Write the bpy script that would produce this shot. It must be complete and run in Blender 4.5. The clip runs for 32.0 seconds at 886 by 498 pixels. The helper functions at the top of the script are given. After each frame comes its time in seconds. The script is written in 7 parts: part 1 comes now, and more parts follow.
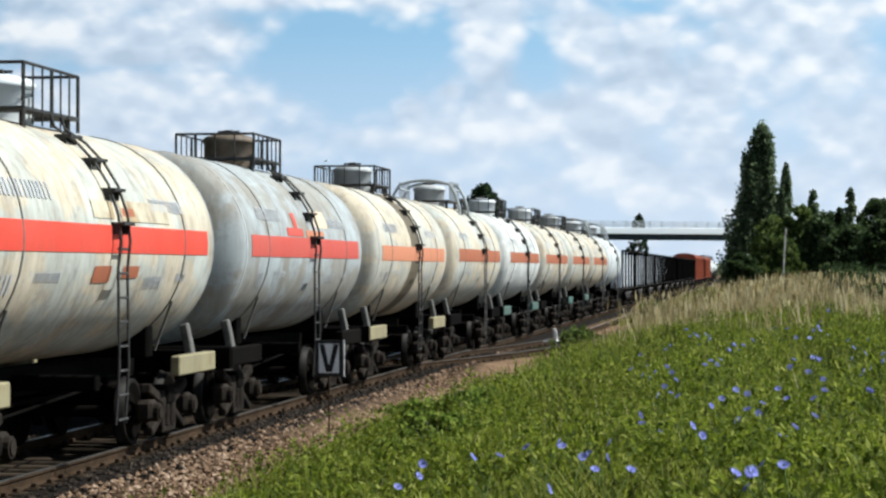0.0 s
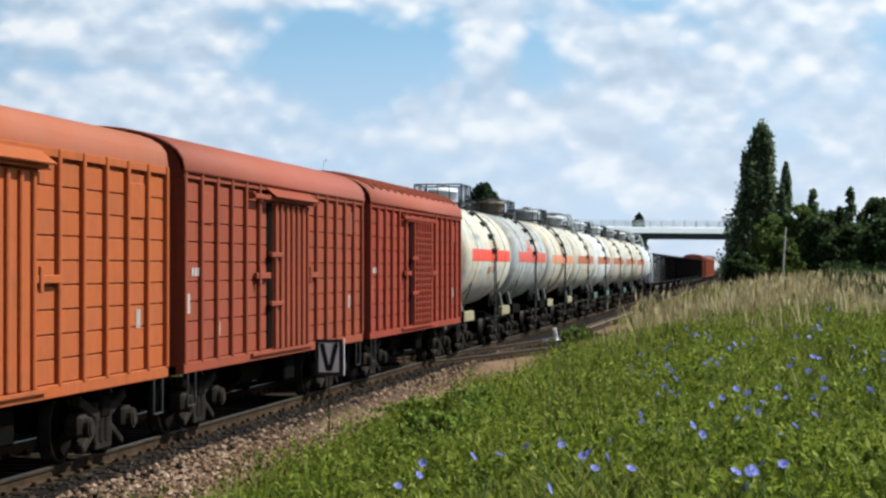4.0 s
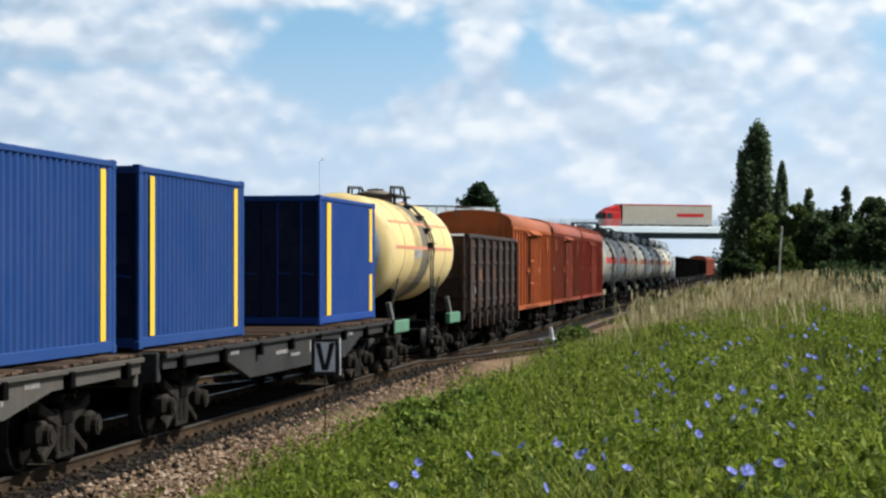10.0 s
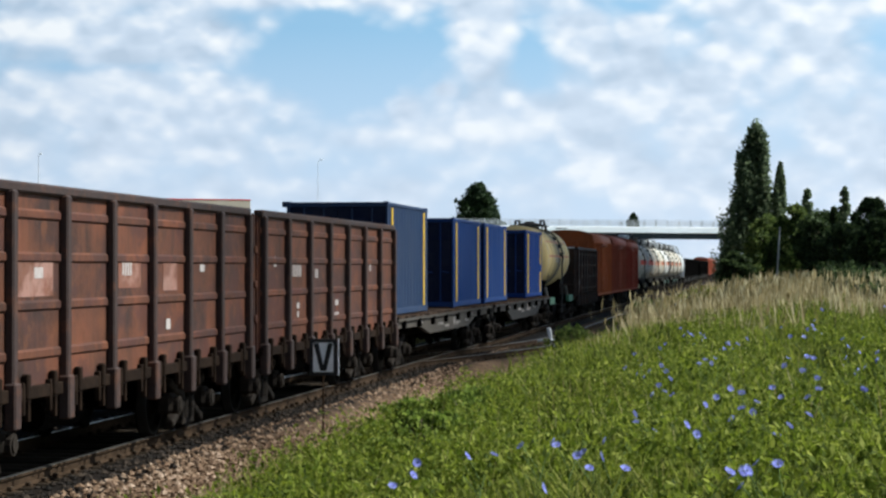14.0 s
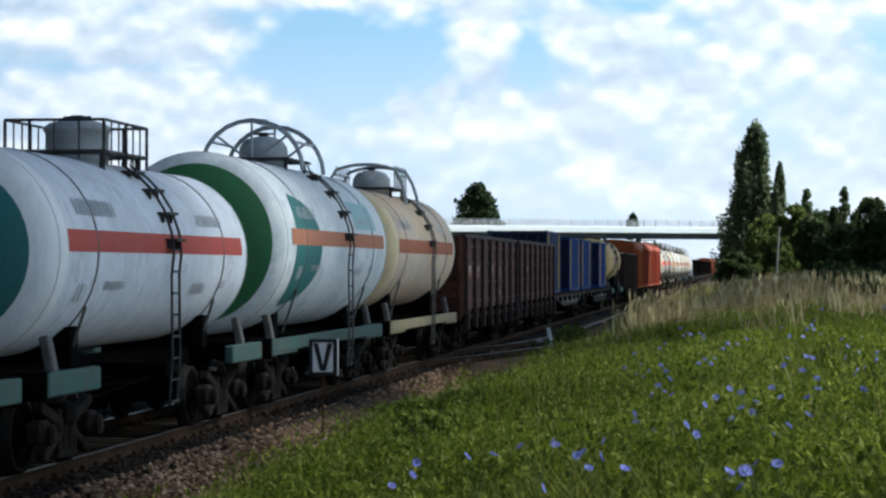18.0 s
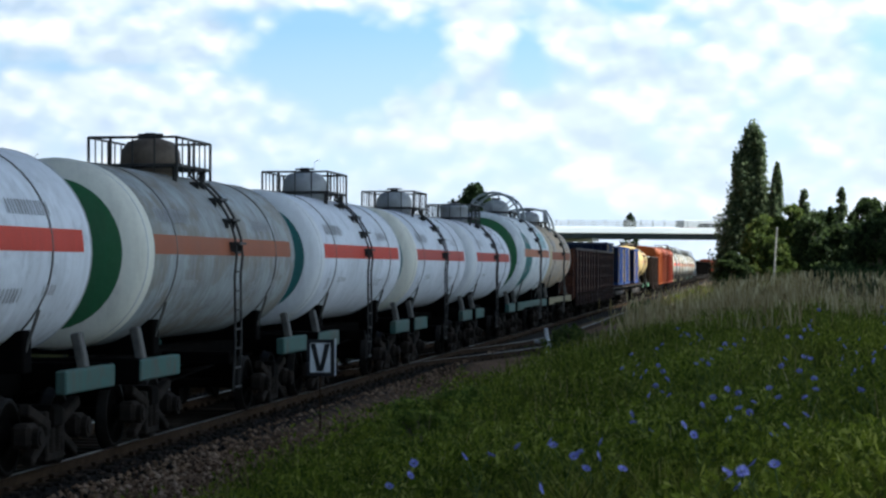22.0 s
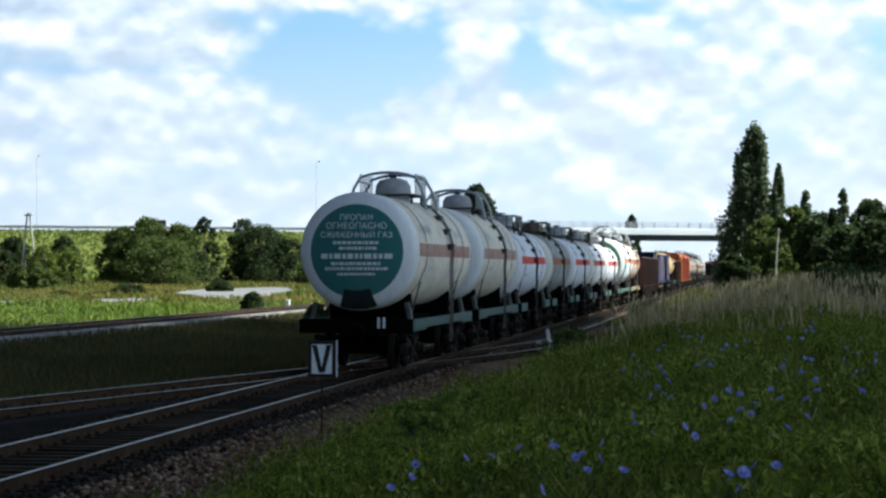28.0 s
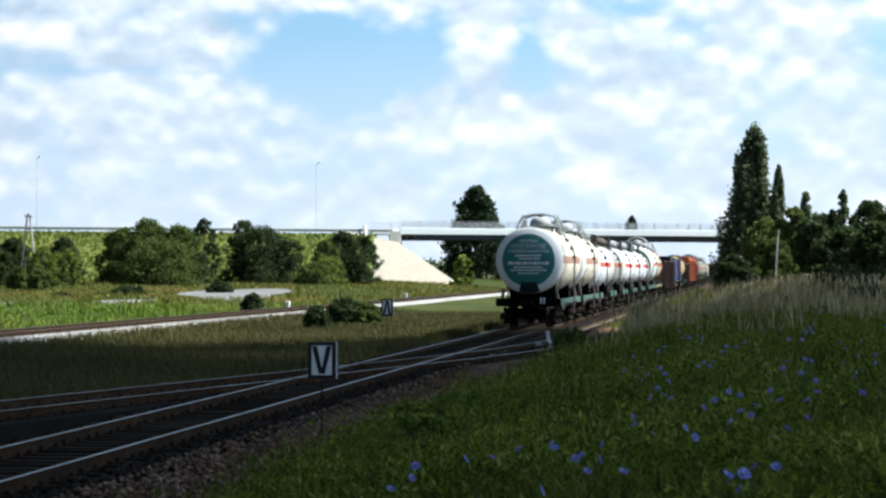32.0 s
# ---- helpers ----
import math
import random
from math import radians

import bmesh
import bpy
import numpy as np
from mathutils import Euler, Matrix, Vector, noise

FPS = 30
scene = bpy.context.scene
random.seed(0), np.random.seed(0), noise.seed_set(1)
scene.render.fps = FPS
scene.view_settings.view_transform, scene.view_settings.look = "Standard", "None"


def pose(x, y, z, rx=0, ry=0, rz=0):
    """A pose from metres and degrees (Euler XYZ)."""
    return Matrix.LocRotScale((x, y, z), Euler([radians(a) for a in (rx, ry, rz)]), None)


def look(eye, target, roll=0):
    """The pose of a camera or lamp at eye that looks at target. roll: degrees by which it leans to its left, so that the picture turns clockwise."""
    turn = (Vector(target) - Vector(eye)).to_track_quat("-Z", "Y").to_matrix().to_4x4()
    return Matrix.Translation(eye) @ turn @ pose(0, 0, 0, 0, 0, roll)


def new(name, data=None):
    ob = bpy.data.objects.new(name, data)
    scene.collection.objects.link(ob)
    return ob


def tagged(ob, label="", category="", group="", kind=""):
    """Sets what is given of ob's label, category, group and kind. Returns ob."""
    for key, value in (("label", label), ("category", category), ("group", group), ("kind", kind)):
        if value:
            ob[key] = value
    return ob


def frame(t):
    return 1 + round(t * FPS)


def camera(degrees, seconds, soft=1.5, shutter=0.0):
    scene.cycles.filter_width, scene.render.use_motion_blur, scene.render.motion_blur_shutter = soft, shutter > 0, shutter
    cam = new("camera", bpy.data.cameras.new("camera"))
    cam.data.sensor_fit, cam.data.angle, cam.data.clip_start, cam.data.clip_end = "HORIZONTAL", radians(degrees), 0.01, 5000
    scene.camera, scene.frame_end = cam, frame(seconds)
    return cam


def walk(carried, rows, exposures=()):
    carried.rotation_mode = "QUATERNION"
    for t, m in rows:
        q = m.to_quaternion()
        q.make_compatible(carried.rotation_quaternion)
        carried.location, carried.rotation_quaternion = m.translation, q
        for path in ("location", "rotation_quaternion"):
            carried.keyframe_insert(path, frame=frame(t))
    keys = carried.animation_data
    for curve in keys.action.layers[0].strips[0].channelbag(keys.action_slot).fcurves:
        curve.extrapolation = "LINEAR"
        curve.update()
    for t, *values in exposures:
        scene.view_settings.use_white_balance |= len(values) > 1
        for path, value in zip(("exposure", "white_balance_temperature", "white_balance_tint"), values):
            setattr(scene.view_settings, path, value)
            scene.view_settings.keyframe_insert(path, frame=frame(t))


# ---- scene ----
cam = camera(22.93, 32.0, soft=2.5)
F_EYE = (0.0, 0.0, 2.41)
HEADING, RISE = 7.994, 0.562
# seconds, turn to the left and upward turn in thousandths of a radian
SWAY = [(0, 3.3, -0.9), (1, 3.5, -0.6), (2, 3.4, -0.8), (3, 3.3, -1.2), (5.5, 3.1, -1.4), (6, 2.9, -1.6), (7, 2.6, -1.5), (8, 2.0, -1.5),
        (9, 1.6, -1.6), (10, 1.5, -1.6), (11, 1.5, -1.4), (12, 1.4, -1.3), (13, 1.0, -1.3), (14, 0.7, -1.4), (16.5, 0.6, -1.3),
        (18, 0.5, -1.4), (19, 0.2, -1.4), (20, 0.1, -1.3), (21, -0.7, -1.5), (22, -0.7, -1.2), (23, -0.6, -1.2), (24, -0.4, -1.0),
        (25, -0.3, -0.8), (27.5, 0.0, -0.5), (28, 0.0, -0.6), (29, 0.1, -0.4), (30, 0.3, 0.0), (31, 0.1, 0.0), (32, 0.0, 0.0)]
EXPO = [(0, 0.62), (13, 0.62), (15, 0.72), (19, 0.94), (23, 1.0), (25, 1.0), (28, 0.94), (32, 0.9)]
walk(cam, [(t, pose(*F_EYE, 90 + RISE + v * 0.0573, 0, HEADING + u * 0.0573)) for t, u, v in SWAY], EXPO)

# ---- sun, sky ----
SUN_EL, SUN_AZ = 49.0, 76.0      # azimuth from +y towards +x
sun_dir = Vector((math.sin(radians(SUN_AZ)) * math.cos(radians(SUN_EL)), math.cos(radians(SUN_AZ)) * math.cos(radians(SUN_EL)), math.sin(radians(SUN_EL))))
lamp = bpy.data.lights.new("sun", "SUN")
lamp.energy, lamp.angle, lamp.color = 5.0, radians(0.6), (0.95, 1.0, 0.97)
sun = new("sun", lamp)
sun.matrix_world = look((0, 0, 0), -sun_dir)


class Nodes:
    """Short-hand for node trees."""

    def __init__(self, tree):
        self.t = tree

    def n(self, kind, **values):
        node = self.t.nodes.new(kind)
        for k, v in values.items():
            if k == "op":
                node.operation = v
            elif k == "blend":
                node.blend_type, node.data_type = v, "RGBA"
            else:
                node.inputs[k.replace("_", " ")].default_value = v
        return node

    def link(self, a, b):
        self.t.links.new(a, b)

    def math(self, op, a, b=None, c=None, clamp=False):
        node = self.t.nodes.new("ShaderNodeMath")
        node.operation, node.use_clamp = op, clamp
        for i, v in enumerate((a, b, c)):
            if v is None:
                continue
            if isinstance(v, (int, float)):
                node.inputs[i].default_value = v
            else:
                self.link(v, node.inputs[i])
        return node.outputs[0]

    def ramp(self, fac, stops, interp="LINEAR"):
        node = self.t.nodes.new("ShaderNodeValToRGB")
        node.color_ramp.interpolation = interp
        el = node.color_ramp.elements
        while len(el) < len(stops):
            el.new(0.5)
        for e, (p, c) in zip(el, stops):
            e.position = p
            e.color = (*c, 1) if len(c) == 3 else c
        self.link(fac, node.inputs[0])
        return node.outputs[0]

    def mix(self, fac, a, b, blend="MIX"):
        node = self.t.nodes.new("ShaderNodeMix")
        node.data_type, node.blend_type = "RGBA", blend
        for sock, v in ((node.inputs[0], fac), (node.inputs[6], a), (node.inputs[7], b)):
            if isinstance(v, (int, float)):
                sock.default_value = v
            elif isinstance(v, tuple):
                sock.default_value = (*v, 1) if len(v) == 3 else v
            else:
                self.link(v, sock)
        return node.outputs[2]

    def noise(self, vec, scale, detail=4.0, rough=0.55, distort=0.0):
        node = self.t.nodes.new("ShaderNodeTexNoise")
        node.inputs["Scale"].default_value, node.inputs["Detail"].default_value = scale, detail
        node.inputs["Roughness"].default_value, node.inputs["Distortion"].default_value = rough, distort
        if vec is not None:
            self.link(vec, node.inputs["Vector"])
        return node.outputs["Fac"]

    def mapped(self, vec, scale=(1, 1, 1), loc=(0, 0, 0)):
        node = self.t.nodes.new("ShaderNodeMapping")
        node.inputs["Scale"].default_value, node.inputs["Location"].default_value = scale, loc
        self.link(vec, node.inputs["Vector"])
        return node.outputs[0]


world = bpy.data.worlds.new("sky")
scene.world = world
world.use_nodes = True
world.node_tree.nodes.clear()
W = Nodes(world.node_tree)
sky = W.t.nodes.new("ShaderNodeTexSky")
sky.sky_type, sky.sun_disc = "NISHITA", False
sky.sun_elevation, sky.sun_rotation = radians(SUN_EL), radians(SUN_AZ)
sky.air_density, sky.dust_density, sky.ozone_density = 1.0, 0.3, 2.0
way = W.n("ShaderNodeTexCoord").outputs["Generated"]
# the sky's blue is taken a little higher than the bearing, clear of the horizon's glare
lifted = W.n("ShaderNodeVectorMath", op="ADD")
W.link(way, lifted.inputs[0])
lifted.inputs[1].default_value = (0, 0, 0.45)
unit_way = W.n("ShaderNodeVectorMath", op="NORMALIZE")
W.link(lifted.outputs[0], unit_way.inputs[0])
W.link(unit_way.outputs[0], sky.inputs[0])
sep = W.n("ShaderNodeSeparateXYZ")
W.link(way, sep.inputs[0])
sx, sy, sz = sep.outputs
# bearing and height over the horizon, so that the clouds lie in flat banks
flat = W.math("SQRT", W.math("ADD", W.math("MULTIPLY", sx, sx), W.math("MULTIPLY", sy, sy)))
bear = W.math("ARCTAN2", sx, sy)
high = W.math("DIVIDE", sz, W.math("MAXIMUM", flat, 0.08))
comb = W.n("ShaderNodeCombineXYZ")
W.link(bear, comb.inputs[0])
W.link(high, comb.inputs[1])
glow = W.ramp(high, [(0.13, (2.35, 2.6, 2.1)), (0.7, (0.9, 0.95, 1.0))])
deep = W.mix(1.0, sky.outputs[0], glow, "MULTIPLY")


def billow(shift):
    """Heaped cloud: broad swells with round heads on them."""
    v = W.mapped(comb.outputs[0], (1.0, 1.5, 1.0), (0.37, 0.11 + shift, 0))
    bent = W.n("ShaderNodeVectorMath", op="ADD")
    wig = W.n("ShaderNodeTexNoise", Scale=60.0, Detail=2.0)
    W.link(v, wig.inputs["Vector"])
    small = W.n("ShaderNodeVectorMath", op="MULTIPLY_ADD")
    W.link(wig.outputs["Color"], small.inputs[0])
    small.inputs[1].default_value, small.inputs[2].default_value = (0.012, 0.012, 0.0), (-0.006, -0.006, 0.0)
    W.link(v, bent.inputs[0])
    W.link(small.outputs[0], bent.inputs[1])
    heads = None
    for scale, k in ((34.0, 0.62), (85.0, 0.38)):
        vor = W.t.nodes.new("ShaderNodeTexVoronoi")
        vor.feature = "SMOOTH_F1"
        vor.inputs["Scale"].default_value, vor.inputs["Smoothness"].default_value = scale, 0.35
        W.link(bent.outputs[0], vor.inputs["Vector"])
        q = W.math("MULTIPLY", W.math("SUBTRACT", 1.0, vor.outputs["Distance"]), k)
        heads = q if heads is None else W.math("ADD", heads, q)
    return W.math("ADD", W.math("MULTIPLY", W.noise(v, 15.0, 4.0, 0.5), 0.6), W.math("MULTIPLY", heads, 0.42))


puff = billow(0.0)
body = W.math("ADD", W.math("MULTIPLY", puff, 0.8), 0.12)
# banks of cumulus: bearing, height, half width, half height, strength
BANKS = [(-0.2854, 0.1045, 0.0595, 0.0116, 1.20), (-0.2389, 0.1219, 0.1087, 0.0036, 0.80), (-0.3087, 0.0722, 0.0388, 0.0116, 0.90), (-0.2389, 0.0722, 0.0336, 0.0129, 0.80),
         (-0.2647, 0.0541, 0.0724, 0.0078, 0.50), (-0.1198, 0.1097, 0.0124, 0.0168, 1.20), (-0.1224, 0.0916, 0.0116, 0.0078, 0.70), (-0.1599, 0.0735, 0.0103, 0.0083, 1.00),
         (-0.1392, 0.0812, 0.0052, 0.0036, 0.80), (-0.0759, 0.1058, 0.0194, 0.0155, 1.10), (-0.0474, 0.1032, 0.0103, 0.0129, 0.80), (-0.0086, 0.0851, 0.0492, 0.0207, 0.90),
         (0.0276, 0.1006, 0.0155, 0.0103, 0.90), (0.0199, 0.1175, 0.0517, 0.0078, 0.90), (-0.0810, 0.0722, 0.0310, 0.0116, 0.80), (-0.0189, 0.0567, 0.0155, 0.0088, 0.90),
         (-0.1768, 0.0592, 0.0155, 0.0065, 0.60), (-0.1198, 0.0592, 0.0414, 0.0078, 0.60), (-0.0448, 0.0386, 0.1035, 0.0103, 0.40), (-0.2130, 0.0334, 0.1294, 0.0078, 0.35),
         (0.0458, 0.0592, 0.0310, 0.0155, 0.50)]
HOLES = [(-0.1923, 0.1006, 0.0440, 0.0181, 1.30), (-0.1768, 0.0825, 0.0181, 0.0155, 0.80), (-0.1431, 0.1084, 0.0091, 0.0181, 0.70), (-0.0991, 0.1006, 0.0072, 0.0181, 0.90),
         (-0.0526, 0.1201, 0.0181, 0.0057, 1.10), (-0.2932, 0.0903, 0.0517, 0.0026, 0.50), (-0.1871, 0.0489, 0.0155, 0.0078, 0.40), (-0.1017, 0.0825, 0.0155, 0.0065, 0.40)]
total = None
for sign, rows in ((1, BANKS), (-1, HOLES)):
    for b, h, w, v, k in rows:
        du = W.math("DIVIDE", W.math("SUBTRACT", bear, b), w)
        dv = W.math("DIVIDE", W.math("SUBTRACT", high, h), v)
        r2 = W.math("ADD", W.math("MULTIPLY", du, du), W.math("MULTIPLY", dv, dv))
        g = W.math("MULTIPLY", W.math("EXPONENT", W.math("MULTIPLY", r2, -1.0)), 0.2 * k * sign)
        total = g if total is None else W.math("ADD", total, g)
cover = W.math("ADD", body, total)
# fewer clouds overhead than in the banks along the horizon
open_sky = W.ramp(high, [(0.14, (0, 0, 0)), (0.6, (1, 1, 1))])
cover = W.math("SUBTRACT", cover, W.math("MULTIPLY", open_sky, 0.2))
mask = W.ramp(cover, [(0.36, (0, 0, 0)), (0.66, (1, 1, 1))], "EASE")
lit = billow(-0.012)
shade = W.ramp(W.math("ADD", W.math("SUBTRACT", puff, lit), 0.5), [(0.36, (4.6, 5.8, 7.2)), (0.5, (5.9, 7.1, 8.5)), (0.66, (8.6, 9.2, 9.7))])
lowhaze = W.ramp(high, [(0.0, (1, 1, 1)), (0.11, (0, 0, 0))])
blue = W.mix(W.math("MULTIPLY", lowhaze, 0.85), deep, (5.6, 7.0, 8.8))
cloudy = W.mix(W.math("MULTIPLY", lowhaze, 0.55), W.mix(mask, blue, shade), (6.3, 7.3, 8.7))
# the half of the sky on the sun's side is the brighter one
aside = W.math("DIVIDE", W.math("ADD", W.math("MULTIPLY", sx, math.sin(radians(SUN_AZ))), W.math("MULTIPLY", sy, math.cos(radians(SUN_AZ)))), W.math("MAXIMUM", flat, 0.3))
cloudy = W.mix(1.0, cloudy, W.ramp(W.math("ADD", W.math("MULTIPLY", aside, 0.5), 0.5), [(0.0, (0.26, 0.28, 0.30)), (0.48, (1.0, 1.0, 1.0)), (1.0, (1.25, 1.22, 1.18))]), "MULTIPLY")
# deep blue overhead, thin bright cloud round the sun
cloudy = W.mix(1.0, cloudy, W.ramp(sz, [(0.25, (1.0, 1.0, 1.0)), (0.65, (0.24, 0.26, 0.29))]), "MULTIPLY")
facing = W.n("ShaderNodeVectorMath", op="DOT_PRODUCT")
W.link(way, facing.inputs[0])
facing.inputs[1].default_value = tuple(sun_dir)
cloudy = W.mix(1.0, cloudy, W.ramp(facing.outputs["Value"], [(0.78, (1.0, 1.0, 1.0)), (0.98, (3.4, 3.3, 3.2))]), "MULTIPLY")
bg = W.n("ShaderNodeBackground", Strength=0.0665)
W.link(cloudy, bg.inputs["Color"])
wout = W.n("ShaderNodeOutputWorld")
W.link(bg.outputs[0], wout.inputs["Surface"])

# ---- materials ----


def material(name):
    m = bpy.data.materials.new(name)
    m.use_nodes = True
    m.node_tree.nodes.clear()
    k = Nodes(m.node_tree)
    b = k.n("ShaderNodeBsdfPrincipled")
    o = k.n("ShaderNodeOutputMaterial")
    k.link(b.outputs[0], o.inputs["Surface"])
    return m, k, b


def bumped(k, b, height, strength=0.3, distance=0.02):
    node = k.n("ShaderNodeBump", Strength=strength, Distance=distance)
    k.link(height, node.inputs["Height"])
    k.link(node.outputs[0], b.inputs["Normal"])


def paint(name, color, dirt=(0.09, 0.07, 0.055), amount=0.5, rough=0.5, rust=0.0, streak=0.5, fade=0.12, gloss=0.16, start=0.44, tint=None, tinted=0.6):
    """Weathered paint: fading in patches, grime in runs down the sides, rust spots."""
    m, k, b = material(name)
    tc = k.n("ShaderNodeTexCoord").outputs["Object"]
    oi = k.n("ShaderNodeObjectInfo")
    sh = k.n("ShaderNodeVectorMath", op="ADD")
    k.link(tc, sh.inputs[0])
    k.link(k.math("MULTIPLY", oi.outputs["Random"], 37.0), sh.inputs[1])
    v = sh.outputs[0]
    patch = k.noise(v, 0.9, 5.0, 0.6)
    fine = k.noise(v, 14.0, 5.0, 0.65)
    runs = k.noise(k.mapped(v, (2.6, 2.6, 0.22)), 2.2, 6.0, 0.62, 0.4)
    pale = tuple(min(1.0, c * (1 + fade) + fade * 0.25) for c in color)
    dull = tuple(c * (1 - fade * 1.6) for c in color)
    col = k.mix(patch, k.mix(fine, dull, color), k.mix(fine, color, pale))
    if tint:
        old = k.noise(k.mapped(v, (1.0, 0.8, 1.3), (3.1, 7.7, 1.9)), 0.85, 7.0, 0.62, 0.25)
        col = k.mix(k.math("MULTIPLY", k.ramp(old, [(0.46, (0, 0, 0)), (0.53, (1, 1, 1))]), tinted), col, tint)
        chips = k.noise(k.mapped(v, (1.0, 1.0, 1.0), (9.1, 2.7, 4.9)), 2.4, 8.0, 0.68)
        col = k.mix(k.math("MULTIPLY", k.ramp(chips, [(0.56, (0, 0, 0)), (0.62, (1, 1, 1))]), tinted * 0.7), col, tuple(c * 0.62 for c in tint))
    grime = k.ramp(k.math("ADD", k.math("MULTIPLY", runs, streak), k.math("MULTIPLY", patch, 1 - streak)), [(start, (0, 0, 0)), (start + 0.3, (1, 1, 1))])
    col = k.mix(k.math("MULTIPLY", grime, amount), col, dirt)
    if rust:
        spots = k.ramp(k.noise(v, 3.3, 8.0, 0.7), [(0.52, (0, 0, 0)), (0.64, (1, 1, 1))])
        col = k.mix(k.math("MULTIPLY", spots, rust), col, (0.13, 0.05, 0.025))
    k.link(col, b.inputs["Base Color"])
    k.link(k.math("ADD", k.math("MULTIPLY", fine, 0.25), rough + 0.05), b.inputs["Roughness"])
    b.inputs["Specular IOR Level"].default_value = gloss
    bumped(k, b, k.math("ADD", fine, k.math("MULTIPLY", patch, 2.0)), 0.25, 0.012)
    return m


def plain(name, a, c, scale=6.0, rough=0.7, metal=0.0, bump=0.3, random=0.0, stretch=(1, 1, 1), gloss=0.2):
    """Two tones in grain and patches."""
    m, k, b = material(name)
    tc = k.n("ShaderNodeTexCoord").outputs["Object"]
    v = k.mapped(tc, stretch)
    f = k.math("ADD", k.math("MULTIPLY", k.noise(v, scale, 6.0, 0.65), 0.6), k.math("MULTIPLY", k.noise(v, scale * 0.13, 3.0, 0.5), 0.4))
    if random:
        oi = k.n("ShaderNodeObjectInfo")
        f = k.math("ADD", f, k.math("MULTIPLY", k.math("SUBTRACT", oi.outputs["Random"], 0.5), random))
    k.link(k.ramp(f, [(0.3, a), (0.7, c)]), b.inputs["Base Color"])
    b.inputs["Roughness"].default_value, b.inputs["Metallic"].default_value = rough, metal
    b.inputs["Specular IOR Level"].default_value = gloss
    if bump:
        bumped(k, b, f, bump, 0.02)
    return m


def islands(name, stops, rough=0.75, through_light=0.25, single=0.65, scale=0.5):
    """Leaves, blades and stones: each one of its own tone."""
    m, k, b = material(name)
    g = k.n("ShaderNodeNewGeometry")
    tc = k.n("ShaderNodeTexCoord").outputs["Object"]
    f = k.math("ADD", k.math("MULTIPLY", g.outputs["Random Per Island"], single), k.math("MULTIPLY", k.noise(tc, scale, 3.0), 1 - single))
    col = k.ramp(f, stops)
    k.link(col, b.inputs["Base Color"])
    b.inputs["Roughness"].default_value = rough
    b.inputs["Specular IOR Level"].default_value = 0.2
    if through_light:
        tr = k.n("ShaderNodeBsdfTranslucent")
        k.link(col, tr.inputs["Color"])
        mx = k.n("ShaderNodeMixShader", Fac=through_light)
        out = [n for n in k.t.nodes if n.type == "OUTPUT_MATERIAL"][0]
        k.link(b.outputs[0], mx.inputs[1])
        k.link(tr.outputs[0], mx.inputs[2])
        k.link(mx.outputs[0], out.inputs["Surface"])
    return m


M = dict(
    # black, bogie and tread hold the shade under the wagons in their tone
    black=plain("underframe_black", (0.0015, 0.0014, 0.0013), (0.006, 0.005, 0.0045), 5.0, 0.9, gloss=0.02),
    bogie=plain("bogie_grime_shaded", (0.001, 0.0009, 0.0008), (0.007, 0.005, 0.0036), 7.0, 0.85, gloss=0.04),
    # lit tone of the bogie steel, for side frames that catch the sun
    frame=plain("side_frame_lit", (0.002, 0.0017, 0.0015), (0.04, 0.031, 0.025), 5.0, 0.85, gloss=0.06),
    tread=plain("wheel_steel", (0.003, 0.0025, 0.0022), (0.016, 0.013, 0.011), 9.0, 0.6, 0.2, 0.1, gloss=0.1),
    railtop=plain("rail_running_face", (0.15, 0.14, 0.13), (0.30, 0.29, 0.27), 3.0, 0.4, 0.95, 0.05),
    rail=plain("rail_rust", (0.016, 0.010, 0.006), (0.07, 0.043, 0.026), 6.0, 0.9, gloss=0.05),
    sleeper=plain("sleeper_grey", (0.008, 0.006, 0.004), (0.05, 0.037, 0.027), 5.0, 0.95, 0, 0.5, 0.35, gloss=0.03),
    steel=plain("railing_steel", (0.02, 0.019, 0.019), (0.07, 0.067, 0.064), 8.0, 0.6, 0.2, 0.1),
    lightsteel=plain("railing_grey", (0.30, 0.32, 0.33), (0.50, 0.52, 0.53), 8.0, 0.5, 0.3, 0.1),
    strap=plain("strap_grey", (0.055, 0.05, 0.046), (0.16, 0.15, 0.135), 6.0, 0.7),
    dome=plain("dome_grey", (0.26, 0.26, 0.26), (0.56, 0.57, 0.58), 4.0, 0.55),
    domebrown=plain("dome_oily", (0.05, 0.035, 0.025), (0.22, 0.17, 0.13), 4.0, 0.6),
    domewhite=plain("dome_white", (0.5, 0.52, 0.54), (0.75, 0.77, 0.79), 4.0, 0.5),
    concrete=plain("concrete", (0.42, 0.40, 0.36), (0.60, 0.58, 0.53), 1.2, 0.9),
    white=plain("white_enamel", (0.62, 0.64, 0.66), (0.82, 0.83, 0.84), 9.0, 0.5, 0, 0.05),
    blackpaint=plain("black_enamel", (0.008, 0.008, 0.009), (0.03, 0.03, 0.03), 9.0, 0.5, 0, 0.05),
    lampgrey=plain("galvanised_grey", (0.55, 0.57, 0.58), (0.7, 0.72, 0.73), 8.0, 0.7, 0, 0.05),
    wood=plain("grey_wood", (0.36, 0.34, 0.30), (0.58, 0.55, 0.50), 6.0, 0.9, 0, 0.4, 0, (1, 1, 0.1)),
)

# ---- mesh helpers ----


def smooth(a, b, x):
    t = np.clip((np.asarray(x, float) - a) / (b - a), 0, 1)
    return t * t * (3 - 2 * t)


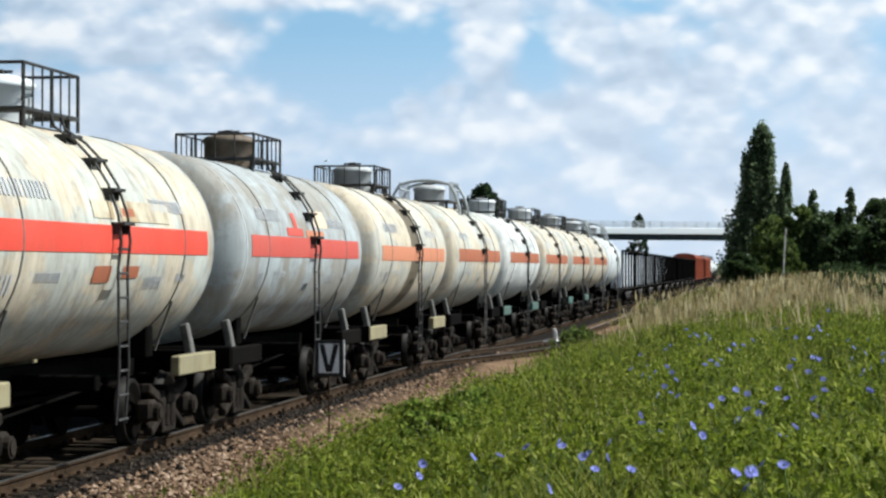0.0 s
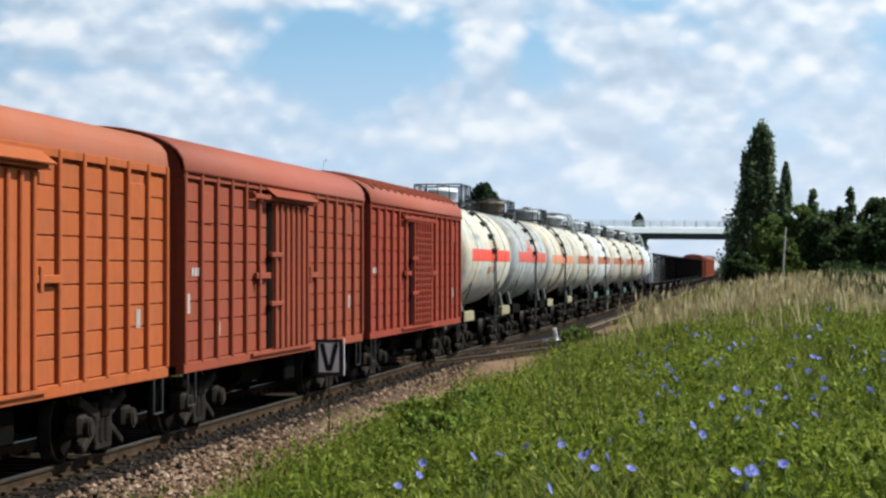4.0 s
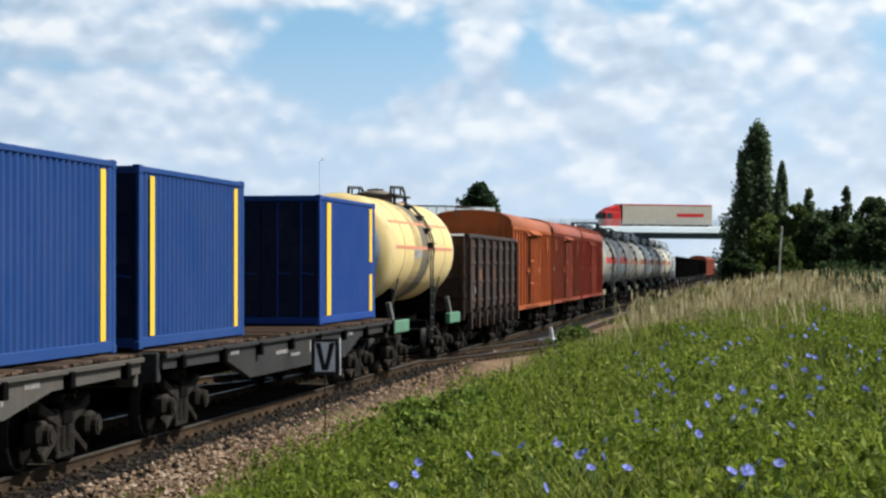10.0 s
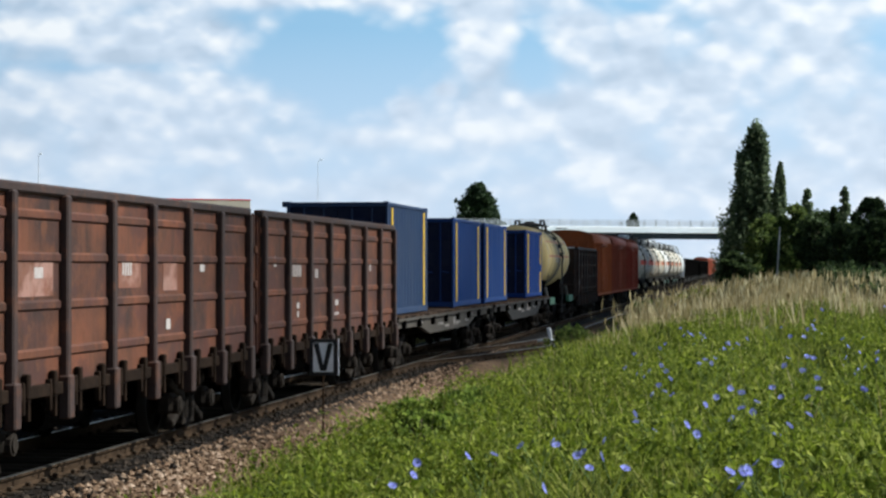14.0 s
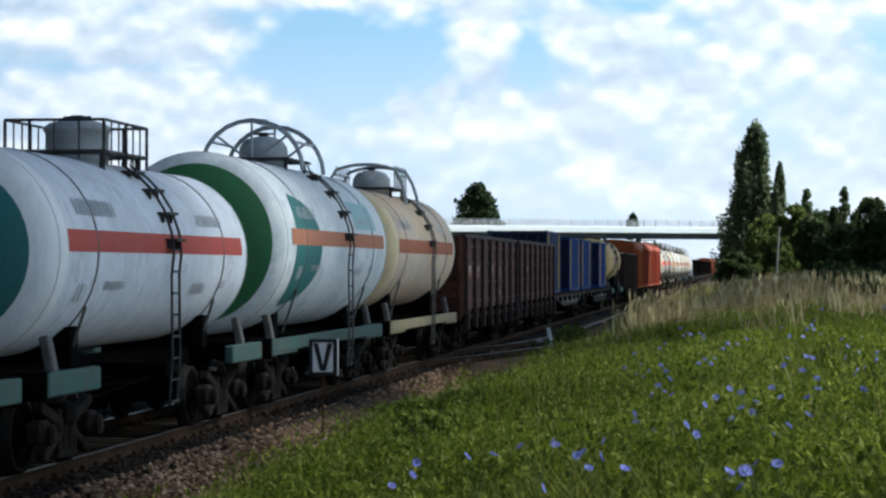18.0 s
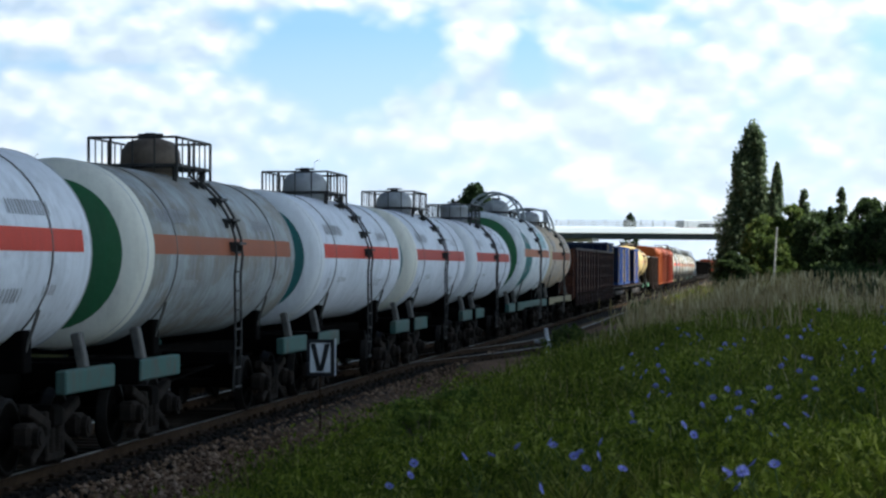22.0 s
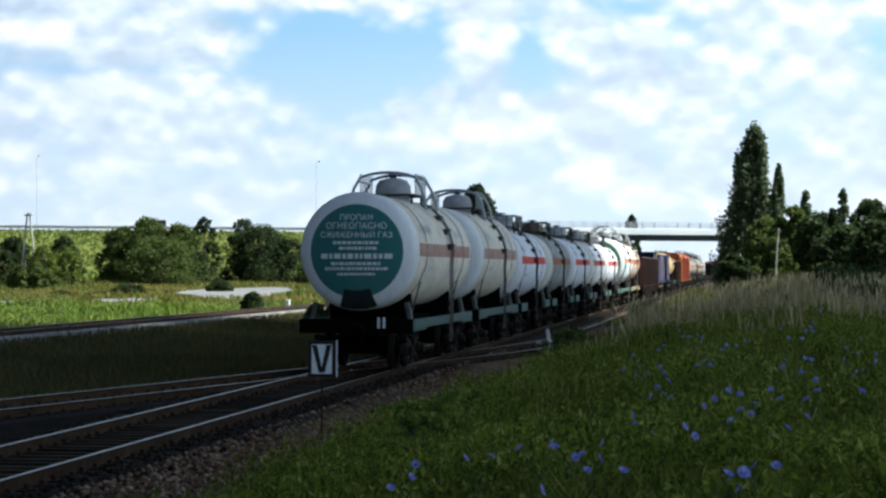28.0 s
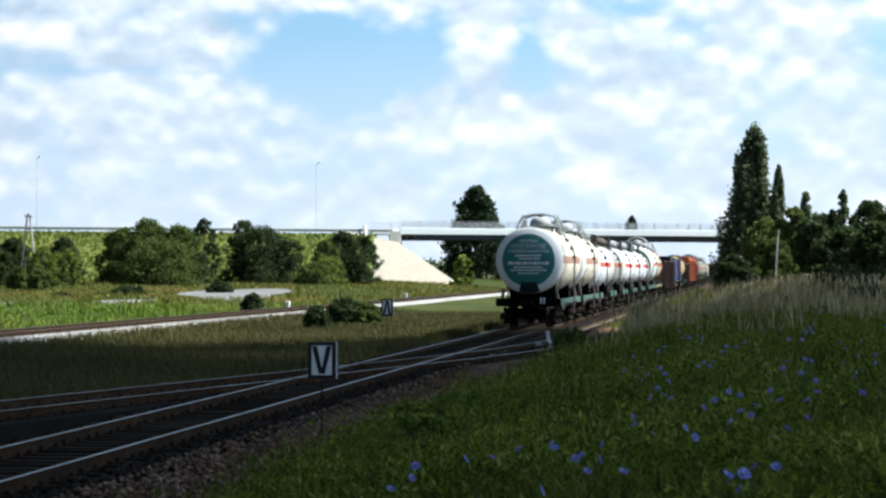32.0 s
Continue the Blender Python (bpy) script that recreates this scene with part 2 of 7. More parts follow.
def finish(name, bm, mats, shade=False):
    me = bpy.data.meshes.new(name)
    bm.to_mesh(me)
    bm.free()
    for m in (mats if isinstance(mats, (list, tuple)) else [mats]):
        me.materials.append(m)
    if shade:
        me.polygons.foreach_set("use_smooth", [True] * len(me.polygons))
    return me


def raw(name, verts, faces, mats, shade=False):
    me = bpy.data.meshes.new(name)
    me.from_pydata([tuple(v) for v in verts], [], faces)
    for m in (mats if isinstance(mats, (list, tuple)) else [mats]):
        me.materials.append(m)
    if shade:
        me.polygons.foreach_set("use_smooth", [True] * len(me.polygons))
    return me


def part(name, data, parent, label="", at=None):
    """Links a mesh as one part of a thing."""
    ob = new(name, data)
    ob.parent = parent
    if at is not None:
        ob.matrix_basis = at
    return tagged(ob, label)


def thing(name, label, category, group="", kind="", at=None, data=None):
    ob = new(name, data)
    if data is None:
        ob.empty_display_size = 0.3
    if at is not None:
        ob.matrix_basis = at
    return tagged(ob, label, category, group, kind)


def box(bm, x0, x1, y0, y1, z0, z1, bevel=0.0, mat=0, turn=None):
    got = bmesh.ops.create_cube(bm, size=1.0)
    vs = got["verts"]
    for v in vs:
        v.co = Vector(((x0 + x1) / 2 + v.co.x * (x1 - x0), (y0 + y1) / 2 + v.co.y * (y1 - y0), (z0 + z1) / 2 + v.co.z * (z1 - z0)))
    if turn is not None:
        bmesh.ops.transform(bm, matrix=turn, verts=vs)
    fs = {f for v in vs for f in v.link_faces}
    for f in fs:
        f.material_index = mat
    if bevel:
        es = list({e for v in vs for e in v.link_edges})
        bmesh.ops.bevel(bm, geom=es, offset=bevel, segments=1, affect="EDGES", clamp_overlap=True)
    return vs


def rod(bm, a, b, r, sides=6, r2=None, mat=0):
    a, b = Vector(a), Vector(b)
    d = b - a
    got = bmesh.ops.create_cone(bm, cap_ends=True, segments=sides, radius1=r, radius2=r if r2 is None else r2, depth=d.length)
    m = Matrix.Translation((a + b) / 2) @ d.to_track_quat("Z", "Y").to_matrix().to_4x4()
    bmesh.ops.transform(bm, matrix=m, verts=got["verts"])
    for f in {f for v in got["verts"] for f in v.link_faces}:
        f.material_index = mat


def tube(bm, pts, r, sides=6, mat=0):
    """One bent tube through the points, with mitred bends."""
    pts = [Vector(p) for p in pts]
    rings = []
    ref = None
    for i, p in enumerate(pts):
        d = (pts[min(i + 1, len(pts) - 1)] - pts[max(i - 1, 0)]).normalized()
        if ref is None:
            ref = d.orthogonal().normalized()
        ref = (ref - d * ref.dot(d)).normalized()
        side = d.cross(ref)
        rings.append([bm.verts.new(p + (ref * math.cos(2 * math.pi * k / sides) + side * math.sin(2 * math.pi * k / sides)) * r) for k in range(sides)])
    for a, b in zip(rings[:-1], rings[1:]):
        for k in range(sides):
            f = bm.faces.new((a[k], a[(k + 1) % sides], b[(k + 1) % sides], b[k]))
            f.material_index = mat
    bm.faces.new(rings[0][::-1]).material_index = mat
    bm.faces.new(rings[-1]).material_index = mat


def lathe(profile, n, axis="z", arc=(0, 360), mats=None, shade=True, name="turned"):
    """Turns (radius, height) pairs about an axis."""
    a0, a1 = (radians(a) for a in arc)
    whole = abs(a1 - a0 - 2 * math.pi) < 1e-6
    cols = n if whole else n + 1
    vs, fs = [], []
    for r, h in profile:
        for i in range(cols):
            a = a0 + (a1 - a0) * i / n
            c, s = r * math.cos(a), r * math.sin(a)
            vs.append((c, s, h) if axis == "z" else (c, h, s))
    for j in range(len(profile) - 1):
        for i in range(n):
            i2 = (i + 1) % cols
            q = (j * cols + i, j * cols + i2, (j + 1) * cols + i2, (j + 1) * cols + i)
            fs.append(q if axis == "z" else q[::-1])
    return raw(name, vs, fs, mats or [], shade)


MESHES = {}


def shared(key, make):
    if key not in MESHES:
        MESHES[key] = make()
    return MESHES[key]


# ---- the line of the tracks ----
TRACK_X = -9.3
GAUGE = 0.815      # half, to the middle of the rail head


def line_x(y):
    return TRACK_X - 4.0e-6 * max(0.0, y - 160.0) ** 2


def line_turn(y):
    return math.degrees(math.atan(8.0e-6 * max(0.0, y - 160.0)))


def branch_x(y):
    """The siding: it crosses the main line and then runs beside it."""
    if y < 58:
        return -13.35 + 0.224 * (y - 37.5)
    if y < 84:
        u = (y - 58) / 26
        return -8.758 + 0.224 * 26 * (u - u * u / 2)
    return -8.758 + 0.224 * 13


def ground_z(x, y):
    """The lie of the land; arrays."""
    x, y = np.asarray(x, float), np.asarray(y, float)
    wob = 0.25 * np.sin(y * 0.11 + 1.3) + 0.15 * np.sin(y * 0.31)
    cut = 2.6 * smooth(56, 80, y)
    u = x + wob - cut
    z = -0.52 + 1.05 * smooth(-6.7, -3.3, u) + 0.5 * smooth(-4.2, 1.0, u) + 0.22 * smooth(0, 5, u) + 0.12 * smooth(18, 60, y) * smooth(-4.0, 0.0, u) - 0.35 * smooth(25, 70, y) * smooth(0.5, 6.0, u)
    z = z - 0.25 * smooth(150, 260, y) * smooth(-4, 2, u)
    left = -0.12 * smooth(-12.5, -16, x) + 0.35 * smooth(-22, -26, x) - 0.1 * smooth(-31, -34, x)
    z = np.where(x < -11, -0.52 + left, z)
    z = z + 1.35 * smooth(120, 310, y) * smooth(-33, -50, x)
    z = z + np.where(np.hypot(x, y) > 420, 1.2 * smooth(420, 900, np.hypot(x, y)), 0)
    return z


def axis_steps(spans):
    out = []
    for a, b, s in spans:
        out += list(np.arange(a, b, s))
    return np.array(out + [spans[-1][1]])


gxs = axis_steps([(-2600, -600, 250), (-600, -120, 40), (-120, -36, 6), (-36, -13, 1.5), (-13, 8, 0.45), (8, 30, 2), (30, 200, 17), (200, 2600, 300)])
gys = axis_steps([(-400, -20, 40), (-20, 4, 3), (4, 60, 0.9), (60, 120, 2), (120, 400, 10), (400, 1000, 60), (1000, 3600, 400)])
GX, GY = np.meshgrid(gxs, gys)
GZ = ground_z(GX, GY) + np.where((GX > -6.5) & (GX < 30) & (GY < 120), 0.05 * np.sin(GX * 3.1 + GY) * np.sin(GY * 1.7), 0)
nx, ny = len(gxs), len(gys)
gv = np.stack([GX.ravel(), GY.ravel(), GZ.ravel()], 1)
gf = [(j * nx + i, j * nx + i + 1, (j + 1) * nx + i + 1, (j + 1) * nx + i) for j in range(ny - 1) for i in range(nx - 1)]


def ground_material():
    m, k, b = material("soil_and_turf")
    tc = k.n("ShaderNodeTexCoord").outputs["Object"]
    f = k.math("ADD", k.math("MULTIPLY", k.noise(tc, 0.06, 4.0, 0.6), 0.55), k.math("MULTIPLY", k.noise(tc, 0.9, 6.0, 0.65), 0.45))
    turf = k.ramp(f, [(0.3, (0.02, 0.032, 0.008)), (0.5, (0.045, 0.062, 0.015)), (0.62, (0.085, 0.08, 0.026)), (0.75, (0.13, 0.095, 0.042))])
    s2 = k.n("ShaderNodeSeparateXYZ")
    k.link(tc, s2.inputs[0])
    edge = k.math("ADD", s2.outputs[0], k.math("MULTIPLY", k.math("SUBTRACT", k.noise(tc, 0.7, 5.0), 0.5), 3.0))
    near = k.math("MULTIPLY", k.math("LESS_THAN", edge, -4.3), k.math("GREATER_THAN", s2.outputs[0], -12.2))
    dusty = k.ramp(k.noise(tc, 2.0, 6.0), [(0.35, (0.085, 0.057, 0.035)), (0.7, (0.27, 0.19, 0.12))])
    k.link(k.mix(near, turf, dusty), b.inputs["Base Color"])
    b.inputs["Roughness"].default_value = 0.95
    b.inputs["Specular IOR Level"].default_value = 0.1
    bumped(k, b, k.noise(tc, 6.0, 6.0, 0.7), 0.6, 0.06)
    return m


tagged(new("ground", raw("ground", gv, gf, ground_material(), True)), "grassy ground sloping up from the railway line", "ground", kind="structure")

# ---- ballast, rails, sleepers ----
STONE = islands("ballast_stone", [(0.1, (0.04, 0.023, 0.013)), (0.45, (0.13, 0.078, 0.047)), (0.7, (0.22, 0.14, 0.09)), (0.95, (0.39, 0.29, 0.215))], 0.95, through_light=0)


def bed_material():
    """Ballast: oil-stained and darkened for shade between and beside the rails, tan on the shoulders."""
    m, k, b = material("ballast_bed")
    tc = k.n("ShaderNodeTexCoord").outputs["Object"]
    s2 = k.n("ShaderNodeSeparateXYZ")
    k.link(tc, s2.inputs[0])
    f = k.math("ADD", k.math("MULTIPLY", k.noise(tc, 11.0, 6.0, 0.7), 0.7), k.math("MULTIPLY", k.noise(tc, 1.1, 3.0), 0.3))
    tan = k.ramp(f, [(0.33, (0.05, 0.029, 0.017)), (0.66, (0.24, 0.15, 0.092))])
    # oil stain, taken near black for the shade under the train
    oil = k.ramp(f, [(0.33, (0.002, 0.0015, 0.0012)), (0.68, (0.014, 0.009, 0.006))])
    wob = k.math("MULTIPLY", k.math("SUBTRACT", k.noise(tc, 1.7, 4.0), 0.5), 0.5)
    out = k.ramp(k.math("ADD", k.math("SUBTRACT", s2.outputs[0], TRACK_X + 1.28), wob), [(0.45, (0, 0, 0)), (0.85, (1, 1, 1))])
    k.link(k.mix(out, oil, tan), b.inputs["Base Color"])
    b.inputs["Roughness"].default_value = 0.95
    b.inputs["Specular IOR Level"].default_value = 0.1
    bumped(k, b, f, 0.9, 0.05)
    return m


BED = bed_material()
PALE = plain("ballast_pale", (0.22, 0.21, 0.20), (0.48, 0.46, 0.44), 5.0, 0.95, 0, 0.9)


def bed(name, xf, y0, y1, step, half, top, foot, drop, mat, label):
    """A ballast bank along a line: xf(y) its middle."""
    prof = [(-foot, drop), (-half, top), (-1.12, top), (-1.02, top - 0.085), (1.02, top - 0.085), (1.12, top), (half, top), (foot, drop)]
    if mat is PALE:
        prof = [(-foot, drop), (-half, top), (half, top), (foot, drop)]
    ys = np.arange(y0, y1 + step, step)
    vs = [(xf(y) + px + (0.12 if abs(px) > 1.2 else 0.0) * math.sin(y * 2.3 + px * 9), y, pz) for y in ys for px, pz in prof]
    n = len(prof)
    fs = [(j * n + i, j * n + i + 1, (j + 1) * n + i + 1, (j + 1) * n + i) for j in range(len(ys) - 1) for i in range(n - 1)]
    return tagged(new(name, raw(name, vs, fs, mat)), label, "ballast", kind="structure")


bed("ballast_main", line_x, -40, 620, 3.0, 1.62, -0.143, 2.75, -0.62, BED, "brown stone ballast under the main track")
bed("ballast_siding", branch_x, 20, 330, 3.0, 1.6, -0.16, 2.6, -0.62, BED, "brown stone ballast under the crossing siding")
bed("ballast_far", lambda y: -28.6, -60, 620, 5.0, 1.7, -0.1, 2.3, -0.3, PALE, "pale stone ballast under the far track")


def stones(name, count, lo, hi, mat, seed):
    """Loose stones over the near ballast."""
    rng = np.random.default_rng(seed)
    base = np.array([(1, 0, 0), (-1, 0, 0), (0, 1, 0), (0, -1, 0), (0, 0, 1), (0, 0, -1)], float)
    tri = [(0, 2, 4), (2, 1, 4), (1, 3, 4), (3, 0, 4), (2, 0, 5), (1, 2, 5), (3, 1, 5), (0, 3, 5)]
    vs, fs = [], []
    ys = 17 + 53 * rng.random(count) ** 1.5
    off = rng.uniform(lo, hi, count)
    for i in range(count):
        o, y = off[i], ys[i]
        x = TRACK_X + o
        if abs(o) < 1.08:
            z = -0.23
        elif abs(o) < 1.62:
            z = -0.145
        elif o < 0:
            z = -0.145 - (abs(o) - 1.62) * 0.42
        else:
            z = max(-0.145 - (o - 1.62) * 0.42, float(ground_z(x, y)))
        s = rng.uniform(0.018, 0.052) * (1.25 if o > 1.2 else 1.0)
        pts = base * rng.uniform(0.6, 1.25, (6, 1)) * s * np.array([1, 1, 0.75])
        a = rng.uniform(0, 6.28)
        c, sn = math.cos(a), math.sin(a)
        p = np.stack([pts[:, 0] * c - pts[:, 1] * sn + x, pts[:, 0] * sn + pts[:, 1] * c + y, pts[:, 2] + z + s * 0.3], 1)
        k = len(vs)
        vs.extend(p.tolist())
        fs.extend([(q[0] + k, q[1] + k, q[2] + k) for q in tri])
    return raw(name, vs, fs, mat)


# oily stones whose tone also carries the shade under the train
OILY_SHADED = islands("ballast_oily_shaded", [(0.1, (0.005, 0.004, 0.003)), (0.5, (0.016, 0.011, 0.008)), (0.95, (0.06, 0.042, 0.03))], 0.95, through_light=0)
tagged(new("ballast_stones", stones("ballast_stones", 17000, 1.6, 3.7, STONE, 4)), "loose brown ballast stones beside the rail", "gravel", kind="stuff")
tagged(new("ballast_stones", stones("ballast_stones", 10000, -2.4, 1.8, OILY_SHADED, 5)), "oily ballast stones darkened for shade between the rails", "gravel", kind="stuff")

RAIL_PROFILE = [(-0.066, -0.16), (0.066, -0.16), (0.066, -0.148), (0.012, -0.128), (0.012, -0.042), (0.036, -0.032), (0.036, -0.004), (0.028, 0.0),
                (-0.028, 0.0), (-0.036, -0.004), (-0.036, -0.032), (-0.012, -0.042), (-0.012, -0.128), (-0.066, -0.148)]


def rail_mesh(xf, side, ys, z=0.0):
    n = len(RAIL_PROFILE)
    vs = [(xf(y) + side + px, y, pz + z) for y in ys for px, pz in RAIL_PROFILE]
    fs = [(j * n + i, j * n + (i + 1) % n, (j + 1) * n + (i + 1) % n, (j + 1) * n + i) for j in range(len(ys) - 1) for i in range(n)]
    me = raw("rail", vs, fs, [M["rail"], M["railtop"]])
    for p in me.polygons:
        if p.index % n in (6, 7, 8):
            p.material_index = 1
    return me


def track(name, xf, y0, y1, label, z=0.0, step=6.0):
    t = thing(name, label, "railway track", kind="structure")
    ys = np.arange(y0, y1 + step, step)
    for side in (-GAUGE, GAUGE):
        part("rail", rail_mesh(xf, side, ys, z), t, "rail with a worn shiny running face")
    return t


main_track = track("track_main", line_x, -40, 620, "main railway track with rusty rails on sleepers")
siding = track("track_siding", branch_x, 22, 320, "siding track crossing the main line at a flat angle", -0.012, 2.0)
far_track = track("track_far", lambda y: -28.6, -60, 620, "far railway track on pale ballast", 0.06)


def sleeper_mesh():
    bm = bmesh.new()
    box(bm, -1.36, 1.36, -0.12, 0.12, -0.31, -0.155, 0.02)
    for s in (-GAUGE, GAUGE):
        box(bm, s - 0.17, s + 0.17, -0.08, 0.08, -0.16, -0.148, 0, 1)
        for q in (-0.105, 0.105):
            box(bm, s + q - 0.03, s + q + 0.03, -0.05, 0.05, -0.15, -0.10, 0.01, 1)
    return finish("sleeper", bm, [M["sleeper"], M["rail"]])


SLEEPER = sleeper_mesh()


def lay(parent, xf, y0, y1, pitch, z=0.0):
    y = y0
    while y < y1:
        d = (xf(y + 0.5) - xf(y - 0.5))
        part("sleeper", SLEEPER, parent, at=pose(xf(y) + 0.03 * math.sin(y * 7), y, z, 0, 0, -math.degrees(math.atan(d))))
        y += pitch


lay(main_track, line_x, 12, 130, 0.55)
lay(siding, branch_x, 24, 84, 0.6, -0.014)
lay(far_track, lambda y: -28.6, 60, 200, 1.1, 0.06)
# check rails and frog of the crossing
cross_y = 37.5 + (TRACK_X + 13.35) / 0.224
for dy in (-1, 1):
    bm = bmesh.new()
    rod(bm, (TRACK_X + dy * (GAUGE - 0.11), cross_y - 3, -0.03), (TRACK_X + dy * (GAUGE - 0.11), cross_y + 3, -0.03), 0.035, 8)
    part("check_rail", finish("check_rail", bm, M["rail"]), main_track)

# ---- signs and small posts by the track ----


def track_sign(x, y, zfoot, ztop, w, h, up, label):
    t = thing("track_sign", label, "railway sign", "signs by the track", at=pose(x, y, zfoot, 0, 0, 9))
    bm = bmesh.new()
    box(bm, -w / 2, w / 2, -0.012, 0.012, ztop - zfoot - h, ztop - zfoot, 0.004)
    part("board", finish("board", bm, M["blackpaint"]), t, "black bordered board")
    bm = bmesh.new()
    b = 0.058
    z1, z0 = ztop - zfoot - b, ztop - zfoot - h + b
    box(bm, -w / 2 + b, w / 2 - b, -0.018, -0.013, z0, z1)
    part("white_field", finish("white_field", bm, M["white"]), t, "white enamel field")
    bm = bmesh.new()
    za, zb = (z1 - 0.01, z0 + 0.02) if up else (z0 + 0.01, z1 - 0.02)
    for s in (-1, 1):
        p = [(s * (w / 2 - b - 0.005), za), (s * (w / 2 - b - 0.09), za), (-s * 0.02, zb), (s * 0.05, zb)]
        front = [bm.verts.new((q[0], -0.024, q[1])) for q in p]
        back = [bm.verts.new((q[0], -0.0185, q[1])) for q in p]
        bm.faces.new(front)
        bm.faces.new(back[::-1])
        for i in range(4):
            bm.faces.new((front[i], back[i], back[(i + 1) % 4], front[(i + 1) % 4]))
    bmesh.ops.recalc_face_normals(bm, faces=bm.faces)
    part("chevron", finish("chevron", bm, M["blackpaint"]), t, "black chevron")
    bm = bmesh.new()
    box(bm, w / 2 + 0.012, w / 2 + 0.032, -0.03, 0.03, ztop - zfoot - h, ztop - zfoot + 0.005, 0.003)
    part("edge_strip", finish("edge_strip", bm, M["white"]), t, "white edge strip")
    bm = bmesh.new()
    rod(bm, (0, 0.03, -0.15), (0, 0.03, ztop - zfoot - 0.03), 0.016, 8)
    part("post", finish("post", bm, M["rail"]), t, "thin rusty post")
    return t


track_sign(-6.98, 35.35, -0.5, 1.23, 0.45, 0.60, True, "white railway sign with a black V on a thin post")
track_sign(-13.0, 78.0, -0.6, 1.38, 0.42, 0.62, False, "white railway sign with an inverted black V")


def switch_post():
    t = thing("switch_marker", "low white marker with a slanted arm beside the siding", "railway marker", at=pose(-5.95, 65.8, -0.12))
    bm = bmesh.new()
    box(bm, -0.09, 0.09, -0.09, 0.09, -0.25, 0.36, 0.02)
    part("base", finish("base", bm, M["white"]), t)
    bm = bmesh.new()
    box(bm, -0.055, 0.055, -0.04, 0.04, 0.3, 0.72, 0.015, 0, pose(0, 0, 0, 0, -9, 0))
    part("blade", finish("blade", bm, M["white"]), t)
    bm = bmesh.new()
    rod(bm, (-0.45, 0, 0.3), (0.5, 0.1, 0.36), 0.045, 8)
    part("arm", finish("arm", bm, M["lightsteel"]), t)


switch_post()
for px, py in ((-31.4, 147.0), (-31.5, 199.5)):
    bm = bmesh.new()
    box(bm, -0.14, 0.14, -0.14, 0.14, -0.05, 0.55, 0.03)
    box(bm, -0.16, 0.16, -0.16, 0.16, 0.50, 0.6, 0.03)
    thing("marker_stone", "low white painted marker stone by the far track", "marker stone", "marker stones", at=pose(px, py, float(ground_z(px, py))), data=finish("marker_stone", bm, M["white"]))

pst = thing("marker_post", "thin dark post with a flat cap beside the far track", "post", at=pose(-26.2, 138.8, float(ground_z(-26.2, 138.8))))
bm = bmesh.new()
rod(bm, (0, 0, -0.2), (0, 0, 1.25), 0.05, 8)
part("shaft", finish("shaft", bm, M["rail"]), pst)
bm = bmesh.new()
box(bm, -0.09, 0.09, -0.09, 0.09, 1.24, 1.3, 0.015)
part("cap", finish("cap", bm, M["steel"]), pst)

# ---- road bridge and its embankment ----
CH, SH = math.cos(radians(HEADING)), math.sin(radians(HEADING))


def seen(lat, dep):
    """From sideways and forward distance, square to the resting view, to the plan."""
    return (-SH * dep + CH * lat, CH * dep + SH * lat)


# the road crosses at a skew: its far side lies to the right
BR_D, SKEW = 316.0, 24.0
BR_M = pose(*seen(0, BR_D), 0, 0, 0, HEADING + SKEW)
CK, SK = math.cos(radians(SKEW)), math.sin(radians(SKEW))


def along(lat):
    """Distance along the skewed road at a bearing, given as sideways metres in 330."""
    r = lat / 330.0
    return r * BR_D / (CK - r * SK)


GREENISH = plain("girder_paint", (0.02, 0.03, 0.035), (0.045, 0.06, 0.065), 0.6, 0.7, 0, 0.1)
FASCIA = plain("bridge_fascia", (0.82, 0.85, 0.88), (0.90, 0.92, 0.94), 0.5, 0.7, 0, 0.1)
ASPHALT = plain("asphalt", (0.04, 0.04, 0.042), (0.07, 0.07, 0.07), 2.0, 0.9)
BANKGRASS = plain("bank_turf", (0.05, 0.085, 0.018), (0.20, 0.22, 0.055), 0.6, 0.95, 0, 0.8)
bridge = thing("road_bridge", "pale concrete road bridge crossing over the railway", "bridge", kind="structure", at=BR_M)
bm = bmesh.new()
box(bm, -6.5, 70, -5, 5, 7.36, 7.56)
part("deck", finish("deck", bm, ASPHALT), bridge)
for y0, y1 in ((-5.35, -5.003), (5.003, 5.35)):
    bm = bmesh.new()
    box(bm, -9, 70, y0, y1, 7.5, 8.42, 0.05)
    part("fascia", finish("fascia", bm, FASCIA), bridge, "pale edge beam")
for y0 in (-4.65, -1.5, 1.5, 4.65):
    bm = bmesh.new()
    box(bm, -6.4, 70, y0 - 0.35, y0 + 0.35, 6.75, 7.35, 0.04)
    part("girder", finish("girder", bm, GREENISH), bridge, "grey-green girder")
for y0 in (-5.2, 5.2):
    bm = bmesh.new()
    for z in (8.75, 9.05, 9.35):
        rod(bm, (-9, y0, z), (70, y0, z), 0.035, 6)
    part("handrail", finish("handrail", bm, M["lightsteel"]), bridge, "grey tubular handrail")
    bm = bmesh.new()
    box(bm, -0.04, 0.04, -0.04, 0.04, 0, 1.15, 0.01)
    pm = shared("bridge_post", lambda: finish("rail_post", bm, M["lightsteel"]))
    for i in range(39):
        part("rail_post", pm, bridge, at=pose(-6 + i * 2.0, y0, 8.3))
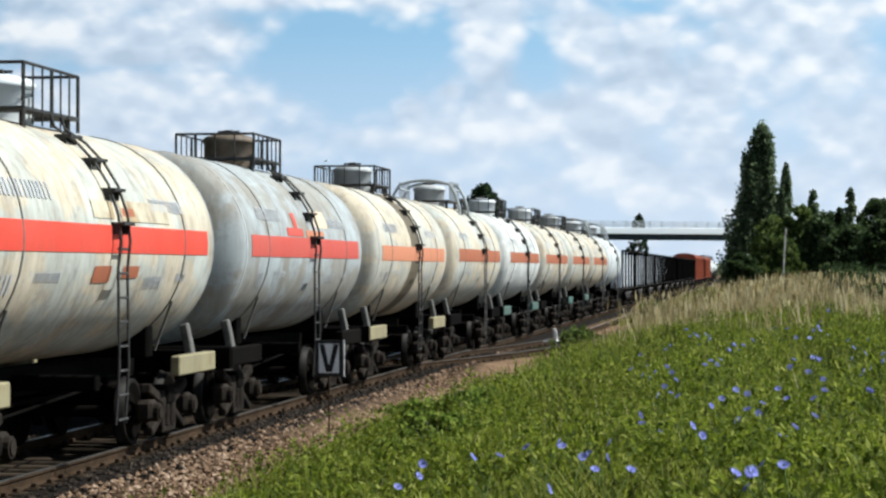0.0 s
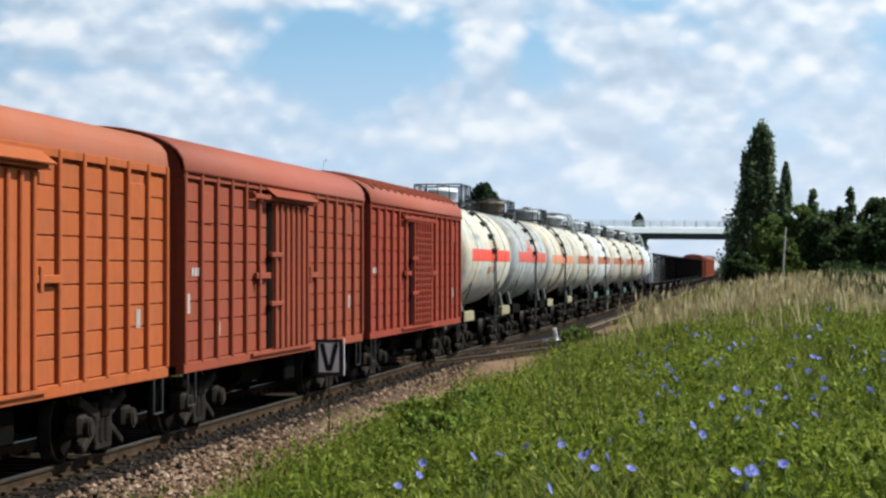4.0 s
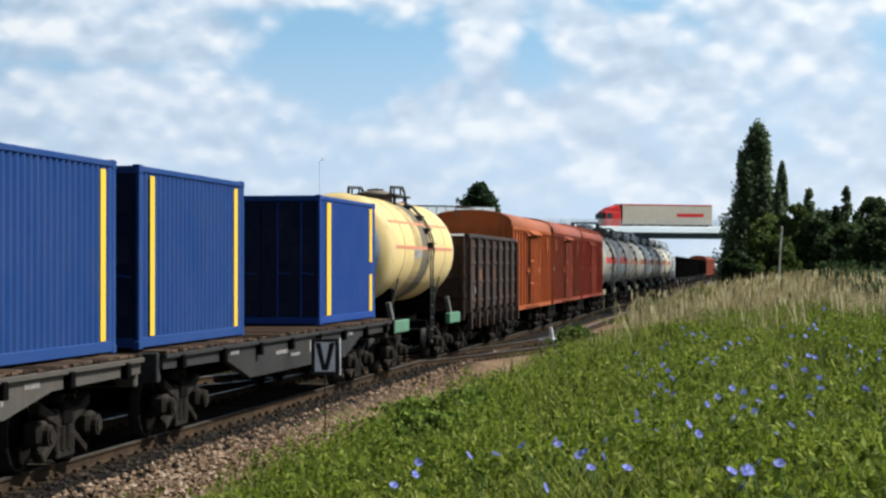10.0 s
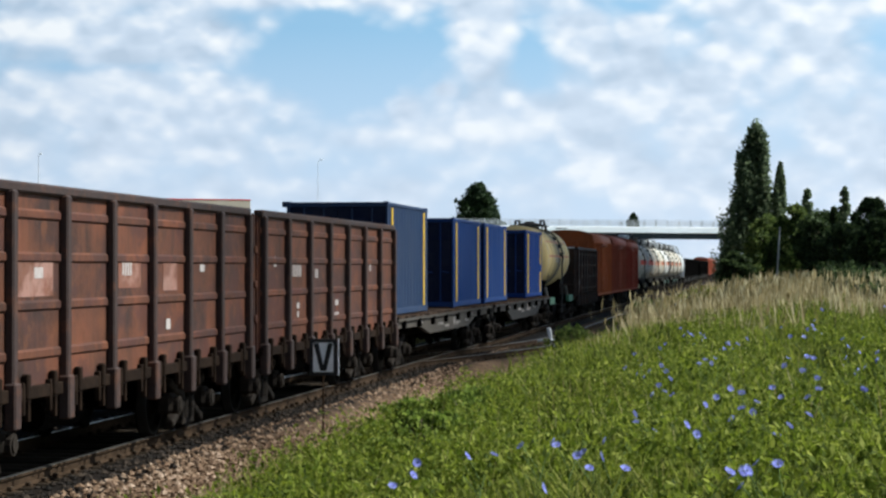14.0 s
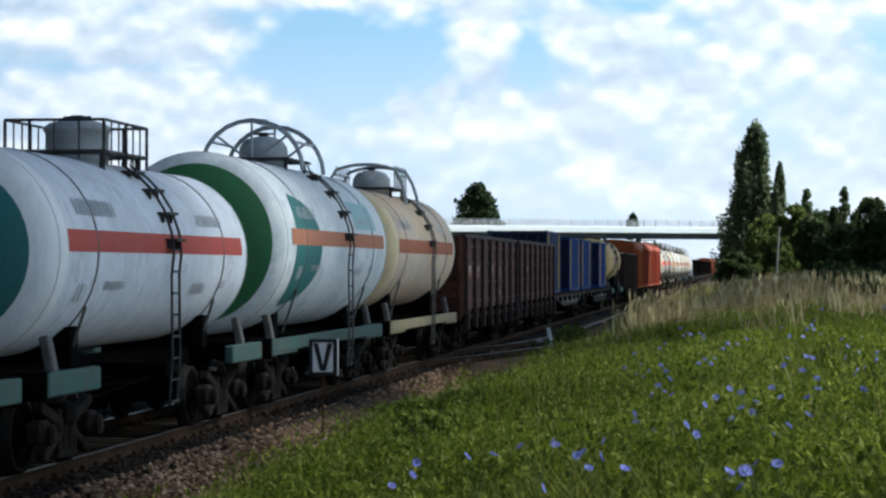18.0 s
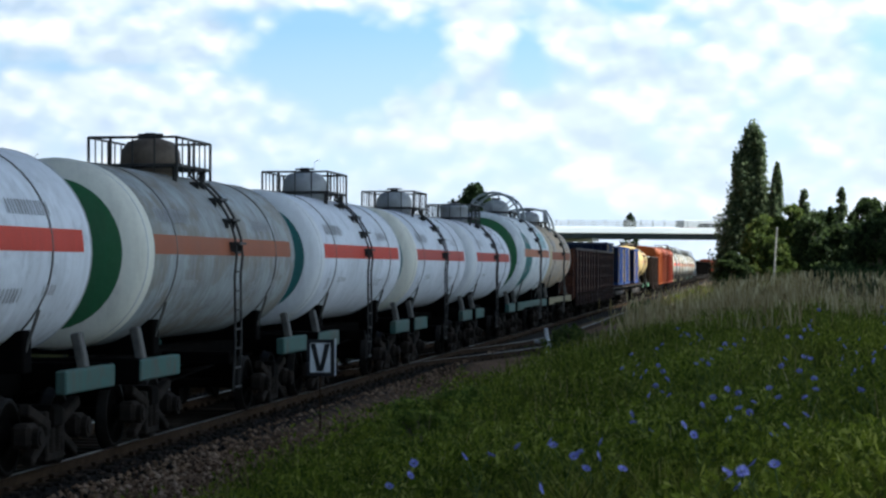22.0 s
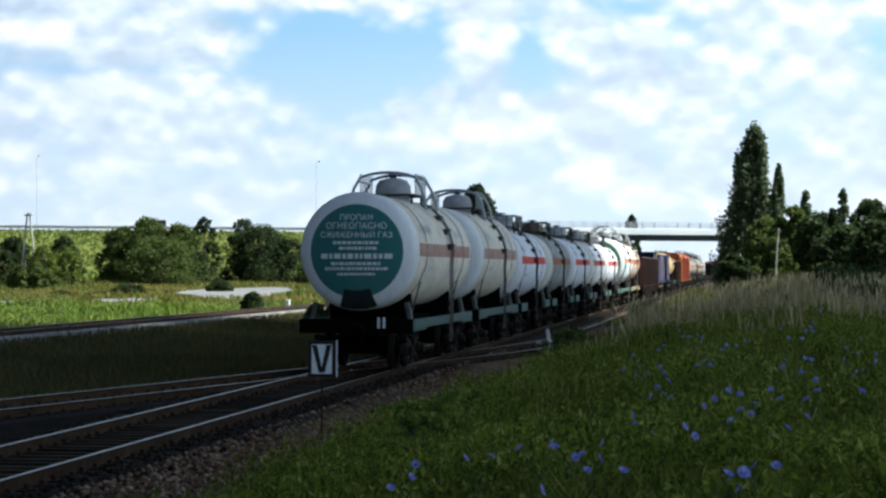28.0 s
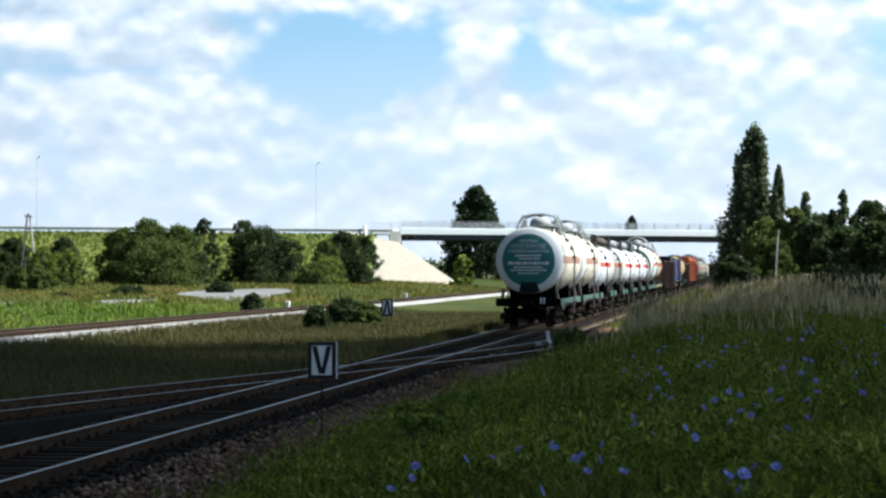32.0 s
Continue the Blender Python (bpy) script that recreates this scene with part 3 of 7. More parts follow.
for x in (22.6, 58.0):
    for y0 in (-3.2, 0, 3.2):
        bm = bmesh.new()
        rod(bm, (x, y0, -1), (x, y0, 6.6), 0.45, 14)
        part("pier", finish("pier", bm, M["concrete"]), bridge, "round concrete pier")
    bm = bmesh.new()
    box(bm, x - 0.6, x + 0.6, -4.8, 4.8, 6.3, 6.74, 0.05)
    part("pier_cap", finish("pier_cap", bm, M["concrete"]), bridge)
bm = bmesh.new()
for q in box(bm, -8.2, -6.6, -5.3, 5.3, 2, 7.9):
    q.co.x += q.co.y * SK / CK
part("abutment", finish("abutment", bm, M["concrete"]), bridge, "concrete abutment")
SLAB = plain("slope_slabs", (0.34, 0.30, 0.245), (0.46, 0.41, 0.34), 1.0, 0.9, 0, 0.3)
bm = bmesh.new()
# paved cone of the abutment
pts = [(-13.5, -5.8, 7.9), (-6.4, -5.8, 6.4), (-6.4, 5.8, 6.4), (2.4, -6.5, 0.4), (2.4, 6.5, 0.4), (-8.4, -13.0, 0.4), (-13.5, -5.8, 0.0), (-6.4, 5.8, 0.0)]
# its foot runs beside the rails, not square to the road
v = [bm.verts.new(((x + y * SK) / CK, y, z)) for x, y, z in pts]
for f in ((1, 3, 4, 2), (1, 0, 5, 3), (0, 6, 5), (0, 1, 2, 7, 6), (5, 6, 7, 4, 3), (2, 4, 7)):
    bm.faces.new([v[i] for i in f])
bmesh.ops.recalc_face_normals(bm, faces=bm.faces)
part("slope_paving", finish("slope_paving", bm, SLAB), bridge, "sunlit concrete slope paving")
bm = bmesh.new()
box(bm, -0.25, 0.25, 0, 11.3, -0.06, 0.16, 0.03)
part("slope_stair", finish("slope_stair", bm, M["concrete"]), bridge, at=Matrix.Translation((-15.9, -12.7, 0.55)) @ pose(0, 0, 0, 47, 0, 12 - SKEW))


def embankment(name, x0, x1):
    """Road embankment with uneven grassy slopes."""
    xs = np.linspace(x0, x1, 60)
    prof = [(-24, -0.3), (-19, 1.2), (-13, 4.1), (-7.5, 6.8), (-5.5, 7.5), (5.5, 7.5), (8, 6.8), (24, -0.3)]
    vs, fs = [], []
    rng = np.random.default_rng(2)
    for x in xs:
        for i, (py, pz) in enumerate(prof):
            w = 0 if i in (4, 5) else rng.uniform(-0.25, 0.25)
            vs.append((x + py * SK / CK, py + w, pz + w * 0.5))
    n = len(prof)
    for j in range(len(xs) - 1):
        for i in range(n - 1):
            fs.append((j * n + i, (j + 1) * n + i, (j + 1) * n + i + 1, j * n + i + 1))
    fs.append(tuple(range(n)))
    fs.append(tuple(range((len(xs) - 1) * n, len(xs) * n))[::-1])
    t = tagged(new(name, raw(name, vs, fs, BANKGRASS)), "grassy road embankment leading up to the bridge", "embankment", kind="structure")
    t.matrix_basis = BR_M
    return t


embankment("embankment_west", -420, -10.5)
embankment("embankment_east", 70.2, 420)
for s in (-1, 1):
    x0, x1 = (-420, -10) if s < 0 else (70, 420)
    bm = bmesh.new()
    box(bm, x0, x1, -4.2, 4.2, 7.51, 7.57)
    r = tagged(new("road_west" if s < 0 else "road_east", finish("road", bm, ASPHALT)), "asphalt road on the embankment", "road", kind="structure")
    r.matrix_basis = BR_M
    bm = bmesh.new()
    rod(bm, (x0, -5.0, 8.1), (x1, -5.0, 8.1), 0.14, 6)
    rod(bm, (x0, -5.0, 7.88), (x1, -5.0, 7.88), 0.1, 6)
    g = tagged(new("guard_rail", None), "long grey steel guard rail along the road", "guard rail")
    g.matrix_basis = BR_M
    part("beam", finish("beam", bm, M["lightsteel"]), g)
    bm = bmesh.new()
    box(bm, -0.06, 0.06, -0.06, 0.06, 0, 0.75)
    pm = finish("rail_post", bm, M["lightsteel"])
    for i in range(40):
        part("rail_post", pm, g, at=pose((x0 + 5 + i * 4.0) if s > 0 else (x1 - 5 - i * 4.0), -4.85, 7.45))


def street_lamp(lat):
    t = thing("street_lamp", "tall thin grey street lamp beside the road", "street lamp", "street lamps", at=BR_M @ pose(lat + 5.3 * SK / CK, 5.3, 7.4))
    bm = bmesh.new()
    rod(bm, (0, 0, -0.3), (0, 0, 10.2), 0.05, 8, 0.03)
    part("pole", finish("pole", bm, M["lampgrey"]), t)
    bm = bmesh.new()
    tube(bm, [(0, 0, 10.15), (0, -0.5, 10.35), (0, -1.2, 10.4)], 0.035)
    part("arm", finish("arm", bm, M["lampgrey"]), t)
    bm = bmesh.new()
    box(bm, -0.12, 0.12, -1.7, -1.15, 10.35, 10.48, 0.03)
    part("lamp_head", finish("lamp_head", bm, M["lampgrey"]), t)


for lat in (-62.6, -19.5):
    street_lamp(along(lat))


def pole_pair():
    x, y = seen(-48.4, 255.0)
    t = thing("utility_pole", "A-shaped wooden utility pole standing in the meadow", "utility pole", at=pose(x, y, float(ground_z(x, y)), 0, 0, HEADING))
    for s in (-1, 1):
        bm = bmesh.new()
        rod(bm, (s * 1.05, 0, -0.3), (s * 0.12, 0, 8.4), 0.14, 8, 0.1)
        part("leg", finish("leg", bm, M["wood"]), t)
    for z, w in ((6.6, 0.35), (4.2, 0.62), (8.1, 0.5)):
        bm = bmesh.new()
        rod(bm, (-w, 0, z), (w, 0, z), 0.07, 6)
        part("crossbar", finish("crossbar", bm, M["wood"]), t)
    for s in (-0.42, 0, 0.42):
        bm = bmesh.new()
        rod(bm, (s, 0, 8.12), (s, 0, 8.5), 0.05, 6)
        part("insulator", finish("insulator", bm, M["white"]), t)


pole_pair()
SAND = plain("sandy_path", (0.15, 0.15, 0.145), (0.26, 0.255, 0.25), 0.5, 0.95, 0, 0.3)
PATHS = ((-20.0, 212.0, 5.0, 22.0), (-26.0, 178.0, 2.6, 7.0), (-38.5, 170.0, 5.0, 4.0))
for lat, dep, w, d in PATHS:
    x, y = seen(lat, dep)
    ang = np.linspace(0, 2 * math.pi, 40, endpoint=False)
    rr = 1 + 0.18 * np.sin(ang * 3 + lat)
    vs = []
    for a, r in zip(ang, rr):
        px, py = seen(lat + w * math.cos(a) * r, dep + d * math.sin(a) * r)
        vs.append((px, py, float(ground_z(px, py)) + 0.03))
    vs.append((x, y, float(ground_z(x, y)) + 0.04))
    tagged(new("path", raw("path", vs, [(i, (i + 1) % 40, 40) for i in range(40)], SAND)), "bare pale gravel path in the meadow", "path", kind="structure")

# ---- rolling stock: local y runs along the line, x towards the field, z from the rail ----
SPIN = []      # wheelsets to be turned
WHEEL_R = 0.455


def wheelset_mesh():
    prof = [(0.0, -0.93), (0.07, -0.93), (0.075, -0.87), (0.13, -0.87), (0.14, -0.83), (0.33, -0.815), (0.40, -0.865), (0.455, -0.865), (0.458, -0.77),
            (0.488, -0.745), (0.48, -0.72), (0.40, -0.725), (0.32, -0.775), (0.14, -0.76), (0.085, -0.70), (0.08, 0.0)]
    prof = prof + [(r, -h) for r, h in prof[::-1][1:]]
    vs, fs, n = [], [], 20
    for r, h in prof:
        for i in range(n):
            a = 2 * math.pi * i / n
            vs.append((h, r * math.cos(a), r * math.sin(a)))
    for j in range(len(prof) - 1):
        for i in range(n):
            fs.append((j * n + i, (j + 1) * n + i, (j + 1) * n + (i + 1) % n, j * n + (i + 1) % n))
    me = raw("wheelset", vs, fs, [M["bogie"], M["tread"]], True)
    for p in me.polygons:
        if p.index // n in (6, 7, 8, len(prof) - 8, len(prof) - 9, len(prof) - 10):
            p.material_index = 1
    return me


def side_frame_mesh():
    """Cast side frame with a sloping top chord and axle boxes."""
    bm = bmesh.new()
    for s in (1,):
        x0, x1 = s * 1.06 - 0.07, s * 1.06 + 0.07
        for y in (-0.925, 0.925):
            box(bm, x0 - 0.05, x1 + 0.05, y - 0.19, y + 0.19, 0.33, 0.62, 0.05)
            rod(bm, (s * 1.12, y, 0.455), (s * 1.25, y, 0.455), 0.13, 12)
            rod(bm, (s * 1.25, y, 0.455), (s * 1.27, y, 0.455), 0.09, 12)
        for t in (-1, 1):
            m = pose(0, t * 0.55, 0.64, t * 17, 0, 0)
            box(bm, x0, x1, -0.44, 0.44, -0.06, 0.08, 0.02, 0, m)
            m = pose(0, t * 0.52, 0.31, -t * 24, 0, 0)
            box(bm, x0, x1, -0.36, 0.36, -0.06, 0.06, 0.02, 0, m)
            box(bm, x0, x1, t * 0.29 - 0.06, t * 0.29 + 0.06, 0.2, 0.72, 0.02)
        box(bm, x0, x1, -0.33, 0.33, 0.12, 0.23, 0.02)
    return finish("side_frame", bm, M["frame"])


def bogie_mesh():
    """Bolster with its pivot and the brake beams."""
    bm = bmesh.new()
    box(bm, -1.16, 1.16, -0.2, 0.2, 0.5, 0.78, 0.04)
    box(bm, -0.35, 0.35, -0.35, 0.35, 0.74, 0.9, 0.03)
    for t in (-1, 1):
        rod(bm, (-0.95, t * 0.42, 0.4), (0.95, t * 0.42, 0.4), 0.05, 6)
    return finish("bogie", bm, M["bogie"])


def spring_mesh():
    prof = []
    for i in range(9):
        prof += [(0.075, i * 0.033), (0.105, i * 0.033 + 0.012), (0.105, i * 0.033 + 0.022), (0.075, i * 0.033 + 0.032)]
    return lathe(prof, 10, mats=[M["frame"]], name="spring")


def coupler_mesh():
    bm = bmesh.new()
    box(bm, -0.09, 0.09, -0.55, 0.12, 0.87, 1.05, 0.03)
    box(bm, -0.22, 0.24, 0.05, 0.38, 0.78, 1.13, 0.06)
    box(bm, -0.28, -0.12, 0.3, 0.52, 0.83, 1.07, 0.05)
    box(bm, 0.14, 0.26, 0.28, 0.44, 0.83, 1.07, 0.04)
    tube(bm, [(0.45, 0.1, 1.0), (0.47, 0.3, 0.75), (0.45, 0.4, 0.55), (0.4, 0.45, 0.5)], 0.03)
    return finish("coupler", bm, M["black"])


def running_gear(w, half, centres):
    for s in (-1, 1):
        b = part("bogie", shared("bogie", bogie_mesh), w, "grimy cast steel bogie in a shade-darkened tone", pose(0, s * centres, 0))
        for y in (-0.925, 0.925):
            SPIN.append(part("wheelset", shared("wheelset", wheelset_mesh), b, at=pose(0, y, WHEEL_R)))
        for q in (0, 180):
            part("side_frame", shared("side_frame", side_frame_mesh), b, at=pose(0, 0, 0, 0, 0, q))
        for x in (-1.06, 1.06):
            for y in (-0.12, 0.12):
                part("spring", shared("spring", spring_mesh), b, at=pose(x, y, 0.22))
        part("coupler", shared("coupler", coupler_mesh), w, "black automatic coupler", pose(0, s * (half - 0.42), 0, 0, 0, 0 if s > 0 else 180))


def wagon(name, label, y0):
    w = thing(name, label, "freight wagon", "wagons of the train")
    w["rest"] = float(y0)
    TRAIN.append((w, y0))
    return w


TRAIN = []


def ring(bm, R, y, wdt, proud, n=48, arc=(-180, 180)):
    a0, a1 = radians(arc[0]), radians(arc[1])
    rows = []
    for i in range(n + 1):
        a = a0 + (a1 - a0) * i / n
        c, s = math.cos(a), math.sin(a)
        rows.append([bm.verts.new(((R + q) * c, yy, (R + q) * s)) for q, yy in ((-0.01, y - wdt / 2), (proud, y - wdt / 2), (proud, y + wdt / 2), (-0.01, y + wdt / 2))])
    for a, b in zip(rows[:-1], rows[1:]):
        for i in range(3):
            bm.faces.new((a[i], a[i + 1], b[i + 1], b[i]))


def shell(R, y0, y1, z0, z1, n=10, sides=(1, -1), steps=1):
    """Painted bands on a barrel: between two heights over its axis, on one side or both."""
    vs, fs = [], []
    for s in sides:
        a0, a1 = math.asin(z0 / R), math.asin(z1 / R)
        k = len(vs)
        for j in range(steps + 1):
            y = y0 + (y1 - y0) * j / steps
            for i in range(n + 1):
                a = a0 + (a1 - a0) * i / n
                vs.append((s * (R + 0.005) * math.cos(a), y, (R + 0.005) * math.sin(a)))
        for j in range(steps):
            for i in range(n):
                q = (k + j * (n + 1) + i, k + j * (n + 1) + i + 1, k + (j + 1) * (n + 1) + i + 1, k + (j + 1) * (n + 1) + i)
                fs.append(q if s < 0 else q[::-1])
    return vs, fs


def dish(R, depth, n=7):
    """Profile of a dished end, from the rim to the middle."""
    return [(R * math.cos(math.pi / 2 * i / n), depth * math.sin(math.pi / 2 * i / n)) for i in range(n + 1)]


def bars_on_barrel(w, R, zc, specs, mat, label="unreadable painted lettering"):
    """Lettering too small to read, as broken bars on the field side. specs: y, z, length, height."""
    rng = random.Random(int(R * 1000) + len(specs))
    for y, z, ln, h in specs:
        vs, fs = [], []
        q = y
        while q < y + ln:
            g = min(h * rng.uniform(0.2, 0.42), y + ln - q)
            a, b = shell(R + 0.004, q, q + g, z - h / 2, z + h / 2, 3, (1,))
            k = len(vs)
            vs += a
            fs += [tuple(i + k for i in f) for f in b]
            q += g + h * rng.uniform(0.22, 0.5)
        part("lettering", raw("lettering", vs, fs, mat), w, label, pose(0, 0, zc))


def rung_mesh():
    bm = bmesh.new()
    rod(bm, (0, -0.2, 0), (0, 0.2, 0), 0.017, 6)
    return finish("rung", bm, M["steel"])


def tread_mesh():
    bm = bmesh.new()
    box(bm, -0.12, 0.1, -0.23, 0.23, -0.02, 0.02, 0.004)
    for q in (-0.2, 0.2):
        box(bm, -0.1, 0.02, q - 0.012, q + 0.012, -0.13, 0.0)
    return finish("tread", bm, M["steel"])


def tank_wagon(y0, label, paints, R=1.5, zc=2.74, barrel=10.8, half=6.01, dome="cyl", domemat=None, band=None, band_z=(-0.14, 0.2), band_y=None, end=None, end_text=None,
               beam=None, extra=None, ladder=True, guard="straight", letters=True, sill=False, center=0.0, disc=0.8, rail_h=0.5):
    w = wagon("tank_wagon", label, y0)
    running_gear(w, half, half - 2.1)
    hb = barrel / 2
    d = 0.46
    prof = [(r, -hb + d - z) for r, z in dish(R, d)][::-1] + [(R, 0.0)] + [(r, hb - d + z) for r, z in dish(R, d)]
    part("barrel", lathe(prof, 48, "y", mats=[paints["body"]], name="barrel"), w, paints.get("body_label", ""), pose(0, 0, zc))
    # weld seams and holding straps
    for y in (-hb + d + 0.02, hb - d - 0.02):
        bm = bmesh.new()
        ring(bm, R, y, 0.04, 0.006)
        part("seam", finish("seam", bm, M["dome"]), w, at=pose(0, 0, zc))
    for y in (-hb * 0.62, hb * 0.62):
        bm = bmesh.new()
        ring(bm, R, y, 0.04, 0.012, 48)
        part("strap", finish("strap", bm, paints.get("strap", M["strap"])), w, "steel holding strap", pose(0, 0, zc))
        for s in (-1, 1):
            bm = bmesh.new()
            rod(bm, (s * (R * 0.86 + 0.02), y, zc - R * 0.52), (s * (R * 0.72), y - 0.05, 1.28), 0.02, 6)
            part("strap_rod", finish("strap_rod", bm, M["strap"]), w)
    if "belt" in paints:
        bm = bmesh.new()
        ring(bm, R, 0.0, 1.25, 0.004, 48)
        part("stained_belt", finish("stained_belt", bm, paints["belt"]), w, "dark oily belt below the dome", pose(0, 0, zc))
    if band:
        by = band_y or (-hb + d + 0.35, hb - d - 0.35)
        vs, fs = shell(R + 0.002, by[0], by[1], band_z[0], band_z[1])
        part("band", raw("band", vs, fs, band), w, "painted warning band", pose(0, 0, zc))
    if extra:
        extra(w, R, zc, hb)
    if letters:
        bars_on_barrel(w, R, zc, [(-3.9, 0.55, 1.7, 0.2), (1.9, 0.5, 1.5, 0.17), (-2.8, -0.42, 0.9, 0.11), (1.6, -0.5, 0.8, 0.16), (-3.9, -0.5, 0.35, 0.22), (3.1, -0.45, 0.5, 0.12)],
                       paints.get("letters", LETTER_GREY))
    # painted end disc with lettering
    if end:
        pr = [(r, -hb + d - z - 0.006) for r, z in dish(R, d, 12) if r < R * disc][::-1]
        part("end_disc", lathe(pr, 40, "y", mats=[end], name="end_disc"), w, "painted disc on the tank end", pose(0, 0, zc))
    if end_text:
        end_text(w, R, zc, hb)
    # saddles, sills and headstocks
    beam = beam or M["black"]
    for s in (-1, 1):
        bm = bmesh.new()
        box(bm, -1.0, 1.0, s * (hb * 0.62) - 0.16, s * (hb * 0.62) + 0.16, 1.18, zc - R + 0.38, 0.02)
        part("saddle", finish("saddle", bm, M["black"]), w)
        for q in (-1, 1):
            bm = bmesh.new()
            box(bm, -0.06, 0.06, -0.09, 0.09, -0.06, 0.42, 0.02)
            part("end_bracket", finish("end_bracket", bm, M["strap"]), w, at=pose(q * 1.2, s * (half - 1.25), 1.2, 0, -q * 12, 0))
        # cross beam near-black for its shaded face; the side beams keep their paint
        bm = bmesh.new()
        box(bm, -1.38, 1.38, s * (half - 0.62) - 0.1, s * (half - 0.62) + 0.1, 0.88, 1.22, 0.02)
        part("headstock", finish("headstock", bm, M["black"]), w, "steel end beam blackened for the shade on its face")
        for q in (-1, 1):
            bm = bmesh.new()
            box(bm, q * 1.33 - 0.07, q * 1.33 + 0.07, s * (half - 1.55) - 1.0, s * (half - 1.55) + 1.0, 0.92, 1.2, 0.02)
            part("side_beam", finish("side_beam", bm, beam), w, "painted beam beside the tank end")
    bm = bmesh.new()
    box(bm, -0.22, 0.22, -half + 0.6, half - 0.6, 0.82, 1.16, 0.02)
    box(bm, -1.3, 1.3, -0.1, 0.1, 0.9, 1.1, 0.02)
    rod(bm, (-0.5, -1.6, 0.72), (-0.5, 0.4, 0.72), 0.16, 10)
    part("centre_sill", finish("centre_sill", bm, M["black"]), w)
    if sill:
        for s in (-1, 1):
            bm = bmesh.new()
            box(bm, s * 1.36 - 0.05, s * 1.36 + 0.05, -half + 0.7, half - 0.7, 0.98, 1.2, 0.015)
            part("side_sill", finish("side_sill", bm, beam), w, "long painted side sill")
    bm = bmesh.new()
    rod(bm, (0.6, -2.4, 0.62), (0.6, 2.4, 0.86), 0.02, 6)
    rod(bm, (0.0, -half + 1, 0.7), (0.0, half - 1, 0.7), 0.03, 6)
    part("brake_rod", finish("brake_rod", bm, M["black"]), w)
    # dome, platform, railing
    top = zc + R
    dm = domemat or M["dome"]
    dy = center
    prof = [(0.44, -0.12), (0.44, 0.40), (0.47, 0.42), (0.47, 0.47), (0.40, 0.53), (0.2, 0.58), (0.0, 0.59)]
    if dome == "bell":
        prof = [(0.44, -0.12), (0.44, 0.10), (0.48, 0.12), (0.46, 0.36), (0.36, 0.50), (0.16, 0.565), (0.0, 0.57)]
    if dome == "low":
        prof = [(0.42, -0.12), (0.42, 0.10), (0.48, 0.11), (0.48, 0.17), (0.2, 0.24), (0.0, 0.25)]
    part("dome", lathe(prof, 24, mats=[dm], name="dome"), w, "tank dome with its manhole lid", pose(0, dy, top - 0.02))
    bm = bmesh.new()
    box(bm, -0.1, 0.1, -0.05, 0.05, -0.03, 0.05, 0.02)
    rod(bm, (-0.2, 0, 0.02), (0.2, 0, 0.02), 0.02, 6)
    part("lid_clamp", finish("lid_clamp", bm, M["steel"]), w, at=pose(0, dy, top + (0.58 if dome != "low" else 0.22)))
    rail = M["lightsteel"] if guard in ("hoop", "wheel") else M["steel"]
    bm = bmesh.new()
    for s in (-1, 1):
        box(bm, -0.7, 0.72, dy + s * 0.83 - 0.24, dy + s * 0.83 + 0.24, top + 0.05, top + 0.10, 0.01)
    for s in (-1, 1):
        box(bm, s * 0.6 - 0.11, s * 0.6 + 0.11, dy - 0.58, dy + 0.58, top + 0.05, top + 0.10, 0.01)
        for q in (-1, 1):
            rod(bm, (s * 0.62, dy + q * 0.85, top - 0.25), (s * 0.62, dy + q * 0.85, top + 0.06), 0.04, 6)
    part("platform", finish("platform", bm, M["steel"]), w, "steel walkway round the dome")
    def bar(name, parent, *ends, r=0.02, sides=6):
        bm = bmesh.new()
        tube(bm, ends, r, sides)
        return part(name, finish(name, bm, rail), parent)
    if guard == "straight":
        c = [(-0.68, -1.05), (-0.68, 1.05), (0.7, 1.05), (0.7, -1.05), (-0.68, -1.05)]
        hold = bar("railing", w, *[(x, dy + y, top + rail_h) for x, y in c], r=0.021)
        for (xa, ya), (xb, yb) in zip(c[:-1], c[1:]):
            nn = 6 if abs(yb - ya) > 2 else 4
            for i in range(nn):
                q = i / nn
                x, y = xa + (xb - xa) * q, dy + ya + (yb - ya) * q
                bar("post", hold, (x, y, top - 0.02 if abs(x) < 0.5 else top - 0.1), (x, y, top + rail_h), r=0.026 if i % 3 == 0 else 0.014)
    elif guard == "hoop":
        for s in (-1, 1):
            pts = []
            for i in range(13):
                a = math.pi * i / 12
                pts.append((1.02 * math.cos(a), dy + s * (0.95 - 0.12 * math.sin(a)), top - 0.32 + 0.98 * min(1.0, 1.5 * math.sin(a)) * (0.55 + 0.45 * math.sin(a))))
            bar("hoop", w, *pts, r=0.042, sides=8)
        for x in (-0.72, 0.72):
            hold = bar("railing", w, (x, dy - 0.9, top + 0.42), (x, dy + 0.9, top + 0.42), r=0.03)
            for i in range(6):
                y = dy - 0.85 + i * 0.34
                bar("post", hold, (x, y, top + 0.08), (x, y, top + 0.62))
    elif guard == "wheel":
        for s in (-1, 1):
            hold = bar("hoop", w, *[(0.98 * math.cos(math.pi * i / 12), dy + s * 1.0, top - 0.15 + 0.95 * math.sin(math.pi * i / 12)) for i in range(13)], r=0.045, sides=8)
            for a in (45, 90, 135):
                bar("spoke", hold, (0, dy + s * 1.0, top), (0.98 * math.cos(radians(a)), dy + s * 1.0, top - 0.15 + 0.95 * math.sin(radians(a))), r=0.026)
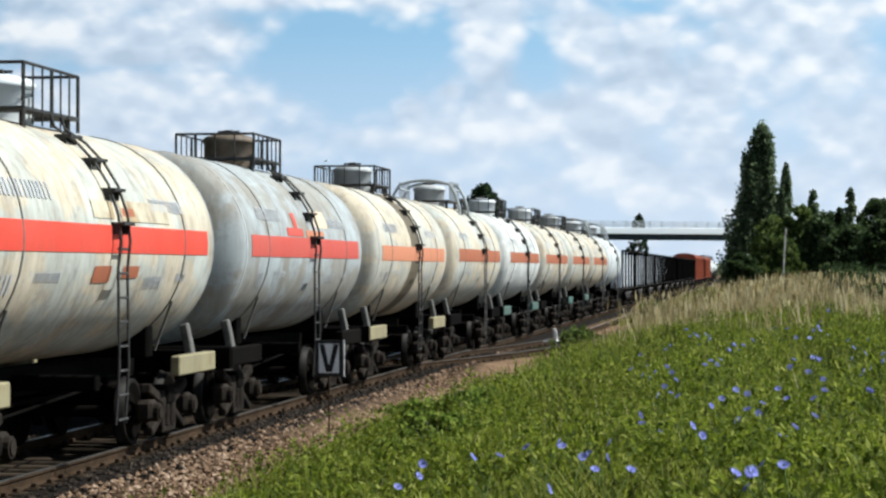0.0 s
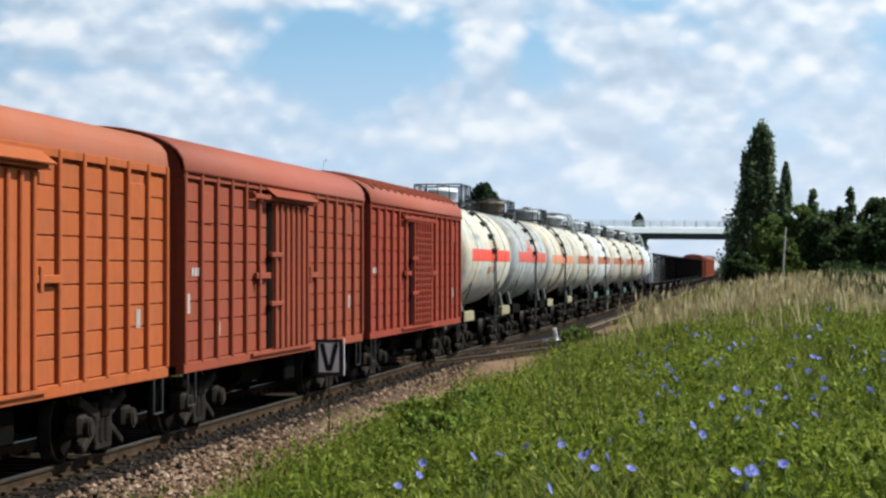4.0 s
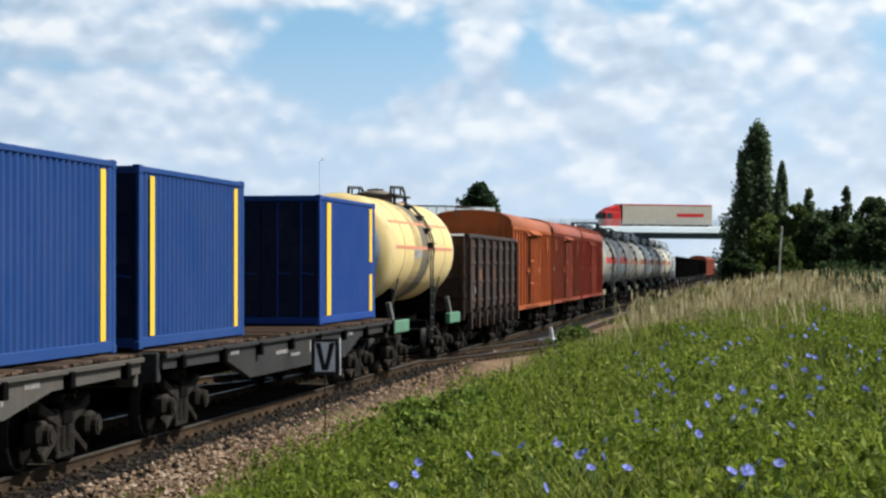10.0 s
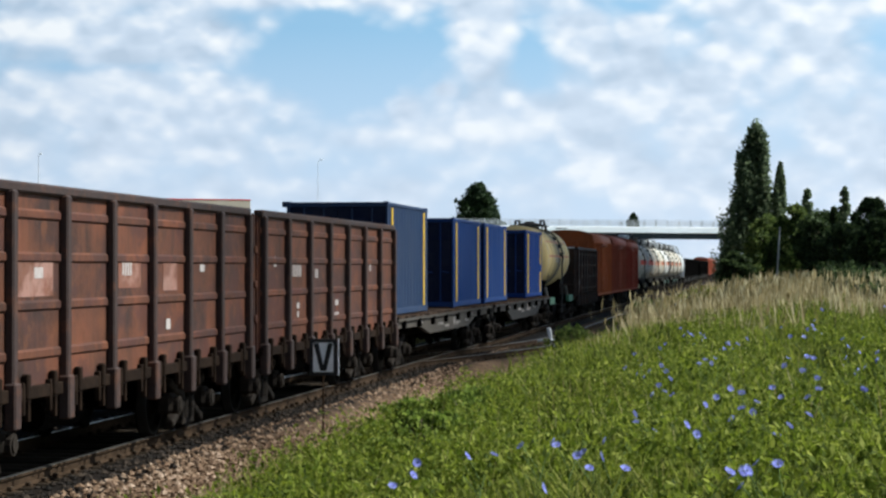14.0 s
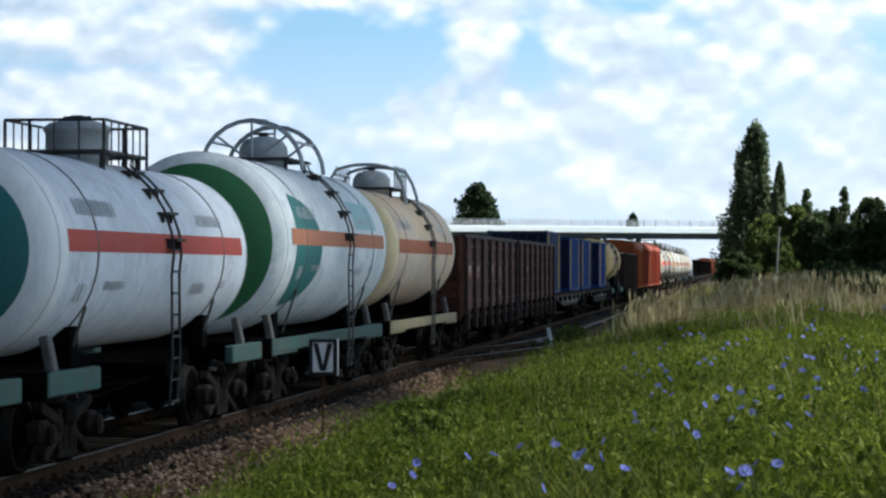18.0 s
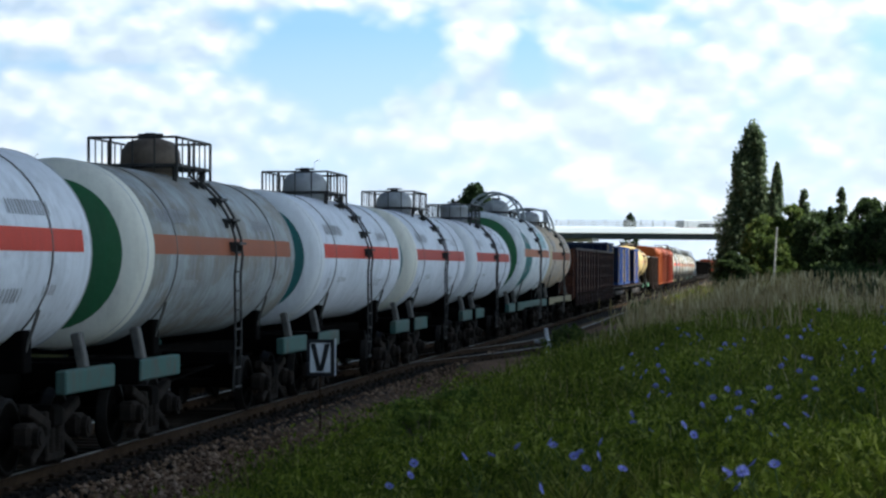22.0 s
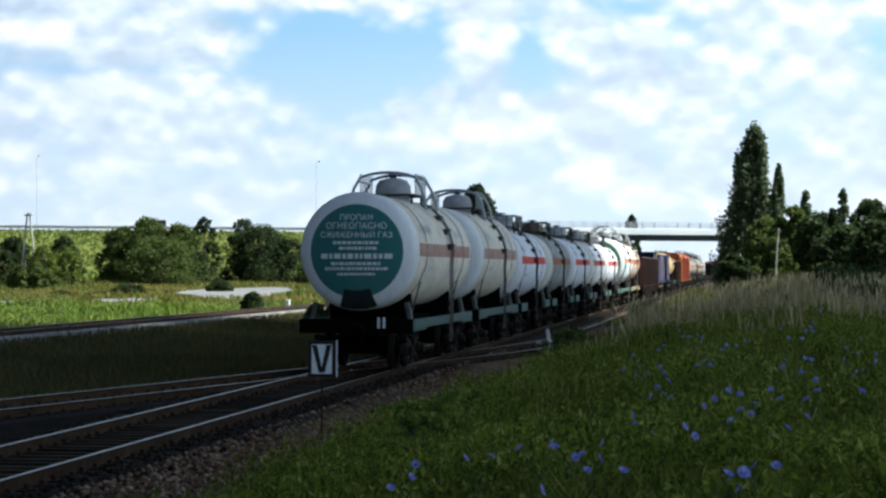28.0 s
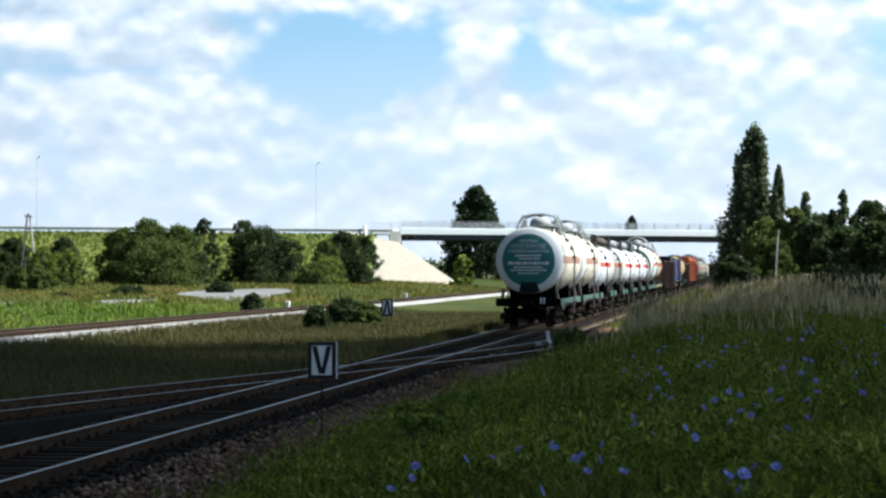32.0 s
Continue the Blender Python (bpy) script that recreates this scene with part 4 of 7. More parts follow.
        for x in (-0.8, 0, 0.8):
            bar("railing", w, (x, dy - 1.0, top + 0.4 + (0.38 if x == 0 else 0)), (x, dy + 1.0, top + 0.4 + (0.38 if x == 0 else 0)), r=0.028)
    elif guard == "arch":
        pts = [(dy - 1.0, top + 0.05), (dy - 0.95, top + 0.27), (dy + 0.8, top + 0.32), (dy + 1.1, top + 0.2), (dy + 1.35, top - 0.12)]
        for x in (-0.5, 0.55):
            hold = bar("railing", w, *[(x, y, z) for y, z in pts], r=0.035)
            for y in (-0.5, 0.5):
                bar("post", hold, (x, dy + y, top + 0.05), (x, dy + y, top + 0.3), r=0.025)
    # ladder down the field side and its twin
    ladmat = M["strap"] if guard in ("hoop", "wheel") else M["steel"]
    for s in (1, -1):
        ly = dy + (0.45 if guard != "straight" else 0.15)
        lad = None
        for q in (-0.2, 0.2):
            bm = bmesh.new()
            pts = [(s * 0.7, ly + q, top + 0.1)]
            for a in (62, 50, 38, 26, 12, 0, -12):
                pts.append((s * (R + 0.1) * math.cos(radians(a)), ly + q, zc + (R + 0.1) * math.sin(radians(a))))
            pts += [(s * (R + 0.08), ly + q, 1.2), (s * (R + 0.04), ly + q, 0.5)]
            tube(bm, pts, 0.02, 6)
            if lad is None:
                lad = part("ladder", finish("ladder", bm, ladmat), w, "steel ladder down the side of the tank")
            else:
                part("stile", finish("stile", bm, ladmat), lad)
        for i in range(8):
            part("rung", shared("rung", rung_mesh), lad, at=pose(s * (R + 0.07), ly, 0.55 + i * 0.3))
        for a in (8, 24, 40, 56):
            x, z = s * (R + 0.07) * math.cos(radians(a)), zc + (R + 0.07) * math.sin(radians(a))
            part("tread", shared("tread", tread_mesh), lad, at=pose(x, ly, z))
    return w


LETTER_GREY = plain("faded_lettering", (0.30, 0.30, 0.31), (0.46, 0.46, 0.47), 9.0, 0.7, 0, 0)
LETTER_WHITE = plain("white_lettering", (0.60, 0.62, 0.62), (0.78, 0.79, 0.79), 9.0, 0.7, 0, 0)
RED = paint("band_red", (0.62, 0.055, 0.03), amount=0.25, fade=0.2)
RED_DULL = paint("band_dull_red", (0.50, 0.075, 0.055), amount=0.3, fade=0.2)
ORANGE = paint("band_orange", (0.52, 0.19, 0.10), amount=0.3, fade=0.2)
RUSTRED = paint("band_rust", (0.34, 0.10, 0.045), amount=0.35, fade=0.2)
CREAM = paint("tank_cream", (0.58, 0.50, 0.385), dirt=(0.14, 0.10, 0.065), amount=0.75, start=0.40, rust=0.18, tint=(0.47, 0.50, 0.47), tinted=0.8)
OLDIVORY = paint("tank_old_ivory", (0.60, 0.51, 0.385), dirt=(0.12, 0.085, 0.055), amount=0.7, start=0.40, rust=0.18, tint=(0.44, 0.45, 0.42), tinted=0.7)
OLDWHITE = paint("tank_old_white", (0.64, 0.63, 0.60), dirt=(0.14, 0.11, 0.08), amount=0.6, start=0.42, rust=0.14, tint=(0.46, 0.48, 0.47), tinted=0.7)
GREYWHITE = paint("tank_greywhite", (0.56, 0.57, 0.56), amount=0.5, rust=0.1, tint=(0.42, 0.45, 0.47))
OLDGREY = paint("tank_old_grey", (0.31, 0.30, 0.27), dirt=(0.13, 0.10, 0.07), amount=0.75, start=0.40, rust=0.18, tint=(0.40, 0.44, 0.46), tinted=0.8)
SILVER = paint("tank_silver", (0.78, 0.80, 0.85), amount=0.32, rust=0.06, tint=(0.64, 0.66, 0.70), tinted=0.5)
WHITE = paint("tank_white", (0.84, 0.85, 0.85), amount=0.32, rust=0.06, tint=(0.60, 0.66, 0.68), tinted=0.5)
IVORY = paint("tank_ivory", (0.80, 0.73, 0.59), amount=0.5, rust=0.10, tint=(0.62, 0.58, 0.50), tinted=0.6)
BEIGE = paint("tank_beige", (0.68, 0.50, 0.33), amount=0.45, rust=0.12, tint=(0.52, 0.47, 0.42), tinted=0.6)
YELLOW = paint("tank_yellow", (0.66, 0.47, 0.20), amount=0.42, rust=0.08)
OIL = paint("oil_stain", (0.13, 0.105, 0.07), amount=0.7)
DRIP = paint("oil_run", (0.012, 0.022, 0.021), dirt=(0.01, 0.008, 0.007), amount=0.6)
WORNBAND = paint("band_worn", (0.36, 0.15, 0.105), dirt=(0.3, 0.26, 0.22), amount=0.6, fade=0.2, start=0.38, tint=(0.42, 0.27, 0.21), tinted=0.7)
OILYELLOW = paint("oil_soiled_yellow", (0.58, 0.41, 0.17), dirt=(0.12, 0.085, 0.05), amount=0.95, start=0.36, streak=0.65)
TEAL = paint("paint_teal", (0.03, 0.17, 0.16), amount=0.3, fade=0.15)
GREEN = paint("paint_green", (0.03, 0.15, 0.06), amount=0.3, fade=0.15)
BEAMTEAL = paint("beam_teal", (0.035, 0.125, 0.108), amount=0.75, rust=0.3, start=0.36)
BEAMMINT = paint("beam_mint", (0.075, 0.19, 0.115), amount=0.5, rust=0.25)
BEAMCREAM = paint("beam_cream", (0.26, 0.225, 0.13), amount=0.6, rust=0.3)
CAPWHITE = paint("end_white", (0.80, 0.81, 0.82), amount=0.3)
CAPIVORY = paint("end_ivory", (0.82, 0.79, 0.68), amount=0.35)
CAPCREAM = paint("end_cream", (0.76, 0.60, 0.36), amount=0.35)


def end_cap(mat, label):
    """The near tank end in a colour of its own, over the barrel's edge."""
    def put(w, R, zc, hb):
        d = 0.46
        pr = [(R + 0.003, -hb + d + 0.35), (R + 0.003, -hb + d)] + [(r + 0.003, -hb + d - z - 0.003) for r, z in dish(R, d)]
        part("end_cap", lathe(pr[::-1], 48, "y", mats=[mat], name="end_cap"), w, label, pose(0, 0, zc))
    return put


def text_mesh(body, size):
    c = bpy.data.curves.new("words", "FONT")
    c.body, c.size, c.align_x, c.align_y = body, size, "CENTER", "CENTER"
    ob = bpy.data.objects.new("words", c)
    scene.collection.objects.link(ob)
    me = bpy.data.meshes.new_from_object(ob.evaluated_get(bpy.context.evaluated_depsgraph_get()))
    bpy.data.objects.remove(ob)
    return me


def end_words(lines, bars):
    def put(w, R, zc, hb):
        d = 0.46
        for body, size, z in lines:
            me = text_mesh(body, size)
            me.materials.clear()
            me.materials.append(LETTER_WHITE)
            for v in me.vertices:
                r = min(R, math.hypot(v.co.x, v.co.y + z)) / R
                v.co.z = d * math.sqrt(max(0.0, 1 - r * r)) - d + 0.014
            part("lettering", me, w, "white stencilled words", pose(0, -hb, zc + z, 90, 0, 0))
        rng = random.Random(5)
        vs, fs = [], []
        for z, half_w, h in bars:
            x = -half_w
            while x < half_w:
                g = h * rng.uniform(0.5, 1.6)
                k = len(vs)
                for qx, qz in ((x, z - h / 2), (x + g, z - h / 2), (x + g, z + h / 2), (x, z + h / 2)):
                    r = min(R, math.hypot(qx, qz)) / R
                    vs.append((qx, -hb + d - d * math.sqrt(1 - r * r) - 0.014, qz))
                fs.append((k, k + 1, k + 2, k + 3))
                x += g + h * 0.35
        part("lettering", raw("lettering", vs, fs, LETTER_WHITE), w, "unreadable white lettering", pose(0, 0, zc))
    return put


# ---- covered wagons ----


def box_wagon(y0, label, body, roof, half=7.365, arched=False, louvres=False, ribs=True, hood=True, roof_ribs=False):
    w = wagon("covered_wagon", label, y0)
    running_gear(w, half, half - 2.4)
    L, X, z0, z1, zr = half - 0.42, 1.35, 1.03, 3.8, 4.35 if arched else 4.43
    bm = bmesh.new()
    box(bm, -X + 0.02, X - 0.02, -L + 0.02, L - 0.02, z0, z1)
    part("body", finish("body", bm, body), w)
    # arched roof with an overhang
    ov = 0.1 if not arched else 0.05
    pts = []
    for i in range(17):
        a = math.pi * i / 16
        x = (X + ov) * math.cos(a)
        pts.append((x, z1 - 0.03 + (zr - z1) * (math.sin(a) ** (0.62 if arched else 0.8))))
    lo = L + 0.06
    vs = [(x, s * lo, z) for s in (-1, 1) for x, z in pts] + [(x * 0.985, s * lo, z - 0.05) for s in (-1, 1) for x, z in pts]
    n = len(pts)
    fs = [(i, i + 1, n + i + 1, n + i) for i in range(n - 1)] + [(2 * n + i + 1, 2 * n + i, 3 * n + i, 3 * n + i + 1) for i in range(n - 1)]
    fs += [(i + 1, i, 2 * n + i, 2 * n + i + 1) for i in range(n - 1)] + [(n + i, n + i + 1, 3 * n + i + 1, 3 * n + i) for i in range(n - 1)]
    fs += [(0, n, 3 * n, 2 * n), (n - 1, 3 * n - 1, 4 * n - 1, 2 * n - 1)]
    part("roof", raw("roof", vs, fs, roof, True), w, "arched steel roof")
    # end walls under the arch
    for s in (-1, 1):
        y = s * (L - 0.005)
        vs = [(x * 0.95, y, z - 0.04) for x, z in pts] + [(X * 0.95 * (1 if i == 0 else -1), y, z1 - 0.1) for i in (0, 1)]
        f = tuple(range(len(pts))) + (len(pts) + 1, len(pts))
        part("end_wall", raw("end_wall", vs, [f if s > 0 else f[::-1]], body), w, "arched end panel")
        for i in range(5):
            x = -X + 0.25 + i * (2 * X - 0.5) / 4
            bm = bmesh.new()
            box(bm, x - 0.05, x + 0.05, y + s * 0.0 - 0.045, y + 0.045, z0, z1 - 0.05, 0.01)
            part("end_post", finish("end_post", bm, body), w)
    rm = shared(("roof_rib", arched), lambda: tube_mesh("roof_rib", [(x, 0, z + 0.012) for x, z in pts[2:15]], 0.06, roof))
    if roof_ribs:
        for i in range(14):
            part("roof_rib", rm, w, at=pose(0, -L + 0.9 + i * (2 * L - 1.5) / 13, 0))
    # side posts, planks between them
    rm2 = shared(("side_post", round(z1, 2)), lambda: rib_mesh("side_post", 0.1, 0.045, z1 - z0 - 0.06, body))
    door = 1.35
    ys = []
    y = -L + 0.06
    while y < L:
        if not (-door - 0.1 < y < door + 0.1):
            ys.append(y)
        y += (2 * L - 0.12) / 15
    for s in (-1, 1):
        for y in ys:
            o = part("side_post", rm2, w, at=pose(s * (X - 0.01), y, z0 + 0.03))
            o.data = o.data if o.data.materials[0] == body else copy_mesh(o.data, body)
        # planking lines
        pk = shared(("plank", body.name, X), lambda: plank_mesh(L - 0.03, body))
        for i in range(9):
            part("plank", pk, w, at=pose(s * X, 0, z0 + 0.06 + i * 0.282))
        bm = bmesh.new()
        box(bm, s * X - 0.06, s * X + 0.07, -L, L, z0 - 0.1, z0 + 0.05, 0.01)
        box(bm, s * X - 0.06, s * X + 0.065, -L, L, z1 - 0.14, z1 - 0.03, 0.01)
        part("side_sill", finish("side_sill", bm, body), w)
        # the door gap's shade laid on as a dark strip, and the bars beside it
        bm = bmesh.new()
        box(bm, s * (X + 0.03) - 0.018, s * (X + 0.03) + 0.018, -door - 0.27, -door - 0.02, z0 + 0.05, z1 - 0.33)
        part("door_gap", finish("door_gap", bm, M["bogie"]), w, "black strip for the shaded gap beside the sliding door")
        for ya, yb in ((-door - 1.25, -door - 0.28), (door + 0.02, door + 0.9)):
            bm = bmesh.new()
            box(bm, s * (X + 0.075) - 0.03, s * (X + 0.075) + 0.03, ya, yb, z0 + 1.2, z0 + 1.3, 0.01)
            box(bm, s * (X + 0.11) - 0.02, s * (X + 0.11) + 0.02, ya + 0.1, ya + 0.2, z0 + 1.1, z0 + 1.4, 0.01)
            part("door_bar", finish("door_bar", bm, body), w, "locking bar beside the door")
        # sliding door
        d = part("door", door_mesh(s, X, door, z0, z1, body), w, "sliding door with ribs and latches")
        dr = shared(("door_rib", body.name), lambda: rib_mesh("door_rib", 0.035, 0.045, z1 - z0 - 0.37, body))
        if louvres:
            lm = shared(("louvre", body.name), lambda: louvre_mesh(body))
            for i in range(6):
                for j in range(16):
                    part("louvre", lm, d, at=pose(s * (X + 0.075), -door + 0.28 + i * (2 * door - 0.12) / 6, z0 + 0.14 + j * 0.138))
        for z in (z0 + 0.75, z0 + 1.55):
            bm = bmesh.new()
            box(bm, s * (X + 0.115) - 0.03, s * (X + 0.115) + 0.03, -door - 0.35, -door + 0.55, z, z + 0.08, 0.01)
            part("latch", finish("latch", bm, body), d)
        for i in range(7):
            part("door_rib", dr, d, at=pose(s * (X + 0.095), -door + 0.06 + i * (2 * door - 0.12) / 6, z0 + 0.04))
        bm = bmesh.new()
        box(bm, s * (X + 0.1) - 0.02, s * (X + 0.1) + 0.02, -door - 1.6, door + 0.4, z0 - 0.02, z0 + 0.03, 0.005)
        part("lower_rail", finish("lower_rail", bm, body), w)
        bm = bmesh.new()
        box(bm, s * (X + 0.13) - 0.03, s * (X + 0.13) + 0.03, -door - 1.6, door + 0.4, z1 - 0.3, z1 - 0.22, 0.01)
        if hood:
            box(bm, -0.06 if s > 0 else -0.24, 0.24 if s > 0 else 0.06, -door - 0.5, door + 0.3, -0.015, 0.015, 0.004, 0, pose(s * (X + 0.06), 0, z1 - 0.1, 0, s * 38, 0))
        for i in range(5):
            y = -door - 1.5 + i * (2 * door + 1.8) / 4
            box(bm, s * (X + 0.06) - 0.06, s * (X + 0.06) + 0.06, y - 0.04, y + 0.04, z1 - 0.3, z1 - 0.18, 0.01)
        part("door_rail", finish("door_rail", bm, body), w)
        for y in (-L + 1.4, L - 1.4):
            bm = bmesh.new()
            box(bm, s * (X + 0.03) - 0.02, s * (X + 0.03) + 0.02, y - 0.32, y + 0.32, z1 - 0.75, z1 - 0.3, 0.01)
            part("hatch", finish("hatch", bm, body), w, "ventilation hatch cover")
        for y, zz, a, b in ((-L + 0.35, 1.9, 0.22, 0.28), (-L + 1.1, 1.62, 0.3, 0.4), (-L + 2.1, 1.5, 0.24, 0.2), (L - 1.3, 1.75, 0.2, 0.25), (-L + 0.8, 2.35, 0.5, 0.12)):
            bm = bmesh.new()
            for q in range(3):
                box(bm, s * (X + 0.03) - 0.003, s * (X + 0.03) + 0.003, y - a / 2 + q * a / 3, y - a / 2 + (q + 0.6) * a / 3, zz - b / 2, zz + b / 2)
            part("lettering", finish("lettering", bm, LETTER_PALE), w, "small faded stencilled panels")
    bm = bmesh.new()
    box(bm, -0.25, 0.25, -L, L, 0.72, z0 - 0.01, 0.02)
    for y in (-3, 0, 3):
        box(bm, -1.3, 1.3, y - 0.1, y + 0.1, 0.85, z0 - 0.01, 0.02)
    rod(bm, (0.7, -1.4, 0.66), (0.7, 0.2, 0.66), 0.2, 12)
    box(bm, 0.6, 1.2, 0.6, 1.4, 0.45, 0.9, 0.03)
    part("underframe", finish("underframe", bm, M["black"]), w)
    for s in (-1, 1):
        yf = s * (L - 0.45)
        bm = bmesh.new()
        tube(bm, [(X + 0.05, yf - 0.2, z0), (X + 0.05, yf - 0.2, 0.47), (X + 0.05, yf + 0.2, 0.47), (X + 0.05, yf + 0.2, z0)], 0.02, 6)
        part("footstep", finish("footstep", bm, M["steel"]), w)
    if arched:
        bm = bmesh.new()
        box(bm, -0.5, 0.0, -lo - 0.1, -lo + 1.2, zr + 0.03, zr + 0.06, 0.01)
        rod(bm, (-0.45, -lo - 0.05, zr - 0.25), (-0.45, -lo - 0.05, zr + 0.04), 0.02)
        part("roof_walk", finish("roof_walk", bm, M["domebrown"]), w)
    return w


def plank_mesh(L, body):
    bm = bmesh.new()
    box(bm, -0.02, 0.02, -L, L, 0, 0.266, 0.007)
    return finish("plank", bm, body)


def copy_mesh(me, mat):
    me = me.copy()
    me.materials.clear()
    me.materials.append(mat)
    return me


def tube_mesh(name, pts, r, mat):
    bm = bmesh.new()
    tube(bm, pts, r, 6)
    return finish(name, bm, mat)


def rib_mesh(name, dx, wdt, h, mat):
    bm = bmesh.new()
    box(bm, -dx, dx, -wdt, wdt, 0, h, 0.015)
    return finish(name, bm, mat)


def louvre_mesh(body):
    """One tilted slat of the ventilated door."""
    bm = bmesh.new()
    box(bm, -0.035, 0.035, -0.14, 0.14, -0.012, 0.03, 0.006, 0, pose(0, 0, 0, 0, 25, 0))
    return finish("louvre", bm, body)


def door_mesh(s, X, door, z0, z1, body):
    bm = bmesh.new()
    x = s * (X + 0.045)
    box(bm, x - 0.035, x + 0.035, -door, door, z0 + 0.03, z1 - 0.32, 0.01)
    return finish("door", bm, body)


LETTER_PALE = plain("pale_lettering", (0.30, 0.25, 0.23), (0.52, 0.47, 0.44), 9.0, 0.8, 0, 0)
BOXRED = paint("wagon_red", (0.235, 0.032, 0.014), dirt=(0.06, 0.022, 0.015), amount=0.5, rust=0.3, fade=0.16, gloss=0.08)
BOXRED2 = paint("wagon_red_brown", (0.235, 0.046, 0.02), dirt=(0.06, 0.024, 0.016), amount=0.55, rust=0.35, fade=0.16, gloss=0.08)
BOXORANGE = paint("wagon_orange", (0.34, 0.075, 0.017), dirt=(0.10, 0.04, 0.018), amount=0.5, rust=0.3, fade=0.16, gloss=0.08)
ROOFPINK = paint("roof_red", (0.29, 0.066, 0.036), amount=0.25, fade=0.2)
ROOFORANGE = paint("roof_orange", (0.32, 0.085, 0.035), amount=0.25, fade=0.2)


# ---- open wagons ----


def open_wagon(y0, label, body, load=None, half=6.96, patches=None):
    w = wagon("open_wagon", label, y0)
    running_gear(w, half, half - 2.5)
    L, X, z0, z1 = half - 0.45, 1.5, 1.04, 3.27
    for s in (-1, 1):
        bm = bmesh.new()
        box(bm, s * X - 0.03, s * X + 0.03, -L, L, z0, z1, 0.01)
        part("side_wall", finish("side_wall", bm, body), w, "ribbed steel side wall")
        for z in (z0 + 0.42, z0 + 0.95, z0 + 1.48, z0 + 1.95):
            bm = bmesh.new()
            box(bm, s * (X + 0.035) - 0.03, s * (X + 0.035) + 0.02, -L, L, z - 0.06, z + 0.06, 0.025)
            part("stiffener", finish("stiffener", bm, body), w)
        bm = bmesh.new()
        box(bm, s * (X + 0.01) - 0.08, s * (X + 0.01) + 0.08, -L - 0.03, L + 0.03, z1 - 0.06, z1 + 0.06, 0.025)
        part("top_rail", finish("top_rail", bm, OPENPOST if body is OPENBROWN else body), w)
        bm = bmesh.new()
        box(bm, s * (X + 0.02) - 0.06, s * (X + 0.02) + 0.07, -L, L, z0 - 0.06, z0 + 0.08, 0.01)
        part("side_sill", finish("side_sill", bm, LATCH), w)
        post = OPENPOST if body is OPENBROWN else body
        pm = shared(("stake", body.name), lambda: stake_mesh(z1 - z0, post))
        for i in range(8):
            y = -L + 0.1 + i * (2 * L - 0.2) / 7
            part("side_post", pm, w, at=pose(s * (X + 0.075), y, z0, 0, 0, 0 if s > 0 else 180))
        lm = shared("latch", lambda: latch_mesh(LATCH))
        for i in range(14):
            y = -L + 0.55 + i * (2 * L - 1.1) / 13
            part("hatch_latch", lm, w, at=pose(s * (X + 0.06), y, z0, 0, 0, 0 if s > 0 else 180))
        bm = bmesh.new()
        box(bm, -X, X, s * L - 0.03, s * L + 0.03, z0, z1, 0.01)
        part("end_wall", finish("end_wall", bm, body), w, "ribbed steel end wall")
        for z in (z0 + 0.55, z0 + 1.1, z0 + 1.65):
            bm = bmesh.new()
            box(bm, -X, X, s * (L + 0.05) - 0.05, s * (L + 0.05) + 0.05, z - 0.06, z + 0.06, 0.02)
            part("end_rib", finish("end_rib", bm, body), w)
        for x in (-1.4, -0.5, 0.5, 1.4):
            bm = bmesh.new()
            box(bm, x - 0.06, x + 0.06, s * (L + 0.05) - 0.06, s * (L + 0.05) + 0.06, z0 - 0.1, z1, 0.02)
            part("end_post", finish("end_post", bm, body), w)
    bm = bmesh.new()
    box(bm, -X + 0.04, X - 0.04, -L + 0.04, L - 0.04, z0 + 0.0, z0 + 0.06)
    part("floor_plate", finish("floor_plate", bm, M["black"]), w)
    bm = bmesh.new()
    box(bm, -0.25, 0.25, -L, L, 0.7, z0 - 0.01, 0.02)
    for y in (-4.2, -2.1, 0, 2.1, 4.2):
        box(bm, -1.4, 1.4, y - 0.1, y + 0.1, 0.85, z0 - 0.01, 0.02)
    rod(bm, (0.7, -1.4, 0.62), (0.7, 0.2, 0.62), 0.2, 12)
    part("underframe", finish("underframe", bm, M["black"]), w)
    if patches:
        for lay, (mat, rows, lab) in enumerate(patches):
            for y, z, a, b in rows:
                bm = bmesh.new()
                box(bm, X + 0.032, X + 0.036 + lay * 0.004, y - a / 2, y + a / 2, z - b / 2, z + b / 2)
                part("lettering", finish("lettering", bm, mat), w, lab)
    if load:
        rng = np.random.default_rng(9)
        for i in range(1, 6):
            y = -L + 1.1 + i * (2 * L - 2.2) / 5
            bm = bmesh.new()
            h = z1 + rng.uniform(-0.02, 0.1)
            box(bm, -X + 0.12, X - 0.12, y - 0.98, y + 0.98, z0 + 0.07, h, 0.08)
            part("load_bale", finish("load_bale", bm, load), w, "pale wrapped bale")
    return w


def stake_mesh(h, body):
    bm = bmesh.new()
    box(bm, -0.05, 0.06, -0.075, 0.075, -0.28, h - 0.04, 0.02)
    box(bm, -0.05, 0.09, -0.1, 0.1, -0.35, 0.15, 0.02)
    return finish("side_post", bm, body)


def latch_mesh(body):
    bm = bmesh.new()
    box(bm, -0.03, 0.04, -0.11, -0.05, -0.22, 0.13, 0.01)
    box(bm, -0.02, 0.06, -0.02, 0.09, -0.05, 0.22, 0.015)
    box(bm, -0.04, 0.03, 0.1, 0.15, -0.3, 0.05, 0.01)
    rod(bm, (0.0, -0.15, -0.05), (0.0, 0.18, -0.05), 0.03, 6)
    return finish("hatch_latch", bm, body)


